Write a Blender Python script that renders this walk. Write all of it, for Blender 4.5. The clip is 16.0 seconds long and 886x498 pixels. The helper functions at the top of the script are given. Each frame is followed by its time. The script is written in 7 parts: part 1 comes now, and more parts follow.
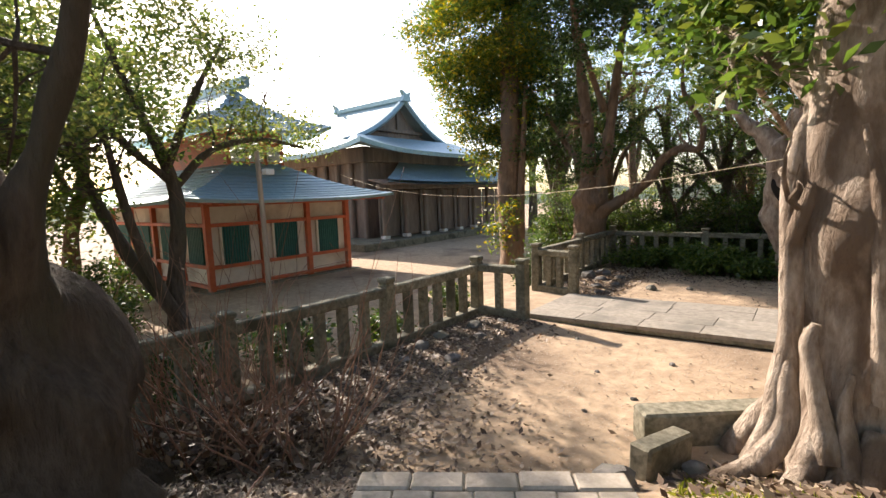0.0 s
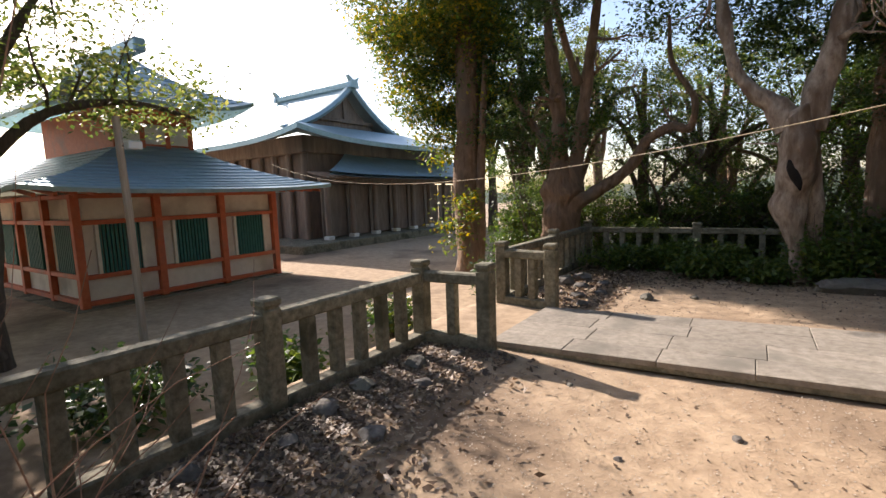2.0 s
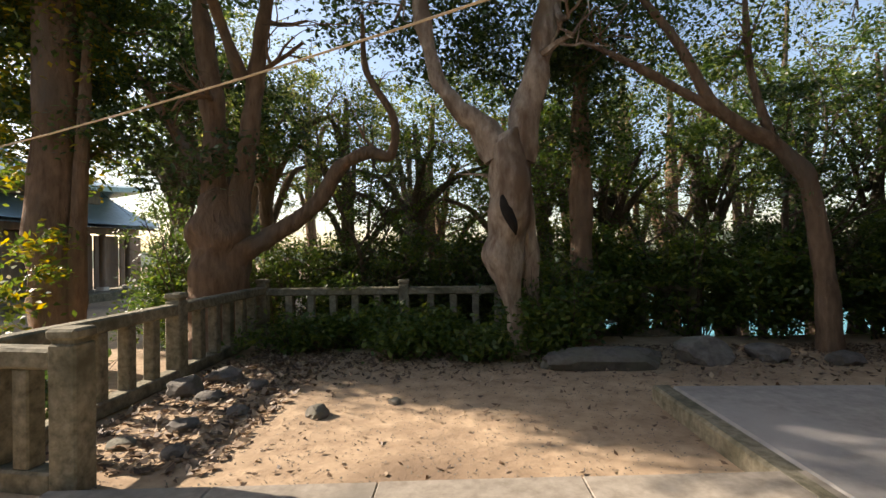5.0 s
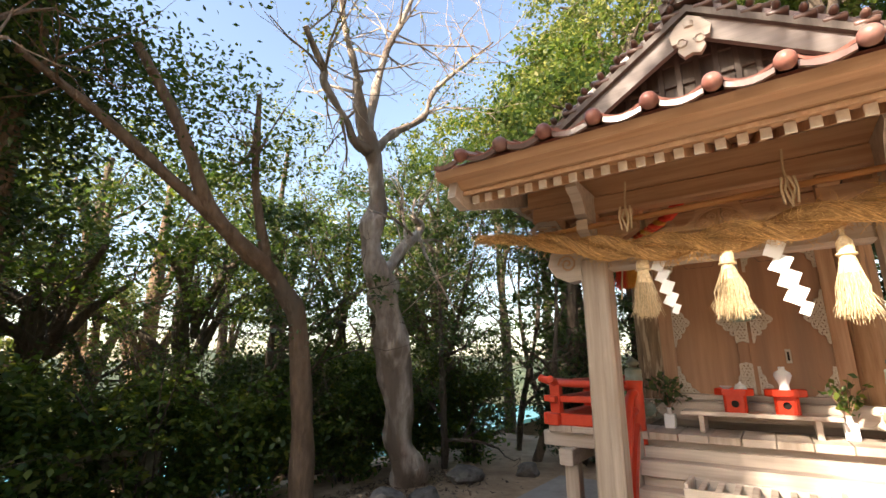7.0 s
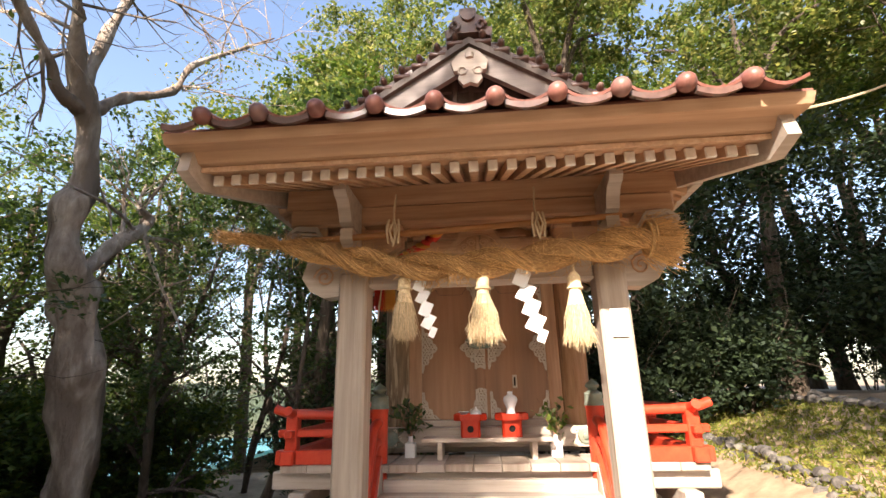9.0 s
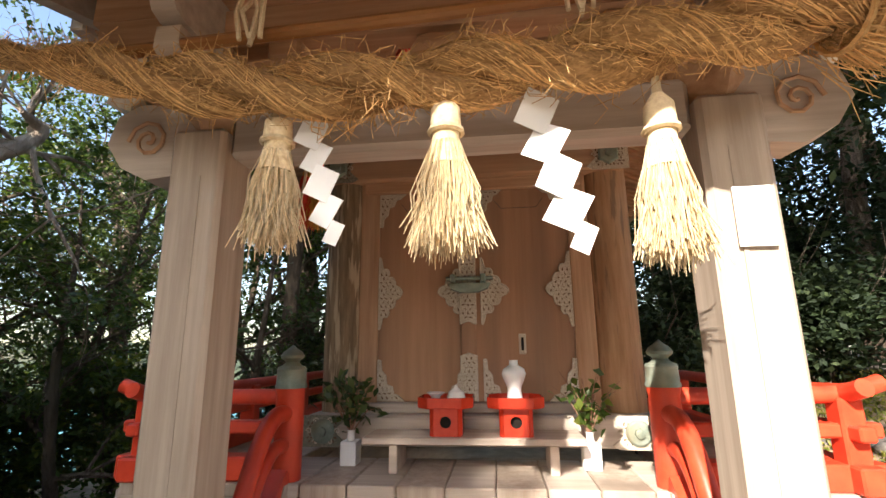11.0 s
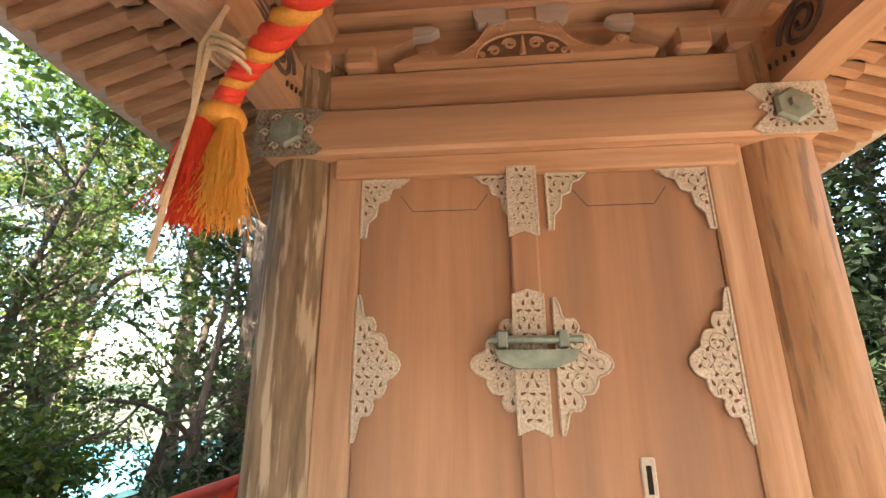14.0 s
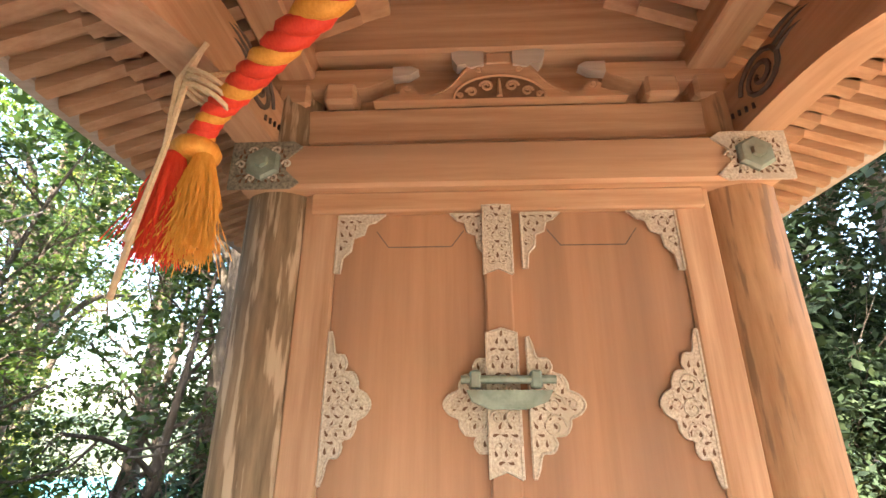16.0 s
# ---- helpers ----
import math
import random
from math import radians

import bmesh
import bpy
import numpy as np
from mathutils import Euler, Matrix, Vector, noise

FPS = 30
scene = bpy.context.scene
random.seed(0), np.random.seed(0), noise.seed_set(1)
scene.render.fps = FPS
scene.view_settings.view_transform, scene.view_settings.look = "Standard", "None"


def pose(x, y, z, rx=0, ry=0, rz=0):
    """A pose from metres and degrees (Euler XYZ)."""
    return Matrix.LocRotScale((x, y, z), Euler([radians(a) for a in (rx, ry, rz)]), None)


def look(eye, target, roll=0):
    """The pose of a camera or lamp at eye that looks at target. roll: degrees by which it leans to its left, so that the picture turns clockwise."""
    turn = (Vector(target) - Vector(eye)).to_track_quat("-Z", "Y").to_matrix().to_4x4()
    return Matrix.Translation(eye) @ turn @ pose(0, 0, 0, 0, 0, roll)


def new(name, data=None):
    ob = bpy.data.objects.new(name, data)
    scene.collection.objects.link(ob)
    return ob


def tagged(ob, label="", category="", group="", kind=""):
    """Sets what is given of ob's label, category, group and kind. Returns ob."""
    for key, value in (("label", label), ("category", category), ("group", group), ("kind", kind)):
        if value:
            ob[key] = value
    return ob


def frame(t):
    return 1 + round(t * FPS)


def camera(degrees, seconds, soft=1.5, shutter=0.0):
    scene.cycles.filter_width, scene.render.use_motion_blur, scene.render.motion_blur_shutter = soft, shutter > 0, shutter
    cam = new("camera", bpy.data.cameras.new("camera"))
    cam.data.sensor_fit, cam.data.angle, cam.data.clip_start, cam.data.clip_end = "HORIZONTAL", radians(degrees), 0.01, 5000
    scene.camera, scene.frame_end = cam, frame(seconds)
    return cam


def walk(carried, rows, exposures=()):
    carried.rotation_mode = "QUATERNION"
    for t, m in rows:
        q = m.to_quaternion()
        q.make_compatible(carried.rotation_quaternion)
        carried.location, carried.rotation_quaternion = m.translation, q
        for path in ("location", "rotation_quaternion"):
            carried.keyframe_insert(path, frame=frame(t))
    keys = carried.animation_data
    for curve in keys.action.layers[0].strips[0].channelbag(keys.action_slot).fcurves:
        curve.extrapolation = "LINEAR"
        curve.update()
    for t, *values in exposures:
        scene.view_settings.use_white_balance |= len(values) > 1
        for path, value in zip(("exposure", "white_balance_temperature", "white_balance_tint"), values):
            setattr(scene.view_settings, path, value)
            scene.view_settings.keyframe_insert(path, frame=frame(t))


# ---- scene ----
cam = camera(87.0, 16.0)
PATH = [
    (0, (-1.695, -1.418, 2.09), (-2.938, 0.132, 1.859), -2.0),
    (0.5, (-2.091, -0.845, 2.059), (-3.335, 0.706, 1.842), -2.0),
    (1, (-2.366, -0.409, 2.042), (-3.585, 1.161, 1.825), -1.8),
    (1.5, (-2.655, 0.075, 2.0), (-3.83, 1.678, 1.782), -2.0),
    (2, (-2.867, 0.606, 1.802), (-3.97, 2.258, 1.57), -2.0),
    (2.5, (-3.023, 1.111, 1.66), (-4.066, 2.806, 1.465), -1.9),
    (3, (-3.11, 1.647, 1.574), (-4.071, 3.394, 1.414), -1.8),
    (3.2, (-3.15, 1.898, 1.489), (-4.053, 3.677, 1.339), -1.6),
    (5.3, (-2.88, 4.709, 1.458), (-2.7, 6.7, 1.518), -0.8),
    (5.5, (-2.745, 4.922, 1.496), (-2.383, 6.886, 1.607), -0.8),
    (6, (-2.464, 5.349, 1.599), (-1.634, 7.15, 1.856), -0.0),
    (6.5, (-2.26, 5.695, 1.712), (-1.015, 7.212, 2.099), -0.0),
    (7, (-2.045, 5.925, 1.753), (-0.447, 7.026, 2.237), -0.1),
    (7.5, (-1.98, 6.097, 1.778), (-0.165, 6.71, 2.351), -0.3),
    (8, (-1.96, 6.169, 1.799), (-0.092, 6.539, 2.41), -0.7),
    (8.5, (-1.864, 6.152, 1.792), (0.03, 6.326, 2.408), -1.1),
    (9, (-1.608, 6.077, 1.766), (0.301, 6.234, 2.342), -1.2),
    (9.5, (-1.202, 6.087, 1.754), (0.723, 6.253, 2.272), -1.4),
    (10, (-0.769, 6.002, 1.723), (1.167, 6.205, 2.182), -1.4),
    (10.2, (-0.598, 5.949, 1.769), (1.339, 6.165, 2.216), -1.1),
    (12.3, (0.844, 6.091, 1.798), (2.801, 6.259, 2.174), -0.6),
    (12.5, (0.963, 6.184, 1.839), (2.925, 6.286, 2.217), -0.4),
    (13, (1.134, 6.215, 1.936), (3.092, 6.318, 2.333), -0.2),
    (13.5, (1.244, 6.216, 1.996), (3.183, 6.364, 2.462), -0.2),
    (14, (1.266, 6.253, 2.049), (3.173, 6.415, 2.628), -0.2),
    (14.5, (1.249, 6.262, 2.078), (3.113, 6.387, 2.79), -0.1),
    (15, (1.251, 6.246, 2.087), (3.1, 6.331, 2.844), -0.2),
    (15.5, (1.25, 6.24, 2.09), (3.106, 6.316, 2.831), -0.1),
    (16, (1.259, 6.236, 2.074), (3.133, 6.311, 2.768), -0.0),
]
walk(cam, [(t, look(eye, target, roll)) for t, eye, target, roll in PATH],
     [(0, 1.3, 6600, 15), (1.5, 1.1, 6550, 16), (3, 0.85, 6300, 20), (5.5, 1.25, 7150, 14), (7, 1.85, 7150, 15), (9, 1.7, 6850, 17), (10.2, 1.75, 6750, 16),
      (12.3, 1.55, 6300, 10), (13.0, 2.65, 6350, 11), (14.2, 3.55, 6550, 11), (16, 3.75, 6500, 11)])

# ---- world, sun, exposure ----
SUN_DIR = Vector((-0.965, 0.262, 0.60)).normalized()
world = bpy.data.worlds.new("sky_world")
scene.world = world
world.use_nodes = True
wn = world.node_tree
wn.nodes.clear()
sky = wn.nodes.new("ShaderNodeTexSky")
sky.sky_type = "NISHITA"
sky.sun_disc = False
sky.sun_elevation = math.asin(SUN_DIR.z)
sky.sun_rotation = math.atan2(SUN_DIR.x, SUN_DIR.y)
sky.air_density, sky.dust_density, sky.ozone_density = 1.1, 1.4, 1.0
bg = wn.nodes.new("ShaderNodeBackground")
bg.inputs["Strength"].default_value = 0.13
wo = wn.nodes.new("ShaderNodeOutputWorld")
wn.links.new(sky.outputs[0], bg.inputs[0])
wn.links.new(bg.outputs[0], wo.inputs[0])
sun = new("sun", bpy.data.lights.new("sun", "SUN"))
sun.data.energy = 5.0
sun.data.angle = radians(0.6)
sun.data.color = (1.0, 0.93, 0.82)
sun.matrix_world = look(SUN_DIR * 50, (0, 0, 0))


# ---- materials ----
def material(name, c1, c2, scale=8.0, rough=0.7, bump=0.3, metal=0.0, stretch=(1, 1, 1), c3=None, big=0.6, spec=0.4,
             per=0.0, island=False, detail=8.0, depth=0.01, patch=(0.52, 0.68), ends=(0.32, 0.68)):
    """Grain at `scale` between c1 and c2, stains of c3 at scale `big`, bump from the grain."""
    m = bpy.data.materials.new(name)
    m.use_nodes = True
    nt = m.node_tree
    bs = nt.nodes["Principled BSDF"]
    co = nt.nodes.new("ShaderNodeTexCoord")
    mp = nt.nodes.new("ShaderNodeMapping")
    mp.inputs["Scale"].default_value = stretch
    nt.links.new(co.outputs["Object"], mp.inputs[0])
    n1 = nt.nodes.new("ShaderNodeTexNoise")
    n1.inputs["Scale"].default_value, n1.inputs["Detail"].default_value, n1.inputs["Roughness"].default_value = scale, detail, 0.65
    nt.links.new(mp.outputs[0], n1.inputs["Vector"])
    ramp = nt.nodes.new("ShaderNodeValToRGB")
    ramp.color_ramp.elements[0].position, ramp.color_ramp.elements[1].position = ends
    ramp.color_ramp.elements[0].color, ramp.color_ramp.elements[1].color = (*c1, 1), (*c2, 1)
    nt.links.new(n1.outputs["Fac"], ramp.inputs[0])
    out = ramp.outputs[0]
    if c3 is not None:
        n2 = nt.nodes.new("ShaderNodeTexNoise")
        n2.inputs["Scale"].default_value, n2.inputs["Detail"].default_value = big, 6.0
        nt.links.new(mp.outputs[0], n2.inputs["Vector"])
        r2 = nt.nodes.new("ShaderNodeMapRange")
        r2.inputs[1].default_value, r2.inputs[2].default_value = patch
        nt.links.new(n2.outputs["Fac"], r2.inputs[0])
        mx = nt.nodes.new("ShaderNodeMix")
        mx.data_type = "RGBA"
        nt.links.new(r2.outputs[0], mx.inputs["Factor"])
        nt.links.new(out, mx.inputs["A"])
        mx.inputs["B"].default_value = (*c3, 1)
        out = mx.outputs["Result"]
    if per:
        src = nt.nodes.new("ShaderNodeNewGeometry").outputs["Random Per Island"] if island else nt.nodes.new("ShaderNodeObjectInfo").outputs["Random"]
        r3 = nt.nodes.new("ShaderNodeMapRange")
        r3.inputs[3].default_value, r3.inputs[4].default_value = 1 - per, 1 + per
        nt.links.new(src, r3.inputs[0])
        hs = nt.nodes.new("ShaderNodeHueSaturation")
        nt.links.new(r3.outputs[0], hs.inputs["Value"])
        nt.links.new(out, hs.inputs["Color"])
        out = hs.outputs[0]
    nt.links.new(out, bs.inputs["Base Color"])
    bs.inputs["Roughness"].default_value = rough
    bs.inputs["Metallic"].default_value = metal
    bs.inputs["Specular IOR Level"].default_value = spec
    if bump:
        b = nt.nodes.new("ShaderNodeBump")
        b.inputs["Strength"].default_value, b.inputs["Distance"].default_value = bump, depth
        nt.links.new(n1.outputs["Fac"], b.inputs["Height"])
        nt.links.new(b.outputs[0], bs.inputs["Normal"])
    return m


def leaf_material(name, a, b, c, trans=0.45, rough=0.45):
    """Leaves coloured one by one between three greens, letting light through."""
    m = bpy.data.materials.new(name)
    m.use_nodes = True
    nt = m.node_tree
    bs = nt.nodes["Principled BSDF"]
    geo = nt.nodes.new("ShaderNodeNewGeometry")
    ramp = nt.nodes.new("ShaderNodeValToRGB")
    ramp.color_ramp.elements[0].color, ramp.color_ramp.elements[1].color = (*a, 1), (*c, 1)
    e = ramp.color_ramp.elements.new(0.6)
    e.color = (*b, 1)
    nt.links.new(geo.outputs["Random Per Island"], ramp.inputs[0])
    nt.links.new(ramp.outputs[0], bs.inputs["Base Color"])
    bs.inputs["Roughness"].default_value = rough
    tr = nt.nodes.new("ShaderNodeBsdfTranslucent")
    hs = nt.nodes.new("ShaderNodeHueSaturation")
    hs.inputs["Value"].default_value, hs.inputs["Saturation"].default_value = 1.5, 1.1
    nt.links.new(ramp.outputs[0], hs.inputs["Color"])
    nt.links.new(hs.outputs[0], tr.inputs["Color"])
    mx = nt.nodes.new("ShaderNodeMixShader")
    mx.inputs[0].default_value = trans
    nt.links.new(bs.outputs[0], mx.inputs[1])
    nt.links.new(tr.outputs[0], mx.inputs[2])
    nt.links.new(mx.outputs[0], nt.nodes["Material Output"].inputs[0])
    return m


def wood(name, c1, c2, axis, c3=None, **k):
    s = [22, 22, 22]
    s["xyz".index(axis)] = 1.2
    return material(name, c1, c2, scale=1.0, stretch=s, c3=c3, big=k.pop("big", 0.12), rough=k.pop("rough", 0.62), bump=k.pop("bump", 0.25), depth=0.006, **k)


CEDAR1, CEDAR2, CEDAR3 = (0.40, 0.22, 0.115), (0.61, 0.39, 0.24), (0.36, 0.215, 0.13)
M_WX = wood("cedar_along_x", CEDAR1, CEDAR2, "x", CEDAR3)
M_WY = wood("cedar_along_y", CEDAR1, CEDAR2, "y", CEDAR3)
M_WZ = wood("cedar_along_z", CEDAR1, CEDAR2, "z", CEDAR3)
M_DOOR = wood("door_cedar", (0.36, 0.19, 0.10), (0.485, 0.268, 0.152), "z", (0.235, 0.14, 0.088), bump=0.12, big=0.2, patch=(0.46, 0.74), ends=(0.25, 0.75))
M_GREYZ = wood("weathered_cedar_z", (0.34, 0.265, 0.20), (0.51, 0.425, 0.345), "z", (0.28, 0.225, 0.175))
M_GREYY = wood("weathered_cedar_y", (0.40, 0.325, 0.26), (0.58, 0.50, 0.42), "y", (0.35, 0.285, 0.225))
M_PILLAR = material("stained_pillar", (0.36, 0.19, 0.09), (0.54, 0.33, 0.18), 1.0, 0.62, 0.25, stretch=(24, 24, 2.6), c3=(0.27, 0.165, 0.095), big=1.5, depth=0.006, patch=(0.55, 0.64))
M_PILLARW = material("grey_streaked_pillar", (0.12, 0.082, 0.046), (0.32, 0.225, 0.135), 1.0, 0.7, 0.3, stretch=(24, 24, 2.6), c3=(0.46, 0.355, 0.24), big=1.5, depth=0.006, patch=(0.54, 0.62))
# dark brown that paints the shade seen in pierced openings
M_PIERCE = material("shaded_wood_in_piercing", (0.13, 0.07, 0.04), (0.20, 0.11, 0.06), 30, 0.8, 0.1)
M_BLEACH = material("bleached_end_grain", (0.70, 0.62, 0.52), (0.82, 0.76, 0.68), 40, 0.8, 0.2)
# weathered grey, lowered further to hold the tree shade on the gable
M_BARGE = wood("barge_board_shaded_grey", (0.18, 0.145, 0.13), (0.28, 0.235, 0.21), "y", (0.16, 0.125, 0.11))
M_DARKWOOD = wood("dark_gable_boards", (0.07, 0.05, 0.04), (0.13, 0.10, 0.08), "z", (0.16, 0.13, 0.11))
M_RED = material("vermilion_paint", (0.60, 0.045, 0.018), (0.70, 0.075, 0.03), 14, 0.38, 0.12, c3=(0.50, 0.06, 0.03), big=3)
M_LACQUER = material("red_lacquer", (0.50, 0.035, 0.015), (0.56, 0.05, 0.02), 20, 0.22, 0.04, spec=0.6)
M_TILE = material("red_brown_glazed_tile", (0.16, 0.06, 0.045), (0.29, 0.12, 0.092), 18, 0.42, 0.15, c3=(0.24, 0.14, 0.12), big=3, per=0.22)
M_TILE2 = material("dark_brown_glazed_tile", (0.085, 0.048, 0.038), (0.17, 0.095, 0.075), 18, 0.28, 0.15, c3=(0.12, 0.085, 0.07), big=3, per=0.2)
M_BRONZE = material("verdigris_bronze", (0.16, 0.21, 0.17), (0.34, 0.40, 0.34), 14, 0.5, 0.2, metal=0.35, c3=(0.22, 0.20, 0.13), big=4)
M_FIT = material("tarnished_metal_fitting", (0.40, 0.32, 0.23), (0.76, 0.69, 0.57), 130, 0.5, 0.6, metal=0.15, c3=(0.50, 0.43, 0.33), big=7, depth=0.003)
M_CAPDARK = material("blackened_metal_fitting", (0.10, 0.10, 0.075), (0.40, 0.37, 0.29), 90, 0.5, 0.6, metal=0.2, c3=(0.20, 0.20, 0.15), big=9, depth=0.003)
M_STRAW = material("rice_straw", (0.48, 0.27, 0.095), (0.74, 0.47, 0.20), 60, 0.75, 0.3, per=0.35, island=True)
# paler straw copy for the tassels: sun glare is put into its colour
M_STRAWPALE = material("sun_paled_straw", (0.60, 0.45, 0.25), (0.83, 0.70, 0.47), 60, 0.75, 0.3, per=0.25, island=True)
M_STRAWROPE = material("rice_straw_rope", (0.16, 0.08, 0.027), (0.48, 0.275, 0.105), 150, 0.85, 1.0, stretch=(1, 0.14, 0.7), depth=0.008, c3=(0.34, 0.20, 0.09), big=9)
M_PAPER = material("white_paper", (0.82, 0.82, 0.80), (0.86, 0.86, 0.85), 8, 0.8, 0.05)
M_CERAMIC = material("white_glazed_ceramic", (0.80, 0.79, 0.76), (0.84, 0.83, 0.80), 6, 0.18, 0.0, spec=0.6)
M_CREAM = material("cream_ceramic", (0.62, 0.54, 0.42), (0.70, 0.62, 0.50), 6, 0.22, 0.0, spec=0.6)
M_CORD = material("pale_hemp_cord", (0.55, 0.42, 0.26), (0.70, 0.57, 0.38), 120, 0.85, 0.4)
M_ROPERED = material("red_silk", (0.62, 0.035, 0.02), (0.74, 0.07, 0.03), 150, 0.6, 0.3, stretch=(1, 1, 0.1))
M_ROPEGOLD = material("gold_silk", (0.62, 0.27, 0.035), (0.76, 0.38, 0.07), 150, 0.6, 0.3, stretch=(1, 1, 0.1))
M_BAMBOO = material("brown_bamboo_pole", (0.30, 0.13, 0.04), (0.42, 0.20, 0.07), 10, 0.4, 0.1, stretch=(1, 0.2, 1))
M_STONE = material("mossy_granite", (0.105, 0.092, 0.058), (0.29, 0.255, 0.18), 16, 0.9, 0.8, c3=(0.075, 0.07, 0.042), big=2.2, per=0.15)
M_STONE2 = material("grey_field_stone", (0.075, 0.065, 0.055), (0.21, 0.185, 0.16), 9, 0.9, 0.8, c3=(0.16, 0.15, 0.11), big=2, per=0.25, depth=0.03)
M_PAVE = material("worn_path_stone", (0.20, 0.168, 0.13), (0.33, 0.285, 0.23), 13, 0.85, 0.35, c3=(0.17, 0.15, 0.12), big=1.5, per=0.12)
M_CONC = material("old_concrete", (0.24, 0.22, 0.20), (0.36, 0.335, 0.305), 10, 0.88, 0.3, c3=(0.34, 0.32, 0.30), big=0.9)
M_BRICK = material("pale_paving_brick", (0.38, 0.31, 0.24), (0.52, 0.44, 0.35), 30, 0.9, 0.4, c3=(0.34, 0.29, 0.22), big=4, per=0.12)
M_DIRT = material("trodden_dirt", (0.29, 0.198, 0.122), (0.49, 0.355, 0.228), 5.5, 0.95, 0.7, c3=(0.20, 0.135, 0.085), big=0.5, detail=14, depth=0.03)
M_PLASTER = material("old_plaster", (0.66, 0.58, 0.47), (0.76, 0.68, 0.56), 5, 0.85, 0.1, c3=(0.44, 0.36, 0.28), big=0.8)
M_VERM2 = material("faded_vermilion", (0.50, 0.105, 0.04), (0.60, 0.155, 0.065), 9, 0.6, 0.15, c3=(0.36, 0.13, 0.07), big=1.5)
M_GREEN = material("green_window_slats", (0.02, 0.115, 0.095), (0.04, 0.17, 0.14), 8, 0.6, 0.1)
M_COPPER = material("patinated_copper_roof", (0.25, 0.345, 0.36), (0.36, 0.47, 0.49), 5, 0.46, 0.1, metal=0.6, c3=(0.29, 0.37, 0.38), big=0.5)
M_HALLWOOD = material("old_dark_hall_wood", (0.15, 0.105, 0.078), (0.27, 0.195, 0.145), 6, 0.7, 0.2, stretch=(1, 1, 0.2), c3=(0.10, 0.075, 0.058), big=0.6)
M_BARK = material("smooth_grey_bark", (0.19, 0.125, 0.085), (0.52, 0.41, 0.31), 7, 0.9, 0.8, stretch=(1.4, 1.4, 0.55), c3=(0.17, 0.11, 0.07), big=1.8, detail=14, depth=0.08, patch=(0.50, 0.62))
M_BARKN = material("brown_gnarled_bark", (0.22, 0.155, 0.105), (0.54, 0.43, 0.33), 11, 0.9, 1.0, stretch=(1.5, 1.5, 0.5), c3=(0.17, 0.115, 0.075), big=2.6, detail=14, depth=0.07, patch=(0.48, 0.60))
M_BARKD = material("dark_rough_bark", (0.075, 0.055, 0.04), (0.17, 0.125, 0.09), 11, 0.95, 1.0, stretch=(1.6, 1.6, 0.35), c3=(0.10, 0.085, 0.055), big=1.6, detail=12, depth=0.1)
M_BARKR = material("reddish_bark", (0.14, 0.085, 0.05), (0.29, 0.185, 0.115), 8, 0.95, 0.9, stretch=(1.4, 1.4, 0.4), c3=(0.16, 0.12, 0.085), big=1.2, detail=12, depth=0.1)
M_BARKW = material("pale_bare_bark", (0.24, 0.175, 0.13), (0.60, 0.50, 0.40), 6, 0.9, 1.0, stretch=(1.3, 1.3, 0.5), c3=(0.20, 0.145, 0.105), big=2.2, detail=14, depth=0.10, patch=(0.48, 0.6))
M_TWIG = material("dry_twig", (0.20, 0.10, 0.065), (0.38, 0.225, 0.145), 20, 0.8, 0.2)
# near-black colour standing for the shade inside holes
M_HOLE = material("shade_in_hollows", (0.012, 0.009, 0.007), (0.022, 0.016, 0.012), 9, 1.0, 0.6)
L_DARK = leaf_material("evergreen_leaves", (0.028, 0.052, 0.016), (0.058, 0.098, 0.026), (0.115, 0.15, 0.036), 0.38, 0.33)
# darkened leaf copy: the canopy's shade over the eastern woods is in the colour
L_DEEP = leaf_material("shade_darkened_leaves", (0.012, 0.024, 0.009), (0.024, 0.045, 0.014), (0.045, 0.068, 0.02), 0.2, 0.75)
L_MID = leaf_material("mid_green_leaves", (0.04, 0.075, 0.016), (0.085, 0.135, 0.026), (0.17, 0.19, 0.035), 0.45)
L_LIGHT = leaf_material("sunlit_green_leaves", (0.06, 0.09, 0.022), (0.13, 0.165, 0.042), (0.29, 0.27, 0.085), 0.52)
L_GOLD = leaf_material("turning_ginkgo_leaves", (0.055, 0.10, 0.02), (0.14, 0.18, 0.03), (0.44, 0.31, 0.035), 0.5)
L_DRY = leaf_material("fallen_dry_leaves", (0.06, 0.036, 0.022), (0.17, 0.105, 0.06), (0.42, 0.32, 0.215), 0.1, 0.6)
L_GRASS = leaf_material("yellow_green_grass", (0.10, 0.13, 0.02), (0.20, 0.22, 0.03), (0.36, 0.30, 0.08), 0.4, 0.6)


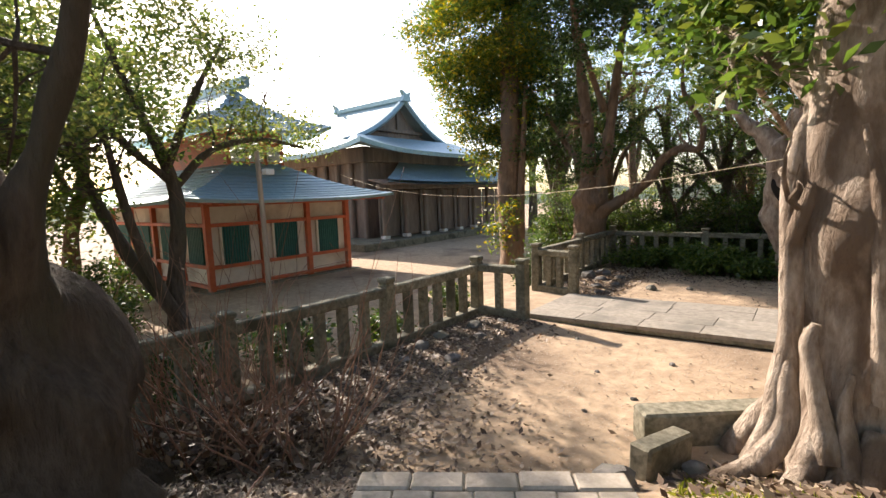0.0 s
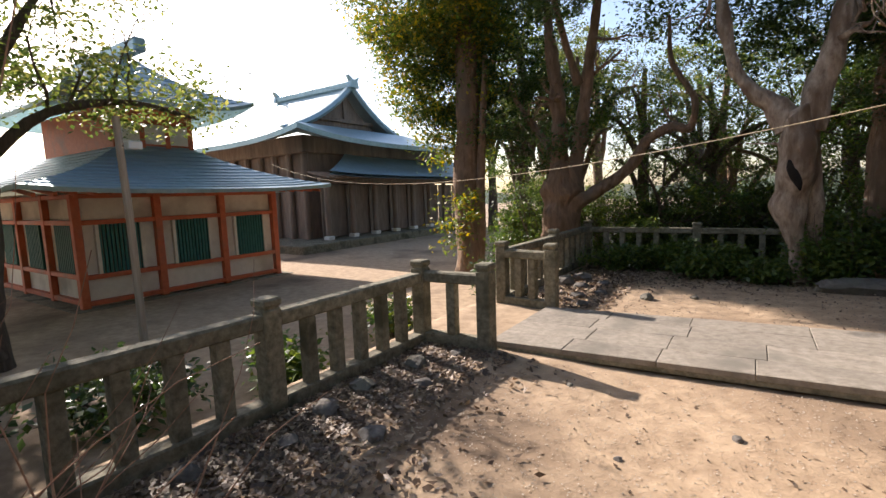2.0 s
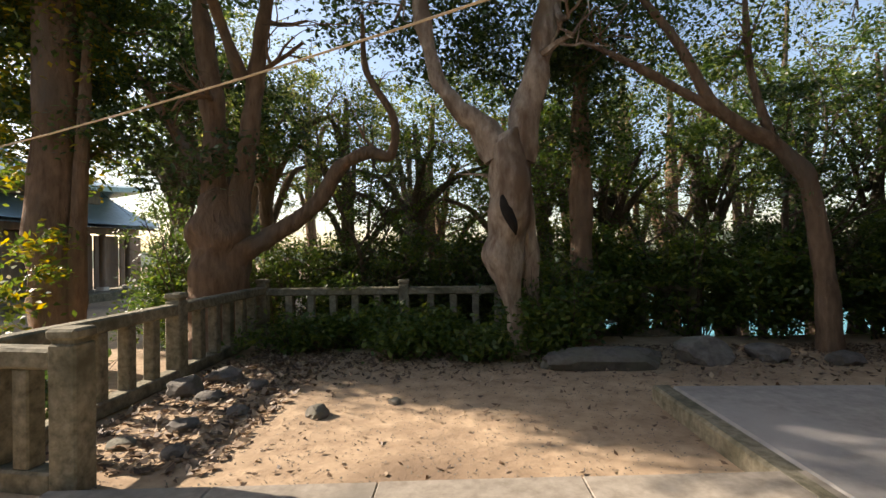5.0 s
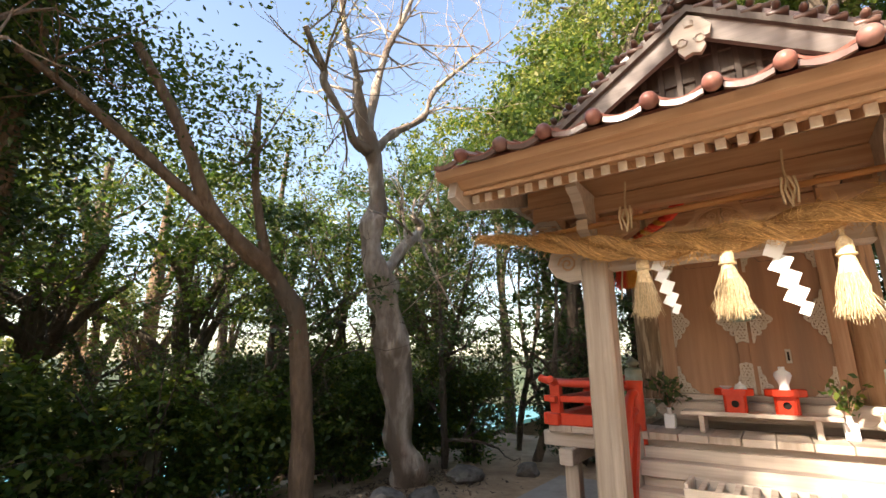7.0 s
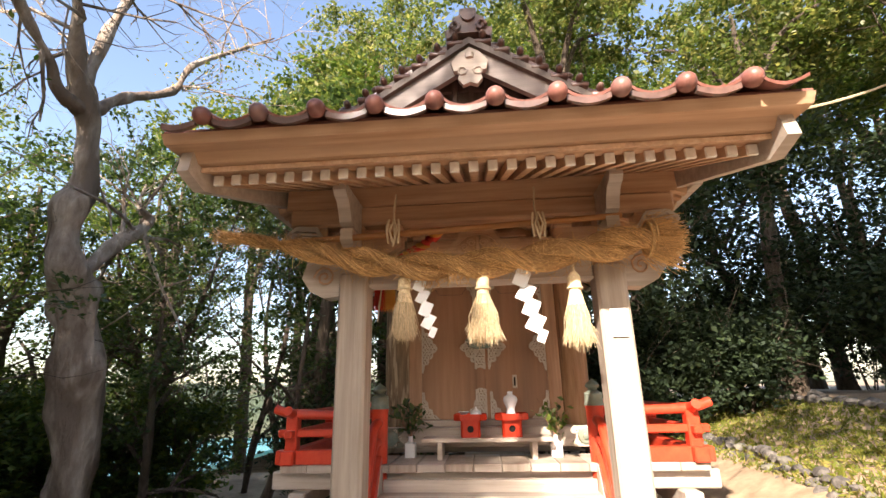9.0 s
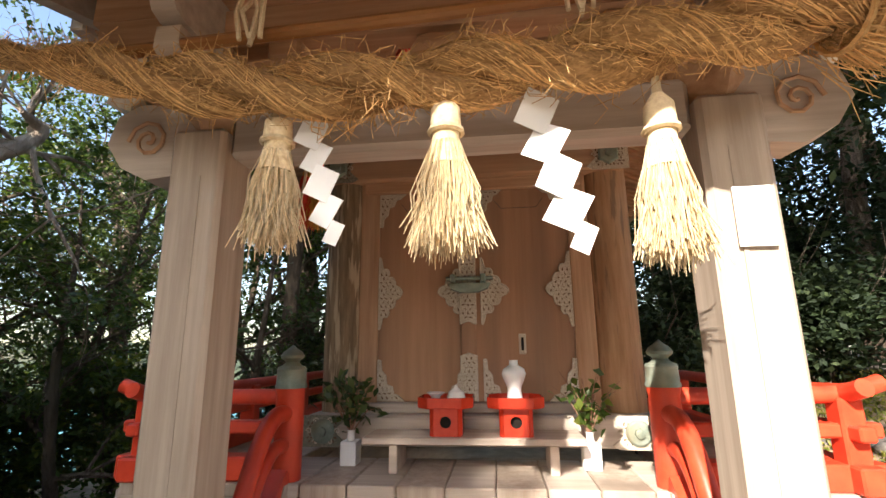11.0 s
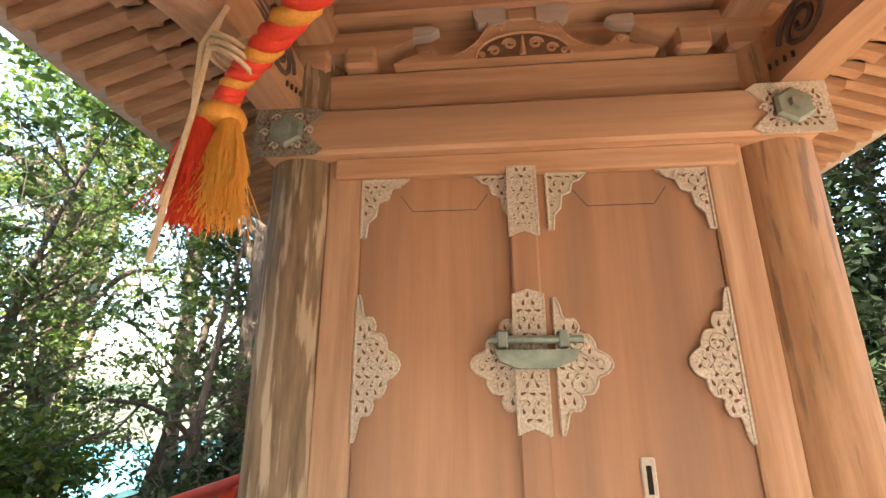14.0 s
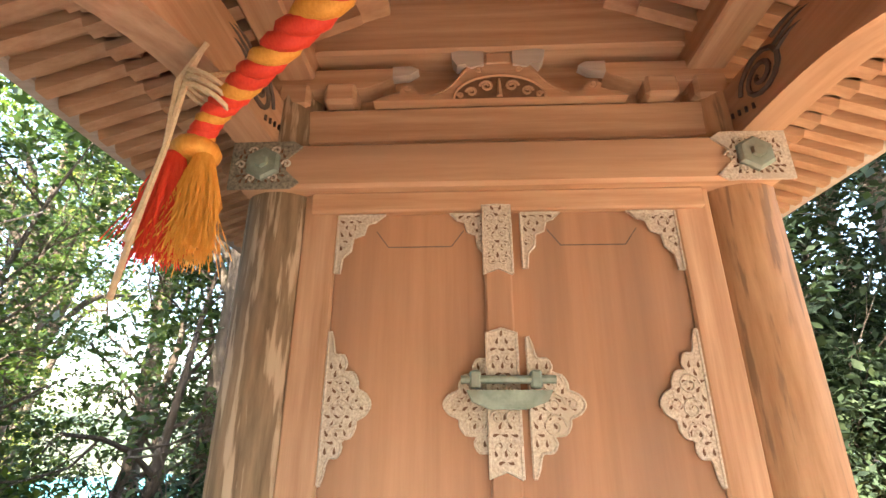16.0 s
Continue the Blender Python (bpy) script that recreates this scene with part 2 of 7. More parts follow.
# ---- builders ----
class Shape:
    """One mesh under way, in world coordinates."""

    def __init__(self):
        self.bm = bmesh.new()

    def box(self, x0, x1, y0, y1, z0, z1, bevel=0.0, m=None):
        b = bmesh.new() if bevel else self.bm
        vs = [b.verts.new((x, y, z)) for x in (x0, x1) for y in (y0, y1) for z in (z0, z1)]
        for f in ((0, 1, 3, 2), (4, 6, 7, 5), (0, 4, 5, 1), (2, 3, 7, 6), (0, 2, 6, 4), (1, 5, 7, 3)):
            b.faces.new([vs[i] for i in f])
        if bevel:
            bmesh.ops.bevel(b, geom=b.edges[:], offset=bevel, segments=1, affect="EDGES", profile=0.5)
            vs = self.merge(b)
        if m is not None:
            for v in vs:
                v.co = m @ v.co
        return self

    def merge(self, b):
        made = {v: self.bm.verts.new(v.co) for v in b.verts}
        for f in b.faces:
            self.bm.faces.new([made[v] for v in f.verts])
        b.free()
        return list(made.values())

    def beam(self, p0, p1, w, h, bevel=0.006, roll=0.0):
        """A squared timber from p0 to p1, w wide and h high about its axis."""
        p0, p1 = Vector(p0), Vector(p1)
        d = p1 - p0
        m = Matrix.Translation(p0) @ d.to_track_quat("X", "Z").to_matrix().to_4x4() @ Matrix.Rotation(roll, 4, "X")
        return self.box(0, d.length, -w / 2, w / 2, -h / 2, h / 2, bevel, m)

    def tube(self, pts, radii, seg=10, wobble=0.0, caps=True):
        pts = [Vector(p) for p in pts]
        rings, a = [], None
        for i, p in enumerate(pts):
            d = (pts[min(i + 1, len(pts) - 1)] - pts[max(i - 1, 0)]).normalized()
            if a is None:
                a = d.cross(Vector((0.9, 0.3, 0.1)) if abs(d.z) > 0.6 else Vector((0.13, 0.31, 0.94)))
            a = (a - d * a.dot(d)).normalized()
            b = d.cross(a).normalized()
            ring = []
            for k in range(seg):
                t = 2 * math.pi * k / seg
                n = a * math.cos(t) + b * math.sin(t)
                q = p + n * radii[i]
                r = radii[i] * (1 + wobble * (1.5 * noise.noise(q * 2.3) + 0.7 * noise.noise(Vector((q.x * 8, q.y * 8, q.z * 2.5)))))
                ring.append(self.bm.verts.new(p + n * r))
            rings.append(ring)
        for r0, r1 in zip(rings, rings[1:]):
            for k in range(seg):
                self.bm.faces.new((r0[k], r0[(k + 1) % seg], r1[(k + 1) % seg], r1[k]))
        if caps:
            self.bm.faces.new(rings[0][::-1])
            self.bm.faces.new(rings[-1])
        return self

    def sweep(self, pts, w, h):
        """A squared bar, w wide and h high, bent along pts in an upright plane."""
        pts = [Vector(p[:3]) for p in pts]
        rings = []
        for i, p in enumerate(pts):
            d = (pts[min(i + 1, len(pts) - 1)] - pts[max(i - 1, 0)]).normalized()
            a = d.cross(Vector((0, 0, 1))).normalized()
            b = a.cross(d).normalized()
            rings.append([self.bm.verts.new(p + a * w / 2 * i0 + b * h / 2 * j0) for i0, j0 in ((-1, -1), (1, -1), (1, 1), (-1, 1))])
        for r0, r1 in zip(rings, rings[1:]):
            for k in range(4):
                self.bm.faces.new((r0[k], r0[(k + 1) % 4], r1[(k + 1) % 4], r1[k]))
        self.bm.faces.new(rings[0][::-1])
        self.bm.faces.new(rings[-1])
        return self

    def lathe(self, c, profile, seg=20):
        """profile: (radius, height) upwards from c."""
        rings = []
        for r, z in profile:
            rings.append([self.bm.verts.new((c[0] + r * math.cos(2 * math.pi * k / seg), c[1] + r * math.sin(2 * math.pi * k / seg), c[2] + z)) for k in range(seg)])
        for r0, r1 in zip(rings, rings[1:]):
            for k in range(seg):
                self.bm.faces.new((r0[k], r0[(k + 1) % seg], r1[(k + 1) % seg], r1[k]))
        self.bm.faces.new(rings[0][::-1])
        self.bm.faces.new(rings[-1])
        return self

    def prism(self, outline, frm, to, axes="yz"):
        """An outline in the plane of `axes`, drawn out along the third axis."""
        i, j = ("xyz".index(a) for a in axes)
        k = 3 - i - j
        lo, hi = [], []
        for u, v in outline:
            for side, w in ((lo, frm), (hi, to)):
                p = [0, 0, 0]
                p[i], p[j], p[k] = u, v, w
                side.append(self.bm.verts.new(p))
        n = len(outline)
        self.bm.faces.new(lo[::-1])
        self.bm.faces.new(hi)
        for a in range(n):
            self.bm.faces.new((lo[a], lo[(a + 1) % n], hi[(a + 1) % n], hi[a]))
        return self

    def mesh(self, name, mat, smooth=None):
        bmesh.ops.recalc_face_normals(self.bm, faces=self.bm.faces)
        me = bpy.data.meshes.new(name)
        self.bm.to_mesh(me)
        self.bm.free()
        me.materials.append(mat)
        if smooth:
            me.shade_smooth()
            me.set_sharp_from_angle(angle=radians(smooth))
        return me


def thing(name, base, label, category, group="", kind=""):
    ob = new(name)
    ob.location = base
    return tagged(ob, label, category, group, kind)


def root_of(ob):
    p = Vector((0, 0, 0))
    while ob is not None:
        p += ob.location
        ob = ob.parent
    return p


def part(name, shape, mat, parent, label="", smooth=35):
    """Links a shape, drawn in world coordinates, as one mesh under a thing or a part."""
    ob = new(name, shape.mesh(name, mat, smooth))
    ob.parent = parent
    top = parent
    while top.parent is not None:
        top = top.parent
    if parent is top:
        ob.matrix_parent_inverse = Matrix.Translation(-top.location)
    if label:
        tagged(ob, label)
    return ob


def single(name, shape, mat, label, category, group="", kind="", smooth=35):
    """A thing that is one mesh."""
    return tagged(new(name, shape.mesh(name, mat, smooth)), label, category, group, kind)


def quads(name, mat, centres, normals, lengths, widths, seed=0, droop=0.15):
    """Leaves: a folded rhombus each, at centres, facing normals."""
    rng = np.random.default_rng(seed)
    n = len(centres)
    nor = normals / (np.linalg.norm(normals, axis=1, keepdims=True) + 1e-9)
    ref = rng.normal(size=(n, 3))
    u = np.cross(nor, ref)
    u /= np.linalg.norm(u, axis=1, keepdims=True) + 1e-9
    v = np.cross(nor, u)
    L, W = lengths[:, None] / 2, widths[:, None] / 2
    tip, tail = centres + u * L - nor * L * droop, centres - u * L - nor * L * droop
    left, right = centres + v * W, centres - v * W
    co = np.stack([tail, left, tip, right], axis=1).reshape(-1, 3)
    me = bpy.data.meshes.new(name)
    me.vertices.add(4 * n)
    me.vertices.foreach_set("co", co.astype(np.float32).ravel())
    me.loops.add(4 * n)
    me.loops.foreach_set("vertex_index", np.arange(4 * n, dtype=np.int32))
    me.polygons.add(n)
    me.polygons.foreach_set("loop_start", np.arange(0, 4 * n, 4, dtype=np.int32))
    me.update(calc_edges=True)
    me.materials.append(mat)
    return me


def foliage(blobs, count, size, seed, clump=0.35, flat=0.5):
    """Leaf places in ellipsoid blobs (x, y, z, rx, ry, rz), gathered in clumps with gaps between."""
    rng = np.random.default_rng(seed)
    vol = np.array([b[3] * b[4] * b[5] for b in blobs]) ** 0.75
    share = rng.multinomial(count, vol / vol.sum())
    pts = []
    for b, k in zip(blobs, share):
        if not k:
            continue
        nc = max(4, int(k / 55))
        d = rng.normal(size=(nc, 3))
        d /= np.linalg.norm(d, axis=1, keepdims=True)
        c = d * rng.uniform(0.35, 1.0, size=(nc, 1)) ** 0.6 * np.array(b[3:6])
        which = rng.integers(0, nc, size=k)
        off = rng.normal(size=(k, 3)) * clump * np.array([1, 1, 0.55]) * rng.uniform(0.5, 1.3, size=(nc, 1))[which]
        pts.append(c[which] + off + np.array(b[:3]))
    p = np.concatenate(pts)
    nor = rng.normal(size=p.shape) * flat + np.array([0, 0, 0.75])
    ln = size * rng.uniform(0.65, 1.3, size=len(p))
    return p, nor, ln, ln * rng.uniform(0.4, 0.6, size=len(p))


def smooth_path(pts, steps=4):
    """Catmull-Rom through (x, y, z, r)."""
    P = [np.array(p, float) for p in pts]
    P = [2 * P[0] - P[1]] + P + [2 * P[-1] - P[-2]]
    out = []
    for i in range(1, len(P) - 2):
        for s in range(steps):
            t = s / steps
            a, b, c, d = P[i - 1], P[i], P[i + 1], P[i + 2]
            out.append(0.5 * (2 * b + (c - a) * t + (2 * a - 5 * b + 4 * c - d) * t * t + (3 * b - a - 3 * c + d) * t ** 3))
    out.append(P[-2])
    return out


def limb(shape, pts, seg=10, wobble=0.25, steps=4):
    path = smooth_path(pts, steps)
    shape.tube([p[:3] for p in path], [max(0.004, p[3]) for p in path], seg, wobble)
    return path


def twigs(shape, start, heading, length, radius, depth, rng, spread=0.7, seg=5):
    """A branch that forks on."""
    p, d = Vector(start), Vector(heading).normalized()
    pts = [(*p, radius)]
    n = 3
    for i in range(n):
        d = (d + Vector(rng.normal(size=3)) * 0.22 + Vector((0, 0, 0.06))).normalized()
        p = p + d * length / n
        pts.append((*p, radius * (1 - 0.5 * (i + 1) / n)))
    shape.tube([q[:3] for q in pts], [q[3] for q in pts], seg, 0.1)
    if depth:
        for _ in range(2 + (depth > 1)):
            q = pts[rng.integers(1, n + 1)]
            twigs(shape, q[:3], d + Vector(rng.normal(size=3)) * spread, length * rng.uniform(0.55, 0.8), q[3] * 0.65, depth - 1, rng, spread, 4)


def tree(name, label, limbs, bark, blobs, leaf, count, size, seed, clump=0.35, twig=0, twig_len=1.0, wob=0.25, group="", fine=14):
    """trunk, limbs (each a part) and a crown of leaves."""
    base = Vector(limbs[0][0][:3])
    t = thing(name, base, label, "tree", group)
    rng = np.random.default_rng(seed)
    for i, l in enumerate(limbs):
        s = Shape()
        path = limb(s, l, fine if l[0][3] > 0.09 and fine > 14 else (14 if l[0][3] > 0.15 else 8), wob, 9 if fine > 14 else 4)
        if i and twig:
            for k in range(twig):
                q = path[int(len(path) * rng.uniform(0.35, 0.98))]
                if q[2] < 1.9:
                    continue
                twigs(s, q[:3], Vector(rng.normal(size=3)) + Vector((0, 0, 0.5)), twig_len * rng.uniform(0.6, 1.2), max(0.012, q[3] * 0.4), 2, rng)
        part("trunk" if i == 0 else "limb", s, bark, t, smooth=60)
    if count:
        c = foliage(blobs, count, size, seed, clump)
        ob = new("crown", quads("crown", leaf, *c, seed=seed))
        ob.parent, ob.matrix_parent_inverse = t, Matrix.Translation(-base)
        tagged(ob, "", "", "", "stuff")
    return t


# ---- ground ----
def smoothstep(a, b, v):
    t = min(1.0, max(0.0, (v - a) / (b - a)))
    return t * t * (3 - 2 * t)


def height(x, y):
    """The ground: a terrace in the south, a levelled yard, falling off north and west."""
    s = (x + 3.62) * -0.577 + (y - 0.18) * 0.817
    z = 0.05 + 0.5 * smoothstep(0.95, -0.55, s)
    z += 0.06 * smoothstep(-4.0, -1.0, x) * smoothstep(3, 5, y)
    z += 0.55 * smoothstep(4.2, 2.6, y) * smoothstep(0.5, 3.0, x) + 0.5 * smoothstep(3.0, 1.0, y) * smoothstep(2.0, 5.0, x)
    west = smoothstep(-6.45, -7.3, x)
    z = z * (1 - west) - 0.36 * west
    z -= 4.5 * smoothstep(12.6, 22, y) * smoothstep(-13, -7, x) + 0.25 * smoothstep(11.6, 12.6, y) * smoothstep(-7, -6, x)
    z -= 4.5 * smoothstep(9, 20, x) * smoothstep(-2, 8, y)
    near = max(0.0, 1 - math.hypot(x + 2, y - 5) / 25)
    z += near * (0.035 * noise.noise((x * 0.7, y * 0.7, 0.3)) + 0.012 * noise.noise((x * 3.1, y * 3.1, 1.7)))
    return z


def build_ground():
    def axis(lo, hi, fine):
        v = list(np.arange(lo, hi + 1e-6, fine))
        step, a, b = fine, lo, hi
        while b < 1800:
            step *= 1.35
            a, b = a - step, b + step
            v = [a] + v + [b]
        return v
    xs, ys = axis(-9.0, 6.0, 0.16), axis(-3.5, 13.5, 0.16)
    verts = [(x, y, height(x, y)) for x in xs for y in ys]
    ny = len(ys)
    faces = [(i * ny + j, (i + 1) * ny + j, (i + 1) * ny + j + 1, i * ny + j + 1) for i in range(len(xs) - 1) for j in range(ny - 1)]
    me = bpy.data.meshes.new("ground")
    me.from_pydata(verts, [], faces)
    me.materials.append(M_DIRT)
    me.shade_smooth()
    tagged(new("ground", me), "bare trodden brown dirt yard with scattered dry leaves", "ground", "", "structure")


build_ground()


def rock(name, x, y, r, seed, mat=None, flat=0.6, label="rough grey field stone lying on the dirt", group="loose stones", sx=1.0, sy=1.0, sink=0.3, z=None):
    b = bmesh.new()
    bmesh.ops.create_icosphere(b, subdivisions=3, radius=1.0)
    rng = np.random.default_rng(seed)
    o = Vector(rng.uniform(-20, 20, size=3))
    cuts = [(Vector(rng.normal(size=3)).normalized(), rng.uniform(0.62, 0.9)) for _ in range(7)]
    gz = height(x, y) if z is None else z
    for v in b.verts:
        for n, d in cuts:
            k = v.co.dot(n)
            if k > d:
                v.co -= n * (k - d) * 0.9
        v.co *= 1 + 0.16 * noise.noise(v.co * 1.7 + o) + 0.13 * noise.noise(v.co * 4.6 + o) + 0.06 * noise.noise(v.co * 11 + o)
        v.co = Vector((v.co.x * r * sx, v.co.y * r * sy, v.co.z * r * flat))
    m = Matrix.Translation((x, y, gz + r * flat * (1 - 2 * sink) * 0.8)) @ Matrix.Rotation(rng.uniform(0, 6.28), 4, "Z") if sx == sy else Matrix.Translation((x, y, gz + r * flat * (1 - 2 * sink) * 0.8))
    for v in b.verts:
        v.co = m @ v.co
    s = Shape()
    s.merge(b)
    return single(name, s, mat or M_STONE2, label, "rock", group, smooth=28)


# ---- stone fence ----
FENCE = "stone fence round the shrine yard"


def fence_post(x, y, z=0.02, h=1.02, w=0.17):
    s = Shape()
    s.box(x - w / 2, x + w / 2, y - w / 2, y + w / 2, z - 0.15, z + h - 0.09, 0.012)
    s.box(x - w / 2 + 0.015, x + w / 2 - 0.015, y - w / 2 + 0.015, y + w / 2 - 0.015, z + h - 0.092, z + h - 0.065, 0.004)
    s.box(x - w / 2 - 0.008, x + w / 2 + 0.008, y - w / 2 - 0.008, y + w / 2 + 0.008, z + h - 0.067, z + h, 0.016)
    return s


def fence_run(p, q, bars, z=0.02, first=True, last=True, label="weathered grey stone fence with square posts and pickets"):
    """Posts at both ends, a top rail, a sill and `bars` pickets between."""
    (x0, y0), (x1, y1) = p, q
    t = thing("stone_fence", ((x0 + x1) / 2, (y0 + y1) / 2, z - 0.1), label, "fence", FENCE)
    if first:
        part("post", fence_post(x0, y0, z), M_STONE, t)
    if last:
        part("post", fence_post(x1, y1, z), M_STONE, t)
    d = Vector((x1 - x0, y1 - y0, 0))
    u = d.normalized()
    a, b = Vector((x0, y0, 0)) + u * 0.075, Vector((x1, y1, 0)) - u * 0.075
    part("top_rail", Shape().beam(a + Vector((0, 0, z + 0.835)), b + Vector((0, 0, z + 0.835)), 0.15, 0.125, 0.018), M_STONE, t)
    part("sill", Shape().beam(a + Vector((0, 0, z + 0.10)), b + Vector((0, 0, z + 0.10)), 0.16, 0.14, 0.015), M_STONE, t)
    for k in range(bars):
        c = a + (b - a) * ((k + 1) / (bars + 1))
        part("picket", Shape().beam(c + Vector((0, 0, z + 0.165)), c + Vector((0, 0, z + 0.775)), 0.115, 0.115, 0.01, math.atan2(u.y, u.x)), M_STONE, t)
    return t


fence_run((-6.15, 5.02), (-5.30, 5.07), 1, 0.02)
fence_run((-6.15, 2.90), (-6.15, 5.02), 5, 0.0, True, False)
fence_run((-6.20, 0.72), (-6.15, 2.90), 5, 0.0, True, False)
fence_run((-6.28, -1.45), (-6.20, 0.72), 5, 0.02, True, False, "shaded grey stone fence half hidden by dry twigs")
fence_run((-6.15, 7.20), (-5.30, 7.09), 2, 0.02)
fence_run((-6.15, 7.20), (-6.17, 9.55), 5, 0.02, False, True)
fence_run((-6.17, 9.55), (-6.22, 12.02), 5, 0.03, False, True)
for k in range(3):
    fence_run((-6.22 + 2.35 * k, 12.02), (-6.22 + 2.35 * (k + 1), 12.05), 5, 0.0, False, True, "dark shaded stone fence behind the bushes")


# ---- paved path to the shrine ----
def path_z(x):
    return 0.135 + (x + 5.3) * 0.028


def paved_path():
    t = thing("pavement", (-3.2, 6.05, 0.1), "straight path of long worn grey stone slabs", "pavement", "", "structure")
    s = Shape().box(-5.32, -1.12, 5.2, 6.94, -0.1, 0.0, 0.01)
    for v in s.bm.verts:
        v.co.z += path_z(v.co.x) - 0.012
    part("bed", s, M_STONE, t)
    rng = random.Random(4)
    rows = (5.19, 5.60, 6.09, 6.54, 6.95)
    for r in range(4):
        x = -5.33
        while x < -1.2:
            l = min(rng.uniform(0.75, 1.15), -1.11 - x)
            if -1.11 - (x + l) < 0.4:
                l = -1.11 - x
            s = Shape().box(x + 0.0025, x + l - 0.0025, rows[r] + 0.0025, rows[r + 1] - 0.0025, -0.06, 0.0, 0.006)
            dz = rng.uniform(-0.002, 0.002)
            for v in s.bm.verts:
                v.co.z += path_z(v.co.x) + dz
            part("slab", s, M_PAVE, t)
            x += l


def platform():
    t = thing("pavement", (0.2, 6.1, 0.2), "low concrete platform before the shrine steps", "pavement", "", "structure")
    part("apron", Shape().box(-1.12, 4.6, 3.75, 8.52, -0.3, 0.26, 0.02), M_CONC, t)
    part("kerb", Shape().box(-1.27, -1.11, 3.7, 8.58, -0.3, 0.250, 0.02), M_STONE, t)
    part("upper_slab", Shape().box(0.75, 4.3, 4.2, 8.45, 0.2, 0.36, 0.02), M_CONC, t)
    part("kerb", Shape().box(0.64, 0.748, 4.15, 8.47, 0.2, 0.352, 0.02), M_STONE, t, "dark mossy stone edge of the upper slab")
    return t


platform()


def brick_landing():
    """Pale bricks ending at a step down to the yard."""
    t = thing("pavement", (-2.6, -0.4, 0.5), "pale worn brick landing ending in a step", "pavement", "", "structure")
    d, n = Vector((0.817, 0.577, 0)), Vector((-0.577, 0.817, 0))
    o = Vector((-3.62, 0.18, 0))
    m = Matrix((( d.x, n.x, 0, o.x), (d.y, n.y, 0, o.y), (0, 0, 1, 0), (0, 0, 0, 1)))
    part("bed", Shape().box(0, 1.45, -3.6, -0.01, 0.2, 0.552, 0.0, m), M_STONE, t)
    part("lower_step", Shape().box(0.05, 1.4, 0.0, 0.34, 0.0, 0.33, 0.015, m), M_STONE, t)
    rng = random.Random(9)
    for i in range(5):
        part("kerb_block", Shape().box(i * 0.29 + 0.003, i * 0.29 + 0.287, -0.15, 0.0, 0.45, 0.575 + rng.uniform(-0.006, 0.006), 0.012, m), M_BRICK, t)
    for j in range(14):
        for i in range(7):
            off = 0.1 if j % 2 else 0.0
            x0, x1 = max(0.0, i * 0.21 - off), min(1.45, i * 0.21 + 0.205 - off)
            y1 = -0.16 - j * 0.105
            if x1 - x0 > 0.03:
                part("brick", Shape().box(x0, x1, y1 - 0.1, y1, 0.5, 0.566 + rng.uniform(-0.004, 0.004), 0.006, m), M_BRICK, t)


# stones edging the root of the near tree
def block(name, m, l, w, h, label, mat=M_STONE):
    s = Shape().box(0, l, 0, w, 0, h, 0.02, m)
    for v in s.bm.verts:
        v.co += Vector((noise.noise(v.co * 9), noise.noise(v.co * 9 + Vector((5, 0, 0))), noise.noise(v.co * 9 + Vector((0, 5, 0))))) * 0.012
    return single(name, s, mat, label, "stone block", "edging stones")


block("edging_stone", pose(-2.66, 2.24, 0.02, 0, 0, 40), 1.15, 0.24, 0.30, "long squared stone edging beside the tree root")
block("edging_stone", pose(-2.50, 1.72, 0.05, 0, 4, 72), 0.55, 0.17, 0.27, "squared stone edging at the tree root")


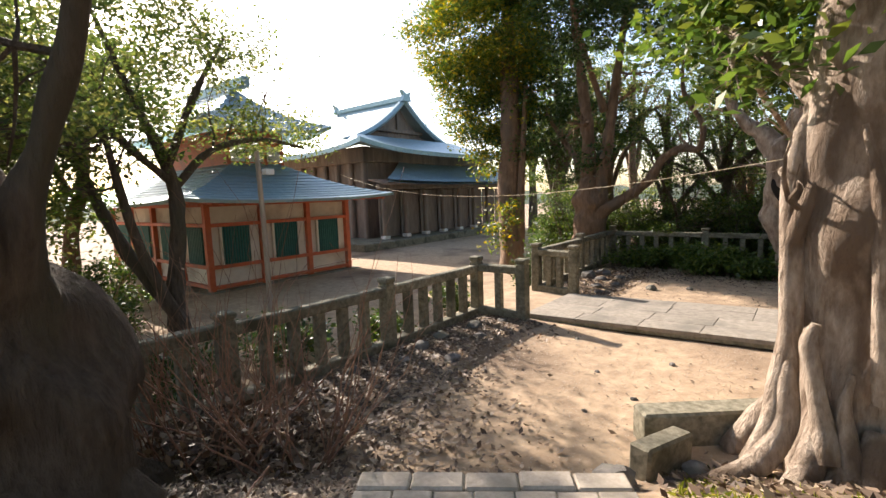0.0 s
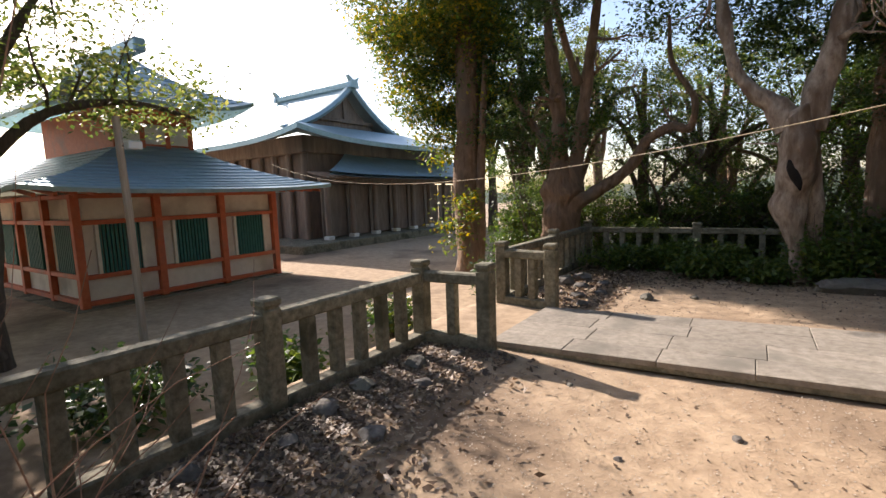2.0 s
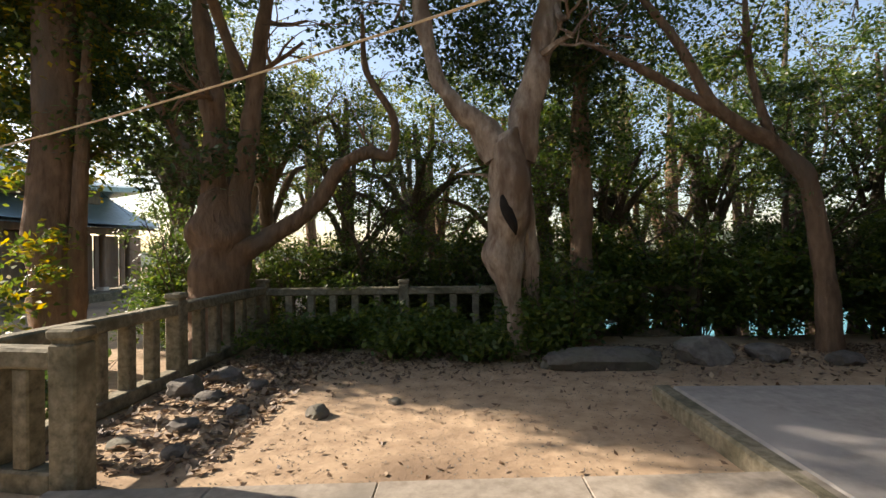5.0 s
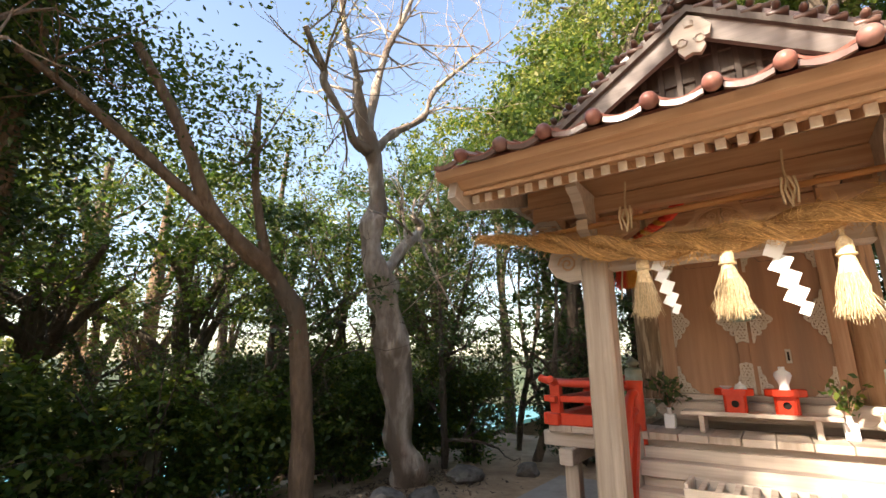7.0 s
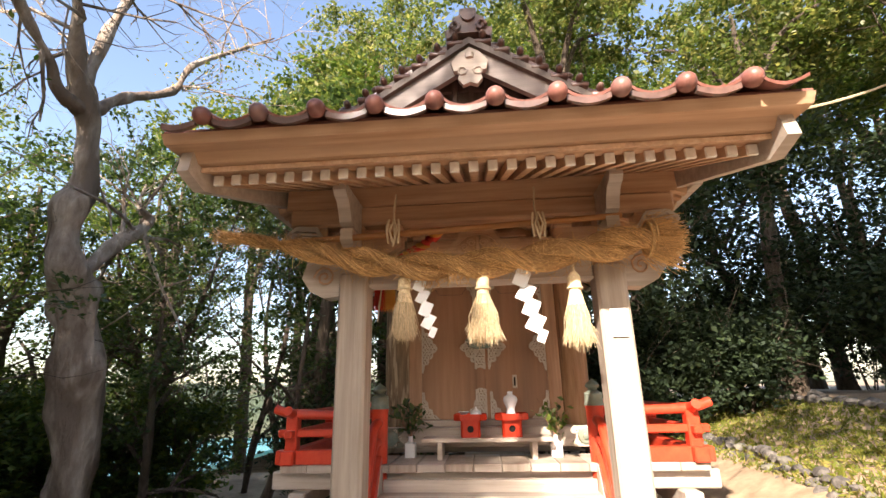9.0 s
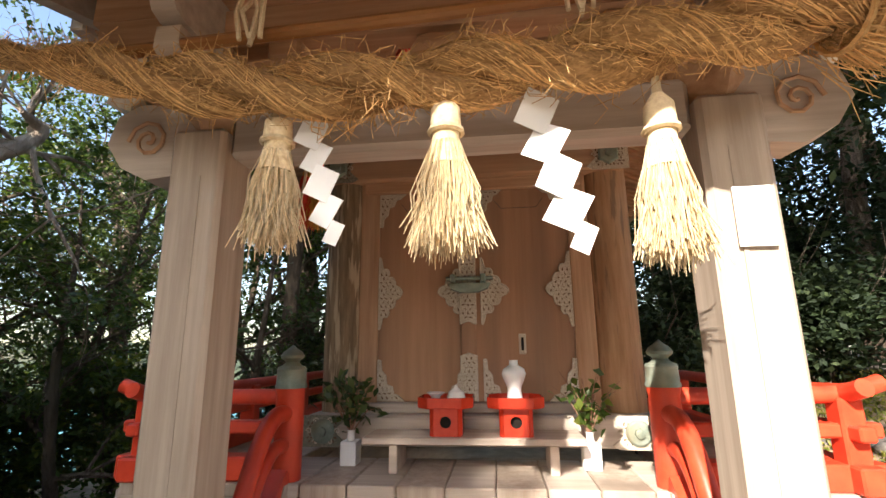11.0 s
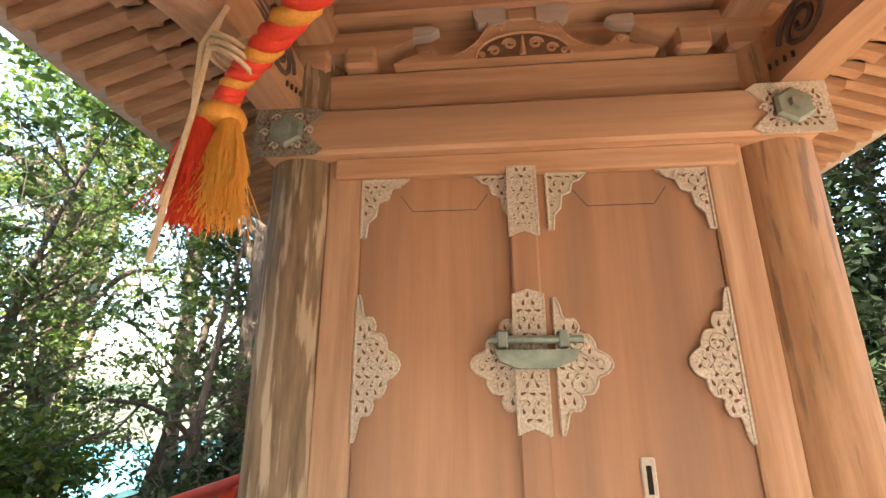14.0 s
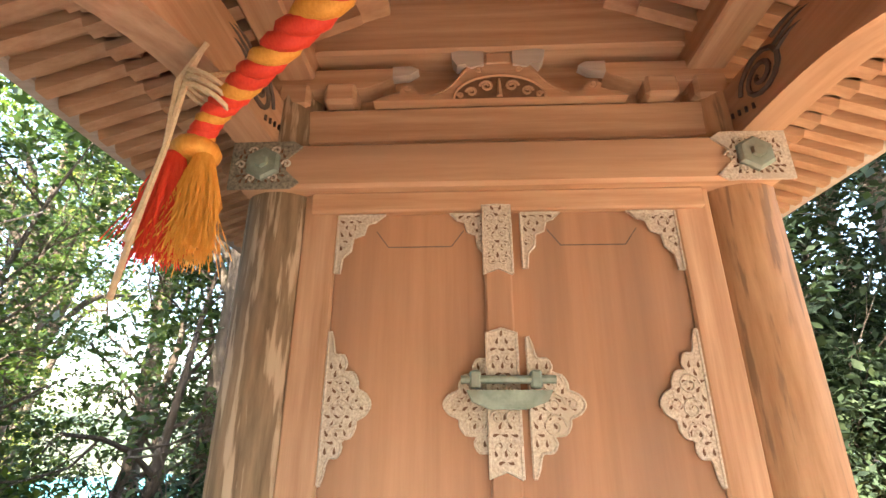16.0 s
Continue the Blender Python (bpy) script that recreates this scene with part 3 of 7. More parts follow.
# ---- trees that stand in the yard ----
tree("tree", "thick old tree trunk with gnarled roots, sunlit along one edge",
     [[(-1.40, 2.58, -0.1, 0.50), (-1.40, 2.56, 0.25, 0.42), (-1.40, 2.52, 0.7, 0.35), (-1.42, 2.52, 1.5, 0.36), (-1.43, 2.53, 2.3, 0.38), (-1.38, 2.6, 3.0, 0.36), (-1.3, 2.7, 4.2, 0.3), (-1.2, 2.9, 6.0, 0.2)],
      [(-1.78, 2.33, 1.02, 0.05), (-1.79, 2.28, 0.80, 0.075), (-1.80, 2.24, 0.50, 0.09), (-1.93, 2.14, 0.24, 0.085), (-2.12, 2.02, 0.12, 0.06), (-2.36, 1.90, 0.05, 0.03)],
      [(-1.62, 2.18, 0.72, 0.05), (-1.63, 2.12, 0.5, 0.08), (-1.68, 2.02, 0.3, 0.085), (-1.78, 1.86, 0.14, 0.075), (-1.9, 1.66, 0.06, 0.05), (-2.0, 1.5, 0.02, 0.03)],
      [(-1.35, 2.16, 0.62, 0.07), (-1.36, 2.05, 0.35, 0.1), (-1.36, 1.86, 0.17, 0.085), (-1.30, 1.65, 0.08, 0.06), (-1.28, 1.45, 0.06, 0.035)],
      [(-1.50, 2.12, 0.45, 0.06), (-1.52, 1.98, 0.25, 0.07), (-1.55, 1.80, 0.12, 0.055), (-1.52, 1.58, 0.06, 0.04), (-1.56, 1.4, 0.03, 0.025)],
      [(-1.80, 2.6, 0.5, 0.12), (-2.0, 2.62, 0.25, 0.12), (-2.15, 2.6, 0.05, 0.08)],
      [(-1.72, 2.46, 2.62, 0.02), (-1.79, 2.40, 2.35, 0.06), (-1.81, 2.37, 2.0, 0.075), (-1.80, 2.36, 1.5, 0.07), (-1.79, 2.35, 1.15, 0.075), (-1.83, 2.31, 0.8, 0.08), (-1.86, 2.26, 0.5, 0.085), (-1.98, 2.2, 0.2, 0.07)],
      [(-1.70, 2.30, 2.12, 0.03), (-1.74, 2.28, 1.95, 0.05), (-1.80, 2.33, 1.72, 0.06)],
      [(-1.66, 2.19, 1.22, 0.03), (-1.69, 2.18, 1.10, 0.055), (-1.66, 2.15, 0.9, 0.05), (-1.61, 2.11, 0.62, 0.07), (-1.58, 2.05, 0.4, 0.07)],
      [(-1.48, 2.14, 0.95, 0.02), (-1.51, 2.12, 0.75, 0.04), (-1.48, 2.10, 0.5, 0.06), (-1.44, 2.0, 0.3, 0.06)],
      [(-1.5, 2.16, 2.4, 0.02), (-1.40, 2.14, 1.9, 0.05), (-1.38, 2.14, 1.3, 0.05), (-1.34, 2.14, 0.8, 0.06)],
      [(-1.6, 2.5, 2.55, 0.12), (-1.95, 2.75, 2.95, 0.08), (-2.3, 3.1, 3.3, 0.05), (-2.6, 3.6, 3.45, 0.03)],
      [(-2.25, 3.05, 3.28, 0.045), (-2.2, 4.2, 3.05, 0.035), (-1.97, 5.2, 2.62, 0.022), (-1.89, 5.49, 2.42, 0.014)],
      [(-1.3, 2.6, 2.9, 0.16), (-1.0, 2.4, 3.6, 0.12), (-0.9, 2.3, 4.6, 0.08)],
      # high limbs, mostly out of view, added to carry the shading crown
      [(-1.25, 2.85, 5.4, 0.18), (-0.4, 2.7, 6.6, 0.12), (0.5, 2.5, 8.0, 0.06)], [(-1.2, 2.9, 5.8, 0.17), (-1.8, 2.6, 7.2, 0.11), (-2.4, 2.3, 8.6, 0.05)], [(-1.2, 2.9, 5.9, 0.18), (-1.1, 2.8, 7.8, 0.12), (-1.0, 2.6, 9.8, 0.05)]],
     # blobs above z 6, mostly out of view, are added to shade the eastern woods
     M_BARKN, [(-1.95, 3.0, 3.05, 0.4, 0.4, 0.35), (-2.4, 3.3, 4.05, 0.6, 0.6, 0.4), (-1.2, 3.2, 4.9, 1.6, 1.5, 0.9), (-0.6, 1.5, 4.8, 1.4, 1.3, 0.9), (-2.0, 2.4, 4.2, 1.0, 1.0, 0.5), (-3.0, 2.4, 5.0, 1.1, 1.1, 0.6), (-1.3, 2.1, 3.5, 0.7, 0.6, 0.35), (-1.9, 2.35, 3.0, 0.35, 0.35, 0.25), (-2.2, 3.2, 3.4, 0.5, 0.5, 0.4), (-2.3, 3.4, 3.25, 0.5, 0.5, 0.35), (-1.9, 2.9, 3.3, 0.5, 0.5, 0.4), (-2.5, 3.7, 3.6, 0.6, 0.6, 0.4), (-1.2, 3.0, 7.6, 2.2, 1.6, 1.0), (0.6, 2.4, 8.2, 2.0, 1.8, 1.2), (-2.4, 2.2, 8.6, 2.0, 1.9, 1.2), (0.2, 1.2, 6.6, 1.6, 1.4, 0.9), (1.6, 3.4, 7.4, 1.2, 1.1, 0.9), (-1.0, 2.6, 9.8, 2.4, 2.0, 1.2)],
     L_MID, 52000, 0.12, 21, 0.24, 1, 0.6, 0.17, "", 32)

tree("tree", "huge dark tree trunk leaning in deep shade",
     [[(-4.9, -1.2, 0.1, 0.74), (-4.86, -1.2, 0.8, 0.62), (-4.8, -1.2, 1.5, 0.51), (-4.76, -1.25, 1.95, 0.36), (-4.9, -1.4, 3.0, 0.3), (-5.0, -1.5, 5, 0.2)],
      [(-4.65, -1.07, 1.6, 0.2), (-4.53, -0.95, 2.05, 0.10), (-4.41, -0.79, 2.6, 0.065), (-4.31, -0.65, 3.2, 0.058), (-4.2, -0.47, 4.2, 0.05)],
      [(-4.75, -1.1, 1.0, 0.16), (-4.5, -0.85, 0.75, 0.12), (-4.35, -0.6, 0.5, 0.08)]],
     # the two western blobs, overhead and unseen, are added to shade the terrace
     M_BARKD, [(-5.6, -1.8, 4.4, 1.6, 1.6, 0.9), (-6.0, -0.2, 5.2, 1.6, 1.4, 0.8), (-7.2, -1.4, 5.2, 1.4, 1.4, 0.8)], L_DARK, 13000, 0.11, 22, 0.3, 2, 1.0, 0.35, "", 26)

tree("tree", "pale old tree with a long dark hollow in its forked trunk",
     [[(-2.16, 10.62, -0.2, 0.22), (-2.18, 10.6, 0.12, 0.17), (-2.22, 10.6, 0.5, 0.12), (-2.27, 10.6, 0.95, 0.15), (-2.36, 10.6, 1.42, 0.26), (-2.26, 10.6, 1.95, 0.285), (-2.23, 10.6, 2.4, 0.30), (-2.28, 10.6, 2.85, 0.29), (-2.35, 10.6, 3.0, 0.2)],
      [(-2.42, 10.6, 2.7, 0.22), (-2.62, 10.6, 3.1, 0.175), (-2.95, 10.6, 3.38, 0.14), (-3.2, 10.6, 3.75, 0.115), (-3.33, 10.6, 4.2, 0.10), (-3.46, 10.65, 4.9, 0.10), (-3.6, 10.8, 6.0, 0.08), (-3.9, 11, 7.2, 0.05)],
      [(-2.12, 10.6, 2.65, 0.22), (-2.04, 10.6, 3.2, 0.19), (-1.93, 10.6, 3.8, 0.17), (-1.76, 10.6, 4.4, 0.16), (-1.64, 10.6, 5.0, 0.15), (-1.5, 10.5, 6.2, 0.12), (-1.2, 10.4, 7.6, 0.07)],
      [(-1.98, 10.8, -0.1, 0.14), (-1.97, 10.78, 0.6, 0.11), (-2.0, 10.75, 1.2, 0.12), (-2.04, 10.72, 1.8, 0.14), (-2.08, 10.68, 2.4, 0.13)]],
     M_BARK, [(-3.0, 11.4, 4.9, 1.0, 0.7, 1.1), (-2.1, 11.5, 5.0, 1.1, 0.8, 1.3), (-2.6, 10.8, 7.2, 2.2, 1.6, 1.3), (-4.4, 10.4, 6.4, 1.4, 1.2, 1.0), (-0.6, 10.2, 6.6, 1.2, 1.2, 1.0)],
     L_DARK, 36000, 0.09, 23, 0.2, 3, 0.9, 0.3, "", 24)
# the hollow: a lump on the bark, its shade painted near-black
s = Shape()
path = smooth_path([(-2.41, 10.270, 2.17, 0.015), (-2.38, 10.260, 2.06, 0.06), (-2.33, 10.255, 1.92, 0.065), (-2.27, 10.260, 1.78, 0.05), (-2.24, 10.270, 1.66, 0.012)], 4)
s.tube([p[:3] for p in path], [p[3] for p in path], 10, 0.2)
HOLLOW = s

tree("tree", "broad camphor tree with a curving dark limb",
     [[(-6.74, 11.6, -0.3, 0.62), (-6.74, 11.6, 0.4, 0.45), (-6.74, 11.6, 1.2, 0.44), (-6.72, 11.6, 1.8, 0.45), (-6.68, 11.6, 2.2, 0.34), (-6.62, 11.6, 2.5, 0.2)],
      [(-6.78, 11.6, 2.0, 0.26), (-6.74, 11.6, 2.6, 0.2), (-6.78, 11.6, 3.6, 0.17), (-6.95, 11.6, 5.0, 0.14), (-7.2, 11.6, 7.0, 0.1)],
      [(-6.5, 11.6, 2.0, 0.26), (-6.36, 11.6, 2.6, 0.18), (-6.2, 11.6, 3.6, 0.14), (-6.02, 11.7, 5.2, 0.11), (-5.8, 11.9, 7.2, 0.08)],
      [(-6.62, 11.5, 1.35, 0.28), (-6.1, 11.6, 1.62, 0.17), (-5.55, 11.7, 1.98, 0.125), (-5.16, 11.7, 2.30, 0.115), (-4.88, 11.7, 2.78, 0.11), (-4.4, 11.7, 3.04, 0.10), (-4.02, 11.7, 3.02, 0.08), (-3.97, 11.7, 3.6, 0.07), (-4.4, 11.8, 4.4, 0.05), (-4.5, 12, 5.4, 0.035)],
      [(-6.9, 11.7, 2.6, 0.12), (-7.5, 11.8, 3.4, 0.08), (-8.2, 11.9, 4.4, 0.05)],
      # added limb holding up the shading blobs south of the tree
      [(-6.3, 11.5, 4.2, 0.10), (-6.4, 10.7, 5.2, 0.08), (-6.4, 9.8, 6.2, 0.06), (-6.4, 8.6, 8.2, 0.05), (-6.2, 7.4, 9.8, 0.03)]],
     M_BARKR, [(-7.4, 11.8, 2.7, 0.5, 0.5, 0.45), (-6.9, 11.2, 2.75, 0.45, 0.35, 0.3), (-6.3, 11.4, 3.1, 0.3, 0.3, 0.35), (-7.6, 12.6, 7.6, 2.6, 2.2, 1.5), (-5.4, 12.6, 7.8, 1.8, 1.6, 1.2), (-8.6, 12.4, 5.0, 1.6, 1.4, 1.2), (-8.3, 11.8, 3.6, 0.9, 0.8, 0.9), (-7.6, 13.8, 4.2, 1.5, 1.3, 1.2), (-10.0, 13.2, 6.6, 1.6, 1.5, 1.3), (-10.0, 12.0, 4.6, 1.3, 1.2, 1.2), (-4.6, 12.4, 5.6, 0.9, 0.8, 0.6),
               # blobs added on the sun's line to shade the shrine's left side, gable and bushes
               (-6.4, 9.3, 7.3, 1.1, 0.75, 0.9), (-6.5, 9.9, 6.1, 1.0, 0.8, 1.2), (-6.5, 10.8, 7.2, 1.1, 1.0, 1.0), (-6.4, 8.2, 8.9, 1.1, 1.0, 0.8), (-7.0, 7.6, 10.2, 1.6, 1.2, 0.9), (-5.6, 6.9, 10.1, 1.5, 1.1, 0.8)],
     L_DARK, 60000, 0.11, 24, 0.22, 3, 0.9, 0.25, "", 22)

tree("tree", "bare pale tree with a twisting trunk and leafless crown",
     [[(3.75, 10.4, -0.2, 0.30), (3.6, 10.4, 0.3, 0.24), (3.40, 10.4, 0.8, 0.22), (3.2, 10.4, 1.85, 0.22), (3.02, 10.4, 2.65, 0.23), (2.72, 10.4, 3.15, 0.19), (2.68, 10.4, 3.6, 0.15), (2.76, 10.4, 4.05, 0.14), (2.64, 10.4, 4.7, 0.13), (2.45, 10.4, 5.05, 0.11)],
      [(2.5, 10.4, 4.8, 0.09), (2.24, 10.4, 4.85, 0.075), (2.05, 10.4, 5.1, 0.06), (1.64, 10.4, 5.45, 0.06), (1.6, 10.4, 5.65, 0.045), (1.18, 10.3, 6.0, 0.03)],
      [(2.45, 10.4, 5.0, 0.09), (2.35, 10.4, 5.3, 0.075), (2.15, 10.35, 5.9, 0.055), (1.8, 10.3, 6.6, 0.04), (1.6, 10.2, 7.4, 0.025)],
      [(2.45, 10.4, 5.0, 0.085), (2.6, 10.4, 5.7, 0.065), (2.8, 10.4, 6.55, 0.055), (3.2, 10.4, 7.5, 0.045), (3.6, 10.3, 8.6, 0.025)],
      [(2.6, 10.4, 4.8, 0.08), (3.1, 10.4, 5.35, 0.06), (3.86, 10.4, 6.0, 0.055), (4.2, 10.4, 6.7, 0.045), (5.4, 10.4, 8.0, 0.035), (6.4, 10.3, 9.1, 0.02)],
      [(2.95, 10.4, 3.05, 0.08), (3.3, 10.4, 3.45, 0.075), (3.8, 10.4, 3.93, 0.07), (3.55, 10.35, 4.05, 0.03)]],
     M_BARKW, [(5.2, 10.6, 7.2, 1.2, 0.9, 0.8), (1.4, 10.6, 6.6, 0.9, 0.8, 0.5)], L_GOLD, 900, 0.07, 25, 0.3, 9, 1.3, 0.4, "", 18)

tree("tree", "slender leaning evergreen with reddish bark",
     [[(1.80, 10.5, -0.1, 0.16), (1.76, 10.5, 0.6, 0.135), (1.69, 10.5, 1.35, 0.125), (1.56, 10.5, 2.25, 0.12), (1.35, 10.5, 2.55, 0.11), (1.11, 10.5, 2.8, 0.10), (0.7, 10.5, 3.05, 0.09), (0.32, 10.5, 3.38, 0.075), (-0.06, 10.5, 4.1, 0.06), (-0.5, 10.6, 4.8, 0.04)],
      [(0.7, 10.5, 3.05, 0.07), (0.1, 10.55, 3.45, 0.06), (-0.7, 10.6, 3.95, 0.045), (-1.3, 10.7, 4.3, 0.03)],
      [(1.1, 10.5, 2.8, 0.06), (0.9, 10.6, 3.8, 0.05), (0.9, 10.7, 5.0, 0.03)]],
     M_BARKR, [(-0.6, 11.2, 4.8, 1.3, 1.0, 0.7), (0.7, 11.2, 4.6, 1.2, 1.0, 0.9)], L_MID, 6500, 0.075, 26, 0.28, 4, 0.9)

tree("tree", "straight reddish trunk wrapped in dark ivy leaves",
     [[(-1.14, 11.4, -0.3, 0.17), (-1.14, 11.4, 1.2, 0.155), (-1.12, 11.4, 2.7, 0.14), (-1.1, 11.4, 4.2, 0.11), (-1.0, 11.5, 6, 0.07)]],
     M_BARKR, [(-1.1, 11.3, 3.6, 0.5, 0.4, 0.9), (-1.0, 11.4, 4.8, 0.8, 0.7, 0.9), (-1.2, 11.2, 0.7, 0.35, 0.3, 0.6)], L_DARK, 10000, 0.08, 27, 0.22)


# ---- trees beyond ----
def ginkgo():
    x, y = -9.2, 11.4
    tree("tree", "tall ginkgo turning from green to gold",
         [[(x, y, -0.5, 0.46), (x, y, 0.4, 0.37), (x - 0.05, y, 2.2, 0.33), (x + 0.05, y, 4.6, 0.28), (x, y, 8, 0.17), (x, y, 11, 0.05)],
          [(x + 0.35, y - 0.05, -0.4, 0.14), (x + 0.42, y - 0.05, 2.2, 0.11), (x + 0.65, y - 0.1, 5.2, 0.06)]],
         M_BARKR, [(x - 0.6, y + 0.4, 3.3, 1.1, 0.7, 0.7), (x - 0.9, y + 0.4, 4.7, 1.8, 1.1, 1.1), (x - 0.9, y + 0.3, 5.8, 2.1, 1.3, 1.0), (x - 0.8, y - 0.3, 6.9, 2.4, 2.2, 1.5), (x - 0.5, y - 0.2, 8.8, 2.3, 2.1, 1.5), (x, y, 10.4, 1.7, 1.7, 1.4), (x, y, 12.2, 1.0, 1.0, 1.1),
                   (x - 0.15, y - 0.6, 0.7, 0.25, 0.25, 0.5), (x + 0.4, y - 0.7, 1.5, 0.3, 0.3, 0.4)],
         L_GOLD, 72000, 0.125, 31, 0.25, 4, 0.9)


ginkgo()


def cherry(x, y, k, seed, label, n=22000):
    z = -0.36

    def P(dx, dy, dz, r):
        return (x + dx * k, y + dy * k, z + dz * k, r * k)
    tree("tree", label,
         [[P(0, 0, -0.1, 0.16), P(-0.05, 0.05, 0.7, 0.12), P(0.05, 0.1, 1.5, 0.105), P(0, 0.1, 2.3, 0.09), P(-0.2, -0.3, 3.6, 0.05), P(-0.3, -0.6, 4.6, 0.02)],
          [P(0, 0, 0.2, 0.1), P(-0.2, -0.5, 1.2, 0.08), P(-0.3, -0.9, 2.4, 0.065), P(-0.2, -1.2, 3.8, 0.03)],
          [P(0.1, 0, 0.1, 0.1), P(0.1, -0.35, 1.0, 0.075), P(0.2, -0.6, 1.9, 0.06), P(0.3, -0.8, 3.0, 0.03)],
          [P(0, 0.1, 2.1, 0.07), P(0.1, 0.7, 2.7, 0.055), P(0.2, 1.5, 2.9, 0.04), P(0.2, 2.3, 2.8, 0.02)],
          [P(0, 0.1, 2.2, 0.065), P(0.2, -0.6, 2.8, 0.05), P(0.4, -1.3, 3.6, 0.025)],
          [P(0, 0, 2.3, 0.065), P(0.1, 0.5, 3.5, 0.05), P(0, 1.1, 4.5, 0.025)]],
         M_BARKD, [(x + a * k, y + b * k, z + c * k, d * k, e * k, f * k) for a, b, c, d, e, f in ((0.1, 1.8, 3.0, 0.9, 0.8, 0.4), (0, 0.7, 4.2, 1.2, 1.2, 0.6), (0, -0.7, 3.9, 1.2, 1.2, 0.8), (-0.2, -1.8, 3.2, 0.9, 1.0, 0.9), (0.2, 0.9, 3.1, 0.8, 0.8, 0.35), (0, -0.3, 5.0, 1.0, 1.0, 0.5), (-0.3, -1.6, 2.2, 0.9, 0.9, 0.6), (0.1, -0.6, 2.7, 0.8, 0.8, 0.5))],
         L_LIGHT, n, 0.10, seed, 0.3, 5, 1.0)


cherry(-11.4, 2.3, 1.3, 41, "leafy cherry tree with dark forking trunks")
cherry(-9.6, -1.9, 1.15, 42, "leafy dark-trunked tree behind the fence")

# woods on the slope beyond the yard: many leafy trees, looked into against the light
WOODS = "evergreen woods round the shrine"
rng = np.random.default_rng(7)
SPOTS = [(-11, 22, 9, 1), (-8.6, 17, 8, 2), (-5.6, 16.0, 6.0, 1), (-3.2, 17.5, 6.5, 0), (-0.6, 15.8, 6.5, 1), (1.8, 16.6, 7.0, 1), (0.4, 13.4, 4.0, 0), (4.3, 13.2, 5.4, 0), (5.6, 15.8, 8.5, 1),
         (7.6, 12.4, 7.5, 0), (9.6, 14.6, 10, 1), (8.6, 9.4, 9.5, 1), (11.6, 10.8, 11.5, 1), (9.4, 6.2, 10.5, 0), (12.5, 7.0, 12.5, 1), (9.0, 2.4, 9.5, 0), (12.4, 3.0, 12, 0), (7.0, -0.8, 8.0, 0),
         (10.4, -1.6, 11, 0), (4.6, -2.6, 7.5, 0), (7.2, -5.0, 9.5, 0), (1.5, -4.8, 8.0, 1), (-2.5, -6.0, 8, 1), (-7.0, -6.0, 8, 1), (-12.5, -4.5, 8, 1), (-15.8, 0.2, 6.5, 2), (-15.0, 24, 10, 0), (-9.5, 26, 10, 1), (-5.0, 22.5, 7.5, 1), (1.0, 22, 7.5, 1), (7, 21, 9, 1), (13, 17, 11, 1), (-9.6, 15.2, 7.5, 0), (-7.4, 15.4, 6.5, 1), (-10.4, 18.6, 9, 0), (7.0, 3.6, 8.0, 0), (8.2, 0.6, 9.0, 0), (6.0, -3.6, 8.5, 0), (7.4, 6.6, 8.0, 0), (6.6, 9.0, 7.0, 0), (10.6, 4.6, 11, 0), (9.4, -3.6, 10, 0), (2.6, 14.2, 5.0, 0), (-2.0, 14.4, 5.0, 0), (-4.2, 14.8, 5.0, 1), (-14.5, -1.6, 6.0, 2), (-17.5, -3.5, 8, 1), (-24.0, 1.0, 8, 1), (-21, -5, 8, 2), (3.4, 18.6, 7.5, 1), (5.2, 12.9, 4.6, 0), (10.0, 12.0, 9.0, 0), (14.5, 12.5, 12, 0), (14.5, 0.5, 13, 0), (12, -4.5, 12, 0), (-13.6, 0.4, 5.2, 2), (-12.2, -2.2, 5.0, 1), (-17.5, 2.0, 6.5, 1), (-11.0, -4.2, 6.0, 1), (-19.0, -0.8, 7.0, 2), (7.2, 4.2, 10.5, 1), (7.8, 8.0, 10.5, 2), (6.6, 1.2, 10.0, 1), (8.6, -1.0, 11, 1), (9.6, 10.4, 11.5, 2), (10.2, 3.6, 13.5, 1), (10.4, 8.2, 13.5, 2), (5.6, -1.6, 9.9, 2)]
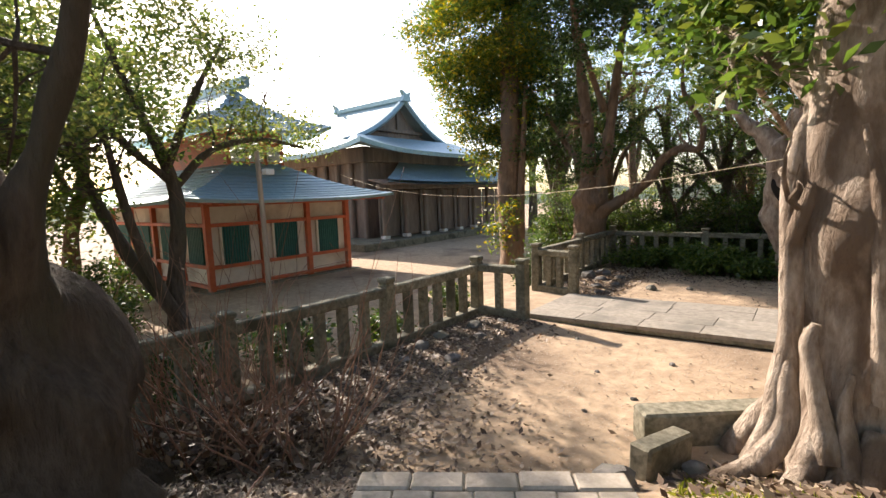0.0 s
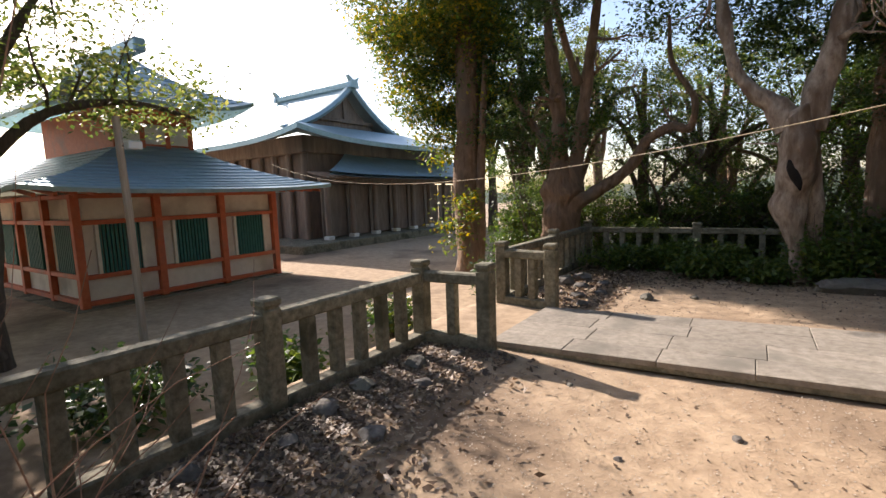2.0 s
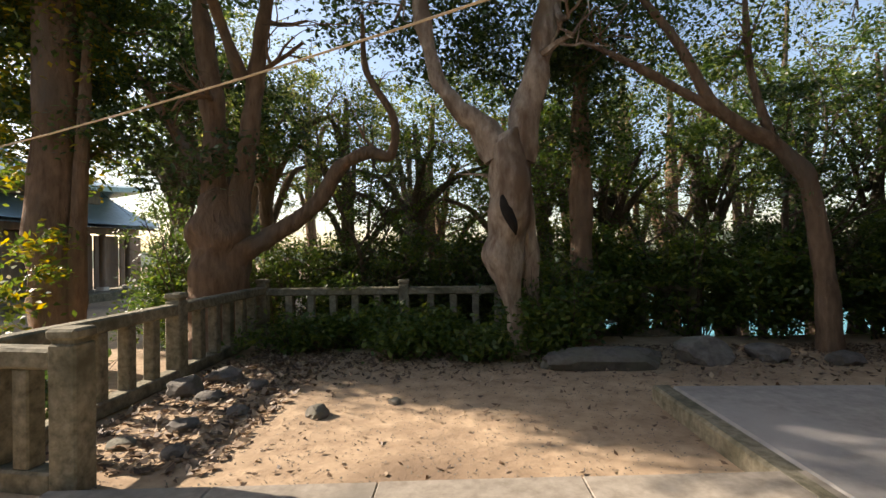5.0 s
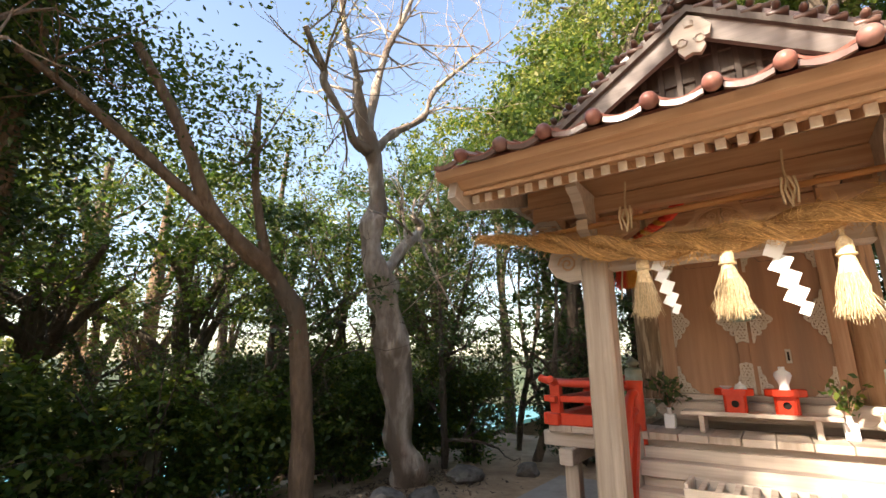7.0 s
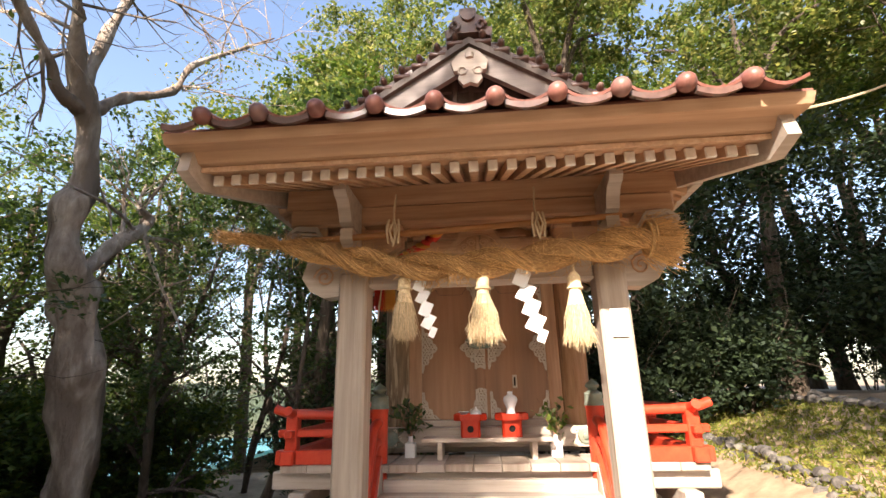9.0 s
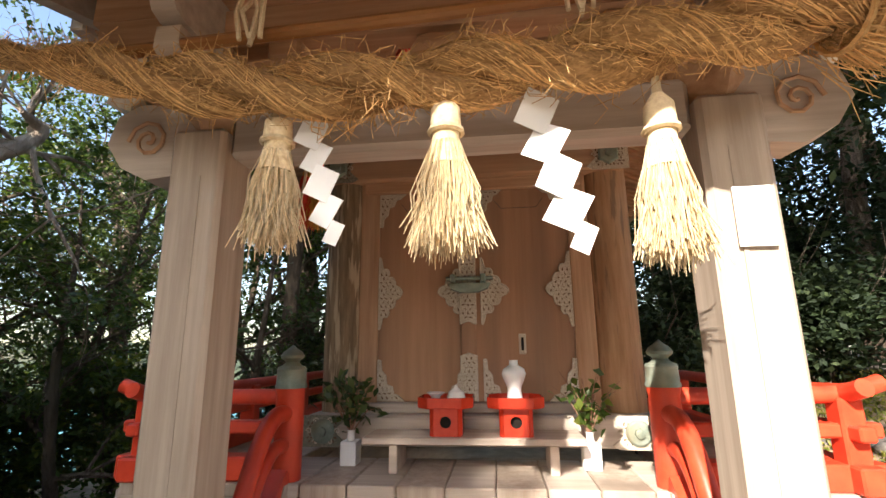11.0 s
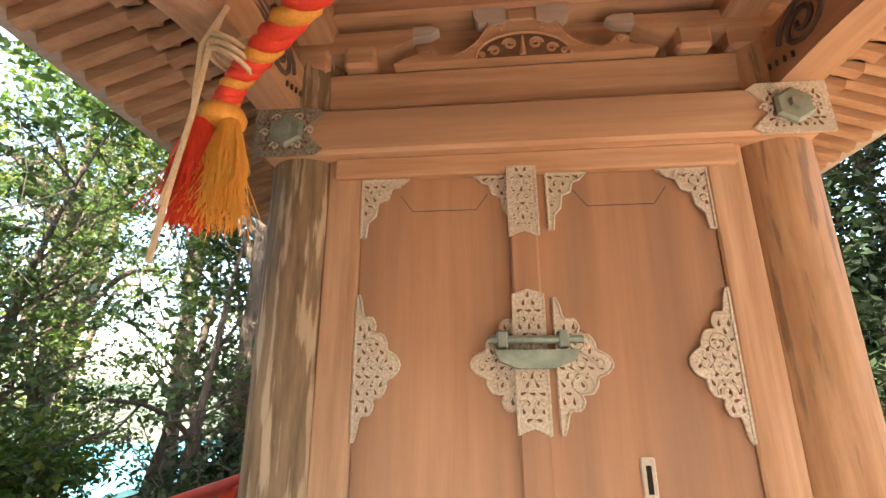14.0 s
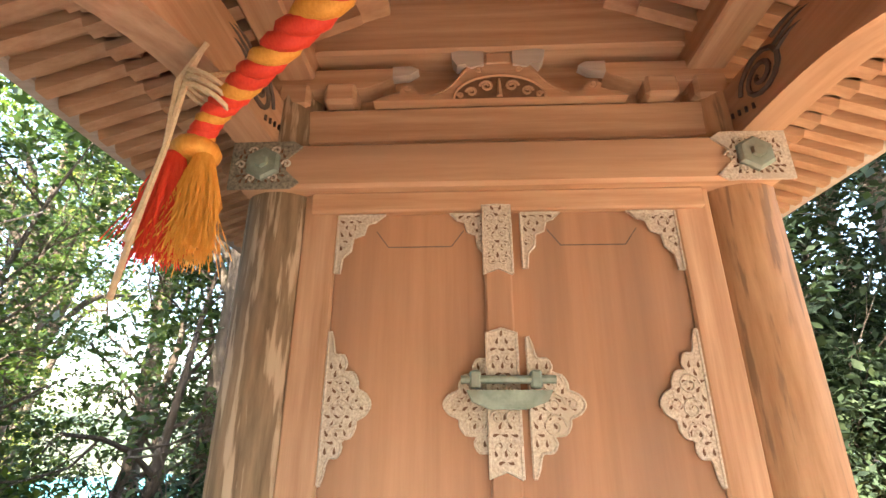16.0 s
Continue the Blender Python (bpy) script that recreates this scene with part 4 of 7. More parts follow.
for i, (x, y, h, kind) in enumerate(SPOTS):
    g = height(x, y)
    high = x > 4 and y < 13 and (x >= 9.2 or h >= 9.9)
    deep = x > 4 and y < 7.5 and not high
    hh = h * (0.72 if deep else 1.0) - g
    lx, ly = rng.uniform(-0.6, 0.6, 2)
    r0 = 0.05 + 0.009 * hh if x > 4 else 0.10 + 0.012 * hh
    limbs = [[(x, y, g - 0.2, r0 * 1.4), (x + lx * 0.3, y + ly * 0.3, g + 0.25 * hh, r0), (x + lx, y + ly, g + 0.55 * hh, r0 * 0.75), (x + lx * 0.7, y + ly, g + 0.9 * hh, r0 * 0.3)]]
    blobs = []
    for k in range(5):
        a = 2 * math.pi * (k + rng.uniform(-0.3, 0.3)) / 5
        q = rng.uniform(0.45, 0.72) if high else rng.uniform(0.3, 0.62)
        rr = rng.uniform(1.0, 1.9)
        e = (x + lx + rr * math.cos(a), y + ly + rr * math.sin(a), g + hh * (q + 0.22))
        limbs.append([(x + lx * q, y + ly * q, g + hh * q, r0 * 0.55), ((x + lx * q + e[0]) / 2, (y + ly * q + e[1]) / 2, e[2] - 0.35, r0 * 0.4), (*e, r0 * 0.2)])
        blobs.append((*e, rng.uniform(0.8, 1.3), rng.uniform(0.8, 1.3), rng.uniform(0.5, 0.9)))
    blobs.append((x + lx, y + ly, g + hh * 0.92, 1.4, 1.4, 0.9))
    if not high:
        blobs.append((x, y, g + hh * 0.35, 1.2, 1.2, 0.8))
    far = math.hypot(x + 2, y - 6)
    north = y > 10.5
    west = x < -10 and y < 6
    n = 9500 if deep else 9000 if west else 6500 if far < 14 else 4500
    n = 9000 if high else n
    # deep trees take the leaf colour with shade painted in
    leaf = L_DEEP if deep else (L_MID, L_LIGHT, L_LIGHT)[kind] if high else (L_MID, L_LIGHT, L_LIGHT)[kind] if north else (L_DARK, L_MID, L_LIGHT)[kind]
    word = ("dark glossy evergreen tree of the woods", "green leafy tree of the woods against the sky", "light yellow-green leafy tree of the woods")[kind]
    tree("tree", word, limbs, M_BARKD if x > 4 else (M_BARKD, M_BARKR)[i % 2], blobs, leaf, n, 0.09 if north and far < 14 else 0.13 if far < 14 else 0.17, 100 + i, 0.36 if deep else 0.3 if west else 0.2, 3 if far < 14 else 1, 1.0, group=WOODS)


def bush(x, y, rx, ry, h, leaf, n, size, seed, label, mat=M_BARKD, stems=7, z=None):
    g = height(x, y) if z is None else z
    t = thing("bush", (x, y, g), label, "bush", "undergrowth")
    r = np.random.default_rng(seed)
    for k in range(stems):
        a, q = r.uniform(0, 6.28), r.uniform(0.2, 0.8)
        s = Shape()
        twigs(s, (x + rx * 0.15 * math.cos(a), y + ry * 0.15 * math.sin(a), g - 0.05), (rx * q * math.cos(a), ry * q * math.sin(a), h), h * 0.9, 0.014, 1, r, 0.5)
        part("stem", s, mat, t)
    blobs = [(x, y, g + h * 0.45, rx * 0.8, ry * 0.8, h * 0.42)] + [(x + rx * r.uniform(-0.7, 0.7), y + ry * r.uniform(-0.7, 0.7), g + h * r.uniform(0.3, 0.85), rx * 0.35, ry * 0.35, h * 0.22) for _ in range(5)]
    ob = new("leaves", quads("leaves", leaf, *foliage(blobs, n, size, seed, 0.16), seed=seed))
    ob.parent, ob.matrix_parent_inverse = t, Matrix.Translation((-x, -y, -g))
    tagged(ob, "", "", "", "stuff")


for i, (x, y, rx, ry, h, n) in enumerate([(-5.3, 11.2, 0.8, 0.5, 0.5, 2200), (-4.3, 11.3, 0.9, 0.5, 0.6, 2600), (-3.2, 11.2, 0.8, 0.45, 0.55, 2200), (-1.5, 11.1, 0.7, 0.4, 1.3, 3500), (-0.6, 11.9, 1.0, 0.6, 1.8, 4500), (0.7, 11.9, 1.0, 0.6, 1.9, 4500),
                                          (2.4, 12.2, 1.2, 0.7, 2.2, 5000), (4.2, 12.0, 1.2, 0.7, 2.0, 5000), (5.6, 10.6, 1.0, 0.8, 1.8, 4500), (6.4, 8.9, 1.0, 0.9, 2.0, 4500), (6.6, 7.0, 0.9, 0.9, 2.0, 4000), (-3.0, 13.2, 1.4, 0.7, 2.3, 5000), (-5.0, 13.4, 1.3, 0.7, 1.9, 5000),
                                          (-8.2, 13.6, 1.2, 0.8, 2.0, 4500), (-9.4, 16.0, 1.6, 1.0, 2.4, 5000), (-8.0, 2.5, 0.7, 0.6, 0.6, 1600), (-7.4, 3.9, 0.5, 0.4, 0.45, 1200), (-7.4, 6.0, 0.4, 0.4, 0.6, 1000), (-7.8, 0.9, 0.7, 0.6, 0.7, 1600),
                                          (6.4, 3.2, 0.9, 0.9, 2.2, 4500), (6.8, 1.2, 1.0, 0.9, 2.2, 4500), (-7.5, 9.3, 0.5, 0.5, 0.8, 1400), (1.7, 11.4, 0.9, 0.5, 1.5, 4000), (3.2, 11.3, 0.8, 0.5, 1.4, 3500), (-2.6, 12.9, 1.0, 0.6, 1.6, 4000), (4.8, 11.3, 0.9, 0.6, 1.6, 4000), (7.2, 5.0, 1.0, 1.0, 2.4, 5000), (5.4, 0.2, 1.0, 0.9, 1.9, 4500), (8.4, 2.6, 1.2, 1.0, 2.8, 5500), (8.8, 4.6, 1.2, 1.0, 2.8, 5500), (7.6, -0.6, 1.2, 1.0, 2.6, 5500), (8.0, 7.2, 1.2, 1.0, 2.8, 5500), (4.0, -0.8, 1.0, 0.9, 1.9, 4500), (-1.9, 11.2, 0.5, 0.4, 1.0, 2500), (-9.2, -0.4, 1.0, 0.8, 1.3, 3000), (-10.8, 0.6, 1.0, 0.9, 1.2, 3000), (-8.4, -1.7, 1.0, 0.9, 1.2, 3000), (-13.0, 1.6, 1.2, 1.0, 1.4, 3000), (6.3, 2.2, 1.0, 0.7, 1.8, 4500), (7.5, 2.2, 1.0, 0.7, 2.0, 4500), (6.1, 4.3, 0.9, 0.8, 2.0, 4500), (9.5, 1.0, 1.2, 1.2, 2.6, 5000), (-1.72, 10.35, 0.42, 0.32, 1.15, 2600), (-2.75, 10.4, 0.5, 0.32, 0.4, 1400), (-3.6, 10.7, 0.6, 0.4, 0.45, 1600)]):
    # bushes east of the shrine use the shade-darkened leaf colour
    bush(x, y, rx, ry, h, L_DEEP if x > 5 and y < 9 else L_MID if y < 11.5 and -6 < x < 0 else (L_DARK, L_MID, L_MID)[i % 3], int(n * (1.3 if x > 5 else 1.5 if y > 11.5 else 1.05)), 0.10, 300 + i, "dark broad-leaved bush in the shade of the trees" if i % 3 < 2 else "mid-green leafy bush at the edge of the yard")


# tall dark evergreen saplings that close the view under the trees
for i, (x, y, h) in enumerate([(-0.4, 12.9, 2.6), (1.5, 13.2, 2.9), (2.5, 12.7, 2.5), (4.4, 12.6, 2.8), (-3.4, 13.4, 2.6), (-5.7, 13.2, 2.5), (-4.7, 13.0, 2.4), (-2.5, 13.2, 2.7), (-1.5, 12.8, 2.4), (-7.9, 12.9, 3.6), (-8.6, 14.0, 3.4), (-6.6, 13.6, 2.4)]):
    bush(x, y, 1.0, 0.7, h * 0.86, (L_DARK, L_MID)[i % 2], 5200, 0.08, 380 + i, "tall dark evergreen sapling filling the edge of the woods", stems=9)


def thicket_tree(x, y, h, leaf, n, seed, label):
    """A slim crooked tree: forking branches all the way up, small leaves along their ends."""
    g = height(x, y)
    r = np.random.default_rng(seed)
    t = thing("tree", (x, y, g), label, "tree", "slim crooked trees of the thicket")
    lean, bend = r.normal(size=2) * 0.8, r.uniform(0, 6.283, size=2)
    pts = [(x + lean[0] * q + 0.30 * (math.sin(5.5 * q + bend[0]) - math.sin(bend[0])), y + lean[1] * q + 0.30 * (math.sin(4.5 * q + bend[1]) - math.sin(bend[1])), g - 0.15 + (h + 0.15) * q, 0.07 * (1.1 - q)) for q in (0, 0.17, 0.33, 0.5, 0.67, 0.83, 1.0)]
    s = Shape()
    path = limb(s, pts, 7, 0.3, 4)
    part("trunk", s, M_BARKD, t, smooth=60)
    ends = []
    for k in range(10):
        q = path[int(len(path) * (0.18 + 0.8 * k / 10))]
        a = r.uniform(0, 6.283)
        d = Vector((math.cos(a), math.sin(a), r.uniform(0.1, 0.9)))
        l = r.uniform(0.7, 1.5)
        s = Shape()
        twigs(s, q[:3], d, l, max(0.012, q[3] * 0.55), 2, r, 0.8)
        part("limb", s, M_BARKD, t, smooth=60)
        d.normalize()
        for e in (0.45, 0.75, 1.0, 1.25):
            c = Vector(q[:3]) + d * l * e + Vector(r.normal(size=3)) * 0.22
            if c.z > g + 0.2:
                ends.append((*c, 0.26, 0.26, 0.16))
    ob = new("crown", quads("crown", leaf, *foliage(ends, n, 0.075, seed, 0.11), seed=seed))
    ob.parent, ob.matrix_parent_inverse = t, Matrix.Translation((-x, -y, -g))
    tagged(ob, "", "", "", "stuff")


THICKET = [(-5.2, 13.6, 3.6), (-4.0, 14.2, 4.2), (-2.6, 13.6, 4.4), (-1.4, 13.9, 4.0), (-0.2, 13.4, 4.6), (0.9, 13.8, 4.4), (1.9, 12.9, 4.8), (2.9, 13.6, 4.6), (3.9, 12.4, 4.6), (4.6, 13.2, 5.2), (5.2, 11.6, 4.6), (5.9, 12.4, 5.4),
           (5.7, 10.5, 4.4), (6.5, 11.4, 5.6), (6.3, 9.7, 4.8), (7.1, 10.4, 5.6), (6.7, 8.7, 4.8), (7.6, 9.4, 5.8), (7.2, 7.8, 5.2), (8.2, 8.4, 6.2), (7.9, 11.8, 6.4), (8.6, 10.3, 6.4), (4.9, 10.7, 3.6), (3.0, 11.9, 3.8)]
for i, (x, y, h) in enumerate(THICKET):
    thicket_tree(x, y, h - min(0.0, height(x, y)), L_DARK if i > 9 or i % 2 else L_MID, 4200, 900 + i, "slim crooked evergreen with small dark leaves against the sky")


def dry_shrub(x, y, seed):
    """Leafless arching canes with a few yellow leaves."""
    g = height(x, y)
    t = thing("bush", (x, y, g), "dry leafless shrub of thin arching red-brown canes", "bush", "undergrowth")
    r = np.random.default_rng(seed)
    for k in range(40):
        s = Shape()
        a = r.uniform(0, 6.28)
        twigs(s, (x + 0.25 * math.cos(a), y + 0.25 * math.sin(a), g - 0.05), (math.cos(a) * r.uniform(0.2, 0.9), math.sin(a) * r.uniform(0.2, 0.9), 1.0), r.uniform(0.8, 1.5), 0.0085, 1, r, 0.35, 4)
        part("cane", s, M_TWIG, t)
    ob = new("leaves", quads("leaves", L_DRY, *foliage([(x, y, g + 0.2, 0.5, 0.5, 0.25)], 700, 0.08, seed, 0.12), seed=seed))
    ob.parent, ob.matrix_parent_inverse = t, Matrix.Translation((-x, -y, -g))
    tagged(ob, "", "", "", "stuff")


dry_shrub(-4.8, 0.5, 51)
dry_shrub(-5.35, 0.1, 52)

# ---- loose stones ----
for i, (x, y, r, f) in enumerate([(-4.23, 8.41, 0.11, 0.7), (-3.6, 8.75, 0.07, 0.6), (-5.0, 7.6, 0.10, 0.6), (-5.25, 8.1, 0.13, 0.5), (-4.95, 8.45, 0.10, 0.5), (-5.4, 8.8, 0.14, 0.5), (-5.1, 9.2, 0.12, 0.5), (-5.6, 9.5, 0.2, 0.6), (-5.5, 7.75, 0.1, 0.5),
                                  (-5.75, 9.0, 0.17, 0.9), (-5.72, 4.3, 0.12, 0.7), (-5.8, 3.6, 0.13, 0.6), (-5.75, 3.1, 0.12, 0.7), (-5.6, 2.6, 0.09, 0.6), (-5.5, 4.75, 0.09, 0.6), (-5.85, 2.0, 0.11, 0.6), (-5.35, 3.9, 0.10, 0.5), (-5.15, 3.0, 0.11, 0.5),
                                  (-2.65, 1.45, 0.16, 0.8), (-2.28, 2.05, 0.10, 0.8), (-3.0, 3.1, 0.035, 0.6), (-3.55, 3.6, 0.03, 0.6), (-2.9, 4.2, 0.04, 0.6), (-4.2, 4.6, 0.035, 0.5), (-3.3, 2.6, 0.03, 0.6)]):
    rock("rock", x, y, r, 500 + i, flat=f)
for i, (x, y, r, sx, sy, f) in enumerate([(-1.30, 9.75, 0.24, 3.3, 1.0, 0.8), (-0.1, 10.0, 0.28, 1.2, 0.9, 0.9), (0.75, 10.1, 0.22, 1.3, 1.0, 0.7), (2.5, 9.9, 0.24, 1.3, 1.0, 0.8), (3.1, 9.75, 0.2, 1.2, 1.0, 0.7), (4.3, 9.9, 0.25, 1.4, 1.0, 0.7), (5.2, 9.3, 0.2, 1.2, 1.0, 0.7), (1.5, 9.9, 0.16, 1.3, 1.0, 0.7)]):
    rock("rock", x, y, r, 560 + i, flat=f, sx=sx, sy=sy, label="long dark boulder at the edge of the yard" if i == 0 else "mossy boulder edging the yard", group="boulders along the edge")


# ---- fallen leaves ----
def litter(name, n, pick, size, seed, label, mat=None, up=0.012, tilt=0.35, name_kind="leaves"):
    r = np.random.default_rng(seed)
    pts = []
    while len(pts) < n:
        q = pick(r)
        if q is not None:
            pts.append((q[0], q[1], height(q[0], q[1]) + r.uniform(0.3, 1.0) * up))
    p = np.array(pts)
    nor = r.normal(size=p.shape) * tilt + np.array([0, 0, 1])
    ln = size * r.uniform(0.6, 1.4, len(p))
    ob = new(name, quads(name, mat or L_DRY, p, nor, ln, ln * r.uniform(0.4, 0.65, len(p)), seed, droop=-0.25))
    tagged(ob, label, name_kind, "", "stuff")


def along_fence(r):
    y = r.uniform(-1.5, 5.0)
    x = -6.05 + abs(r.normal()) * (0.55 + 0.9 * smoothstep(3.5, 0.0, y))
    return (x, y) if x < -2.6 else None


litter("leaf_litter", 15000, along_fence, 0.06, 61, "thick brown leaf litter along the foot of the fence", up=0.03)
litter("leaf_litter", 8000, lambda r: (r.uniform(-6.0, -2.2), r.uniform(-2.5, 0.6)), 0.07, 62, "brown leaf litter on the shaded terrace", up=0.03)
litter("leaf_litter", 2200, lambda r: (r.uniform(-6.0, -4.6), r.uniform(7.3, 11.5)), 0.08, 63, "dry leaves among stones by the fence", up=0.03)
litter("fallen_leaves", 300, lambda r: (r.uniform(-5.5, -1.2), r.uniform(1.2, 5.1)), 0.04, 64, "dry leaves strewn over the dirt", tilt=0.15)
litter("gravel", 9000, lambda r: (r.uniform(-5.6, -0.8), r.uniform(0.9, 5.15)), 0.016, 68, "fine grit and small gravel on the trodden dirt", M_BRICK, 0.008, 0.3, "gravel")
litter("gravel", 7000, lambda r: (r.uniform(-5.6, 1.0), r.uniform(7.0, 10.6)), 0.018, 69, "fine grit and twigs on the shaded dirt", M_STONE2, 0.008, 0.3, "gravel")
litter("fallen_leaves", 600, lambda r: (r.uniform(-5.2, 2.0), r.uniform(7.1, 10.8)), 0.05, 65, "dry leaves strewn over the shaded dirt")
litter("leaf_litter", 5200, lambda r: (r.uniform(-5.6, 4.6), 10.9 - abs(r.normal()) * 0.75), 0.065, 67, "dark leaf litter under the trees at the edge of the yard", up=0.025)
litter("leaf_litter", 500, lambda r: (-1.75 + r.normal() * 0.3, 1.85 + r.normal() * 0.25), 0.08, 66, "dry leaves caught among the roots", up=0.05)


# ---- far buildings ----
def sheet(points_rows):
    """A skin over rows of points."""
    s = Shape()
    rows = [[s.bm.verts.new(p) for p in row] for row in points_rows]
    for a, b in zip(rows, rows[1:]):
        for i in range(len(a) - 1):
            s.bm.faces.new((a[i], a[i + 1], b[i + 1], b[i]))
    return s


def hip_roof(x0, x1, y0, y1, z, top, tx0, tx1, ty0, ty1, lift=0.22, thick=0.1, n=10, seams=0.0):
    """Four concave slopes from an eave rectangle up to a top rectangle, corners swept up; returns slope shapes."""
    def corner(u):
        return lift * (abs(2 * u - 1) ** 3)
    sides = [((x1, y0), (x1, y1), (tx1, ty0), (tx1, ty1)), ((x0, y1), (x0, y0), (tx0, ty1), (tx0, ty0)), ((x0, y0), (x1, y0), (tx0, ty0), (tx1, ty0)), ((x1, y1), (x0, y1), (tx1, ty1), (tx0, ty1))]
    out = []
    for a, b, c, d in sides:
        s, lines = Shape(), []
        grids = []
        for dz in (0.0, -thick):
            rows = []
            for k in range(n + 1):
                v = k / n
                hz = z + (top - z) * (0.55 * v + 0.45 * v * v) + dz
                row = []
                for i in range(n + 1):
                    u = i / n
                    ex, ey = a[0] + (b[0] - a[0]) * u, a[1] + (b[1] - a[1]) * u
                    fx, fy = c[0] + (d[0] - c[0]) * u, c[1] + (d[1] - c[1]) * u
                    row.append(s.bm.verts.new((ex + (fx - ex) * v, ey + (fy - ey) * v, hz + corner(u) * (1 - v) ** 2)))
                rows.append(row)
            grids.append(rows)
        for g in grids:
            for r0, r1 in zip(g, g[1:]):
                for i in range(n):
                    s.bm.faces.new((r0[i], r0[i + 1], r1[i + 1], r1[i]))
        for i in range(n):
            s.bm.faces.new((grids[0][0][i], grids[0][0][i + 1], grids[1][0][i + 1], grids[1][0][i]))
        if seams:
            q = seams
            while q < 0.99:
                for (e0, e1) in (((a[0] + (c[0] - a[0]) * q, a[1] + (c[1] - a[1]) * q), (b[0] + (d[0] - b[0]) * q, b[1] + (d[1] - b[1]) * q)),):
                    hz = z + (top - z) * (0.55 * q + 0.45 * q * q)
                    pts = []
                    for i in range(n + 1):
                        u = i / n
                        pts.append((e0[0] + (e1[0] - e0[0]) * u, e0[1] + (e1[1] - e0[1]) * u, hz + corner(u) * (1 - q) ** 2 + 0.005))
                    lines.append(Shape().tube(pts, [0.018] * len(pts), 4))
                q += seams
        out.append((s, lines))
    return out


def red_building():
    gz = -0.36
    t = thing("building", (-18.2, 6.85, gz), "vermilion and plaster shrine building with green slatted windows and copper roofs", "building")
    x1, x0, y0, y1 = -14.5, -22.0, 4.45, 9.25
    part("foundation", Shape().box(x0 - 0.25, x1 + 0.3, y0 - 0.3, y1 + 0.3, gz - 0.3, gz + 0.02, 0.02), M_STONE, t)
    part("wall", Shape().box(x0 + 0.1, x1 - 0.1, y0 + 0.1, y1 - 0.1, gz, 2.15), M_PLASTER, t)
    cols = [y0 + (y1 - y0) * k / 3 for k in range(4)]
    for y in cols:
        part("column", Shape().box(x1 - 0.13, x1 + 0.03, y - 0.08, y + 0.08, gz, 2.1, 0.01), M_VERM2, t)
    for k in range(1, 5):
        x = x1 + (x0 - x1) * k / 4
        part("column", Shape().box(x - 0.08, x + 0.08, y0 - 0.03, y0 + 0.13, gz, 2.1, 0.01), M_VERM2, t)
        part("column", Shape().box(x - 0.08, x + 0.08, y1 - 0.13, y1 + 0.03, gz, 2.1, 0.01), M_VERM2, t)
    for z in (gz + 0.06, gz + 0.62, 1.42, 1.98):
        h = 0.10
        part("rail", Shape().box(x1 - 0.12, x1 + 0.015, y0, y1, z, z + h, 0.006), M_VERM2, t)
        part("rail", Shape().box(x0, x1, y0 - 0.015, y0 + 0.12, z, z + h, 0.006), M_VERM2, t)
    for k in range(3):
        a, b = cols[k] + 0.36, cols[k + 1] - 0.36
        w = part("window", Shape().box(x1 - 0.105, x1 - 0.085, a, b, gz + 0.72, 1.42), M_HALLWOOD, t)
        n = 11
        for i in range(n):
            y = a + (b - a) * (i + 0.5) / n
            part("slat", Shape().box(x1 - 0.085, x1 - 0.03, y - 0.024, y + 0.024, gz + 0.72, 1.42, 0.004), M_GREEN, w)
        for y in (a, b):
            part("jamb", Shape().box(x1 - 0.1, x1 + 0.0, y - 0.05, y + 0.02, gz + 0.7, 1.44, 0.005), M_PLASTER, w)
    for k in range(4):
        x = x1 + (x0 - x1) * (k + 0.5) / 4
        w = part("window", Shape().box(x - 0.5, x + 0.5, y0 + 0.085, y0 + 0.105, gz + 0.72, 1.42), M_HALLWOOD, t)
        for i in range(9):
            part("slat", Shape().box(x - 0.47 + 0.105 * i, x - 0.42 + 0.105 * i, y0 + 0.03, y0 + 0.085, gz + 0.72, 1.42, 0.004), M_GREEN, w)
    for k in range(22):
        y = y0 - 0.9 + (y1 - y0 + 1.8) * k / 21
        part("rafter", Shape().beam((x1 - 0.2, y, 2.19), (x1 + 0.98, y, 2.05), 0.06, 0.07), M_VERM2, t)
    for s, lines in hip_roof(x0 - 1.2, x1 + 1.15, y0 - 1.2, y1 + 1.2, 2.12, 3.35, x0 + 1.6, x1 - 1.5, y0 + 1.6, y1 - 1.6, 0.12, 0.09, 12, 0.08):
        slope = part("roof_slope", s, M_COPPER, t, smooth=40)
        for q in lines:
            part("seam", q, M_COPPER, slope)
    ux0, ux1, uy0, uy1 = -20.6, -15.9, 5.9, 7.75
    part("upper_wall", Shape().box(ux0, ux1, uy0, uy1, 3.0, 4.35), M_VERM2, t)
    for k in range(4):
        y = uy0 + (uy1 - uy0) * k / 3
        part("column", Shape().box(ux1 - 0.05, ux1 + 0.05, y - 0.06, y + 0.06, 3.1, 4.3, 0.01), M_VERM2, t)
    part("upper_panel", Shape().box(ux1 + 0.0, ux1 + 0.03, uy0 + 0.08, uy1 - 0.08, 3.35, 3.85), M_PLASTER, t)
    for s, lines in hip_roof(ux0 - 1.2, ux1 + 1.2, uy0 - 1.2, uy1 + 1.25, 4.25, 5.85, ux0 + 1.2, ux1 - 1.2, 6.8, 6.9, 0.3, 0.1, 12, 0.09):
        slope = part("roof_slope", s, M_COPPER, t, smooth=40)
        for q in lines:
            part("seam", q, M_COPPER, slope)
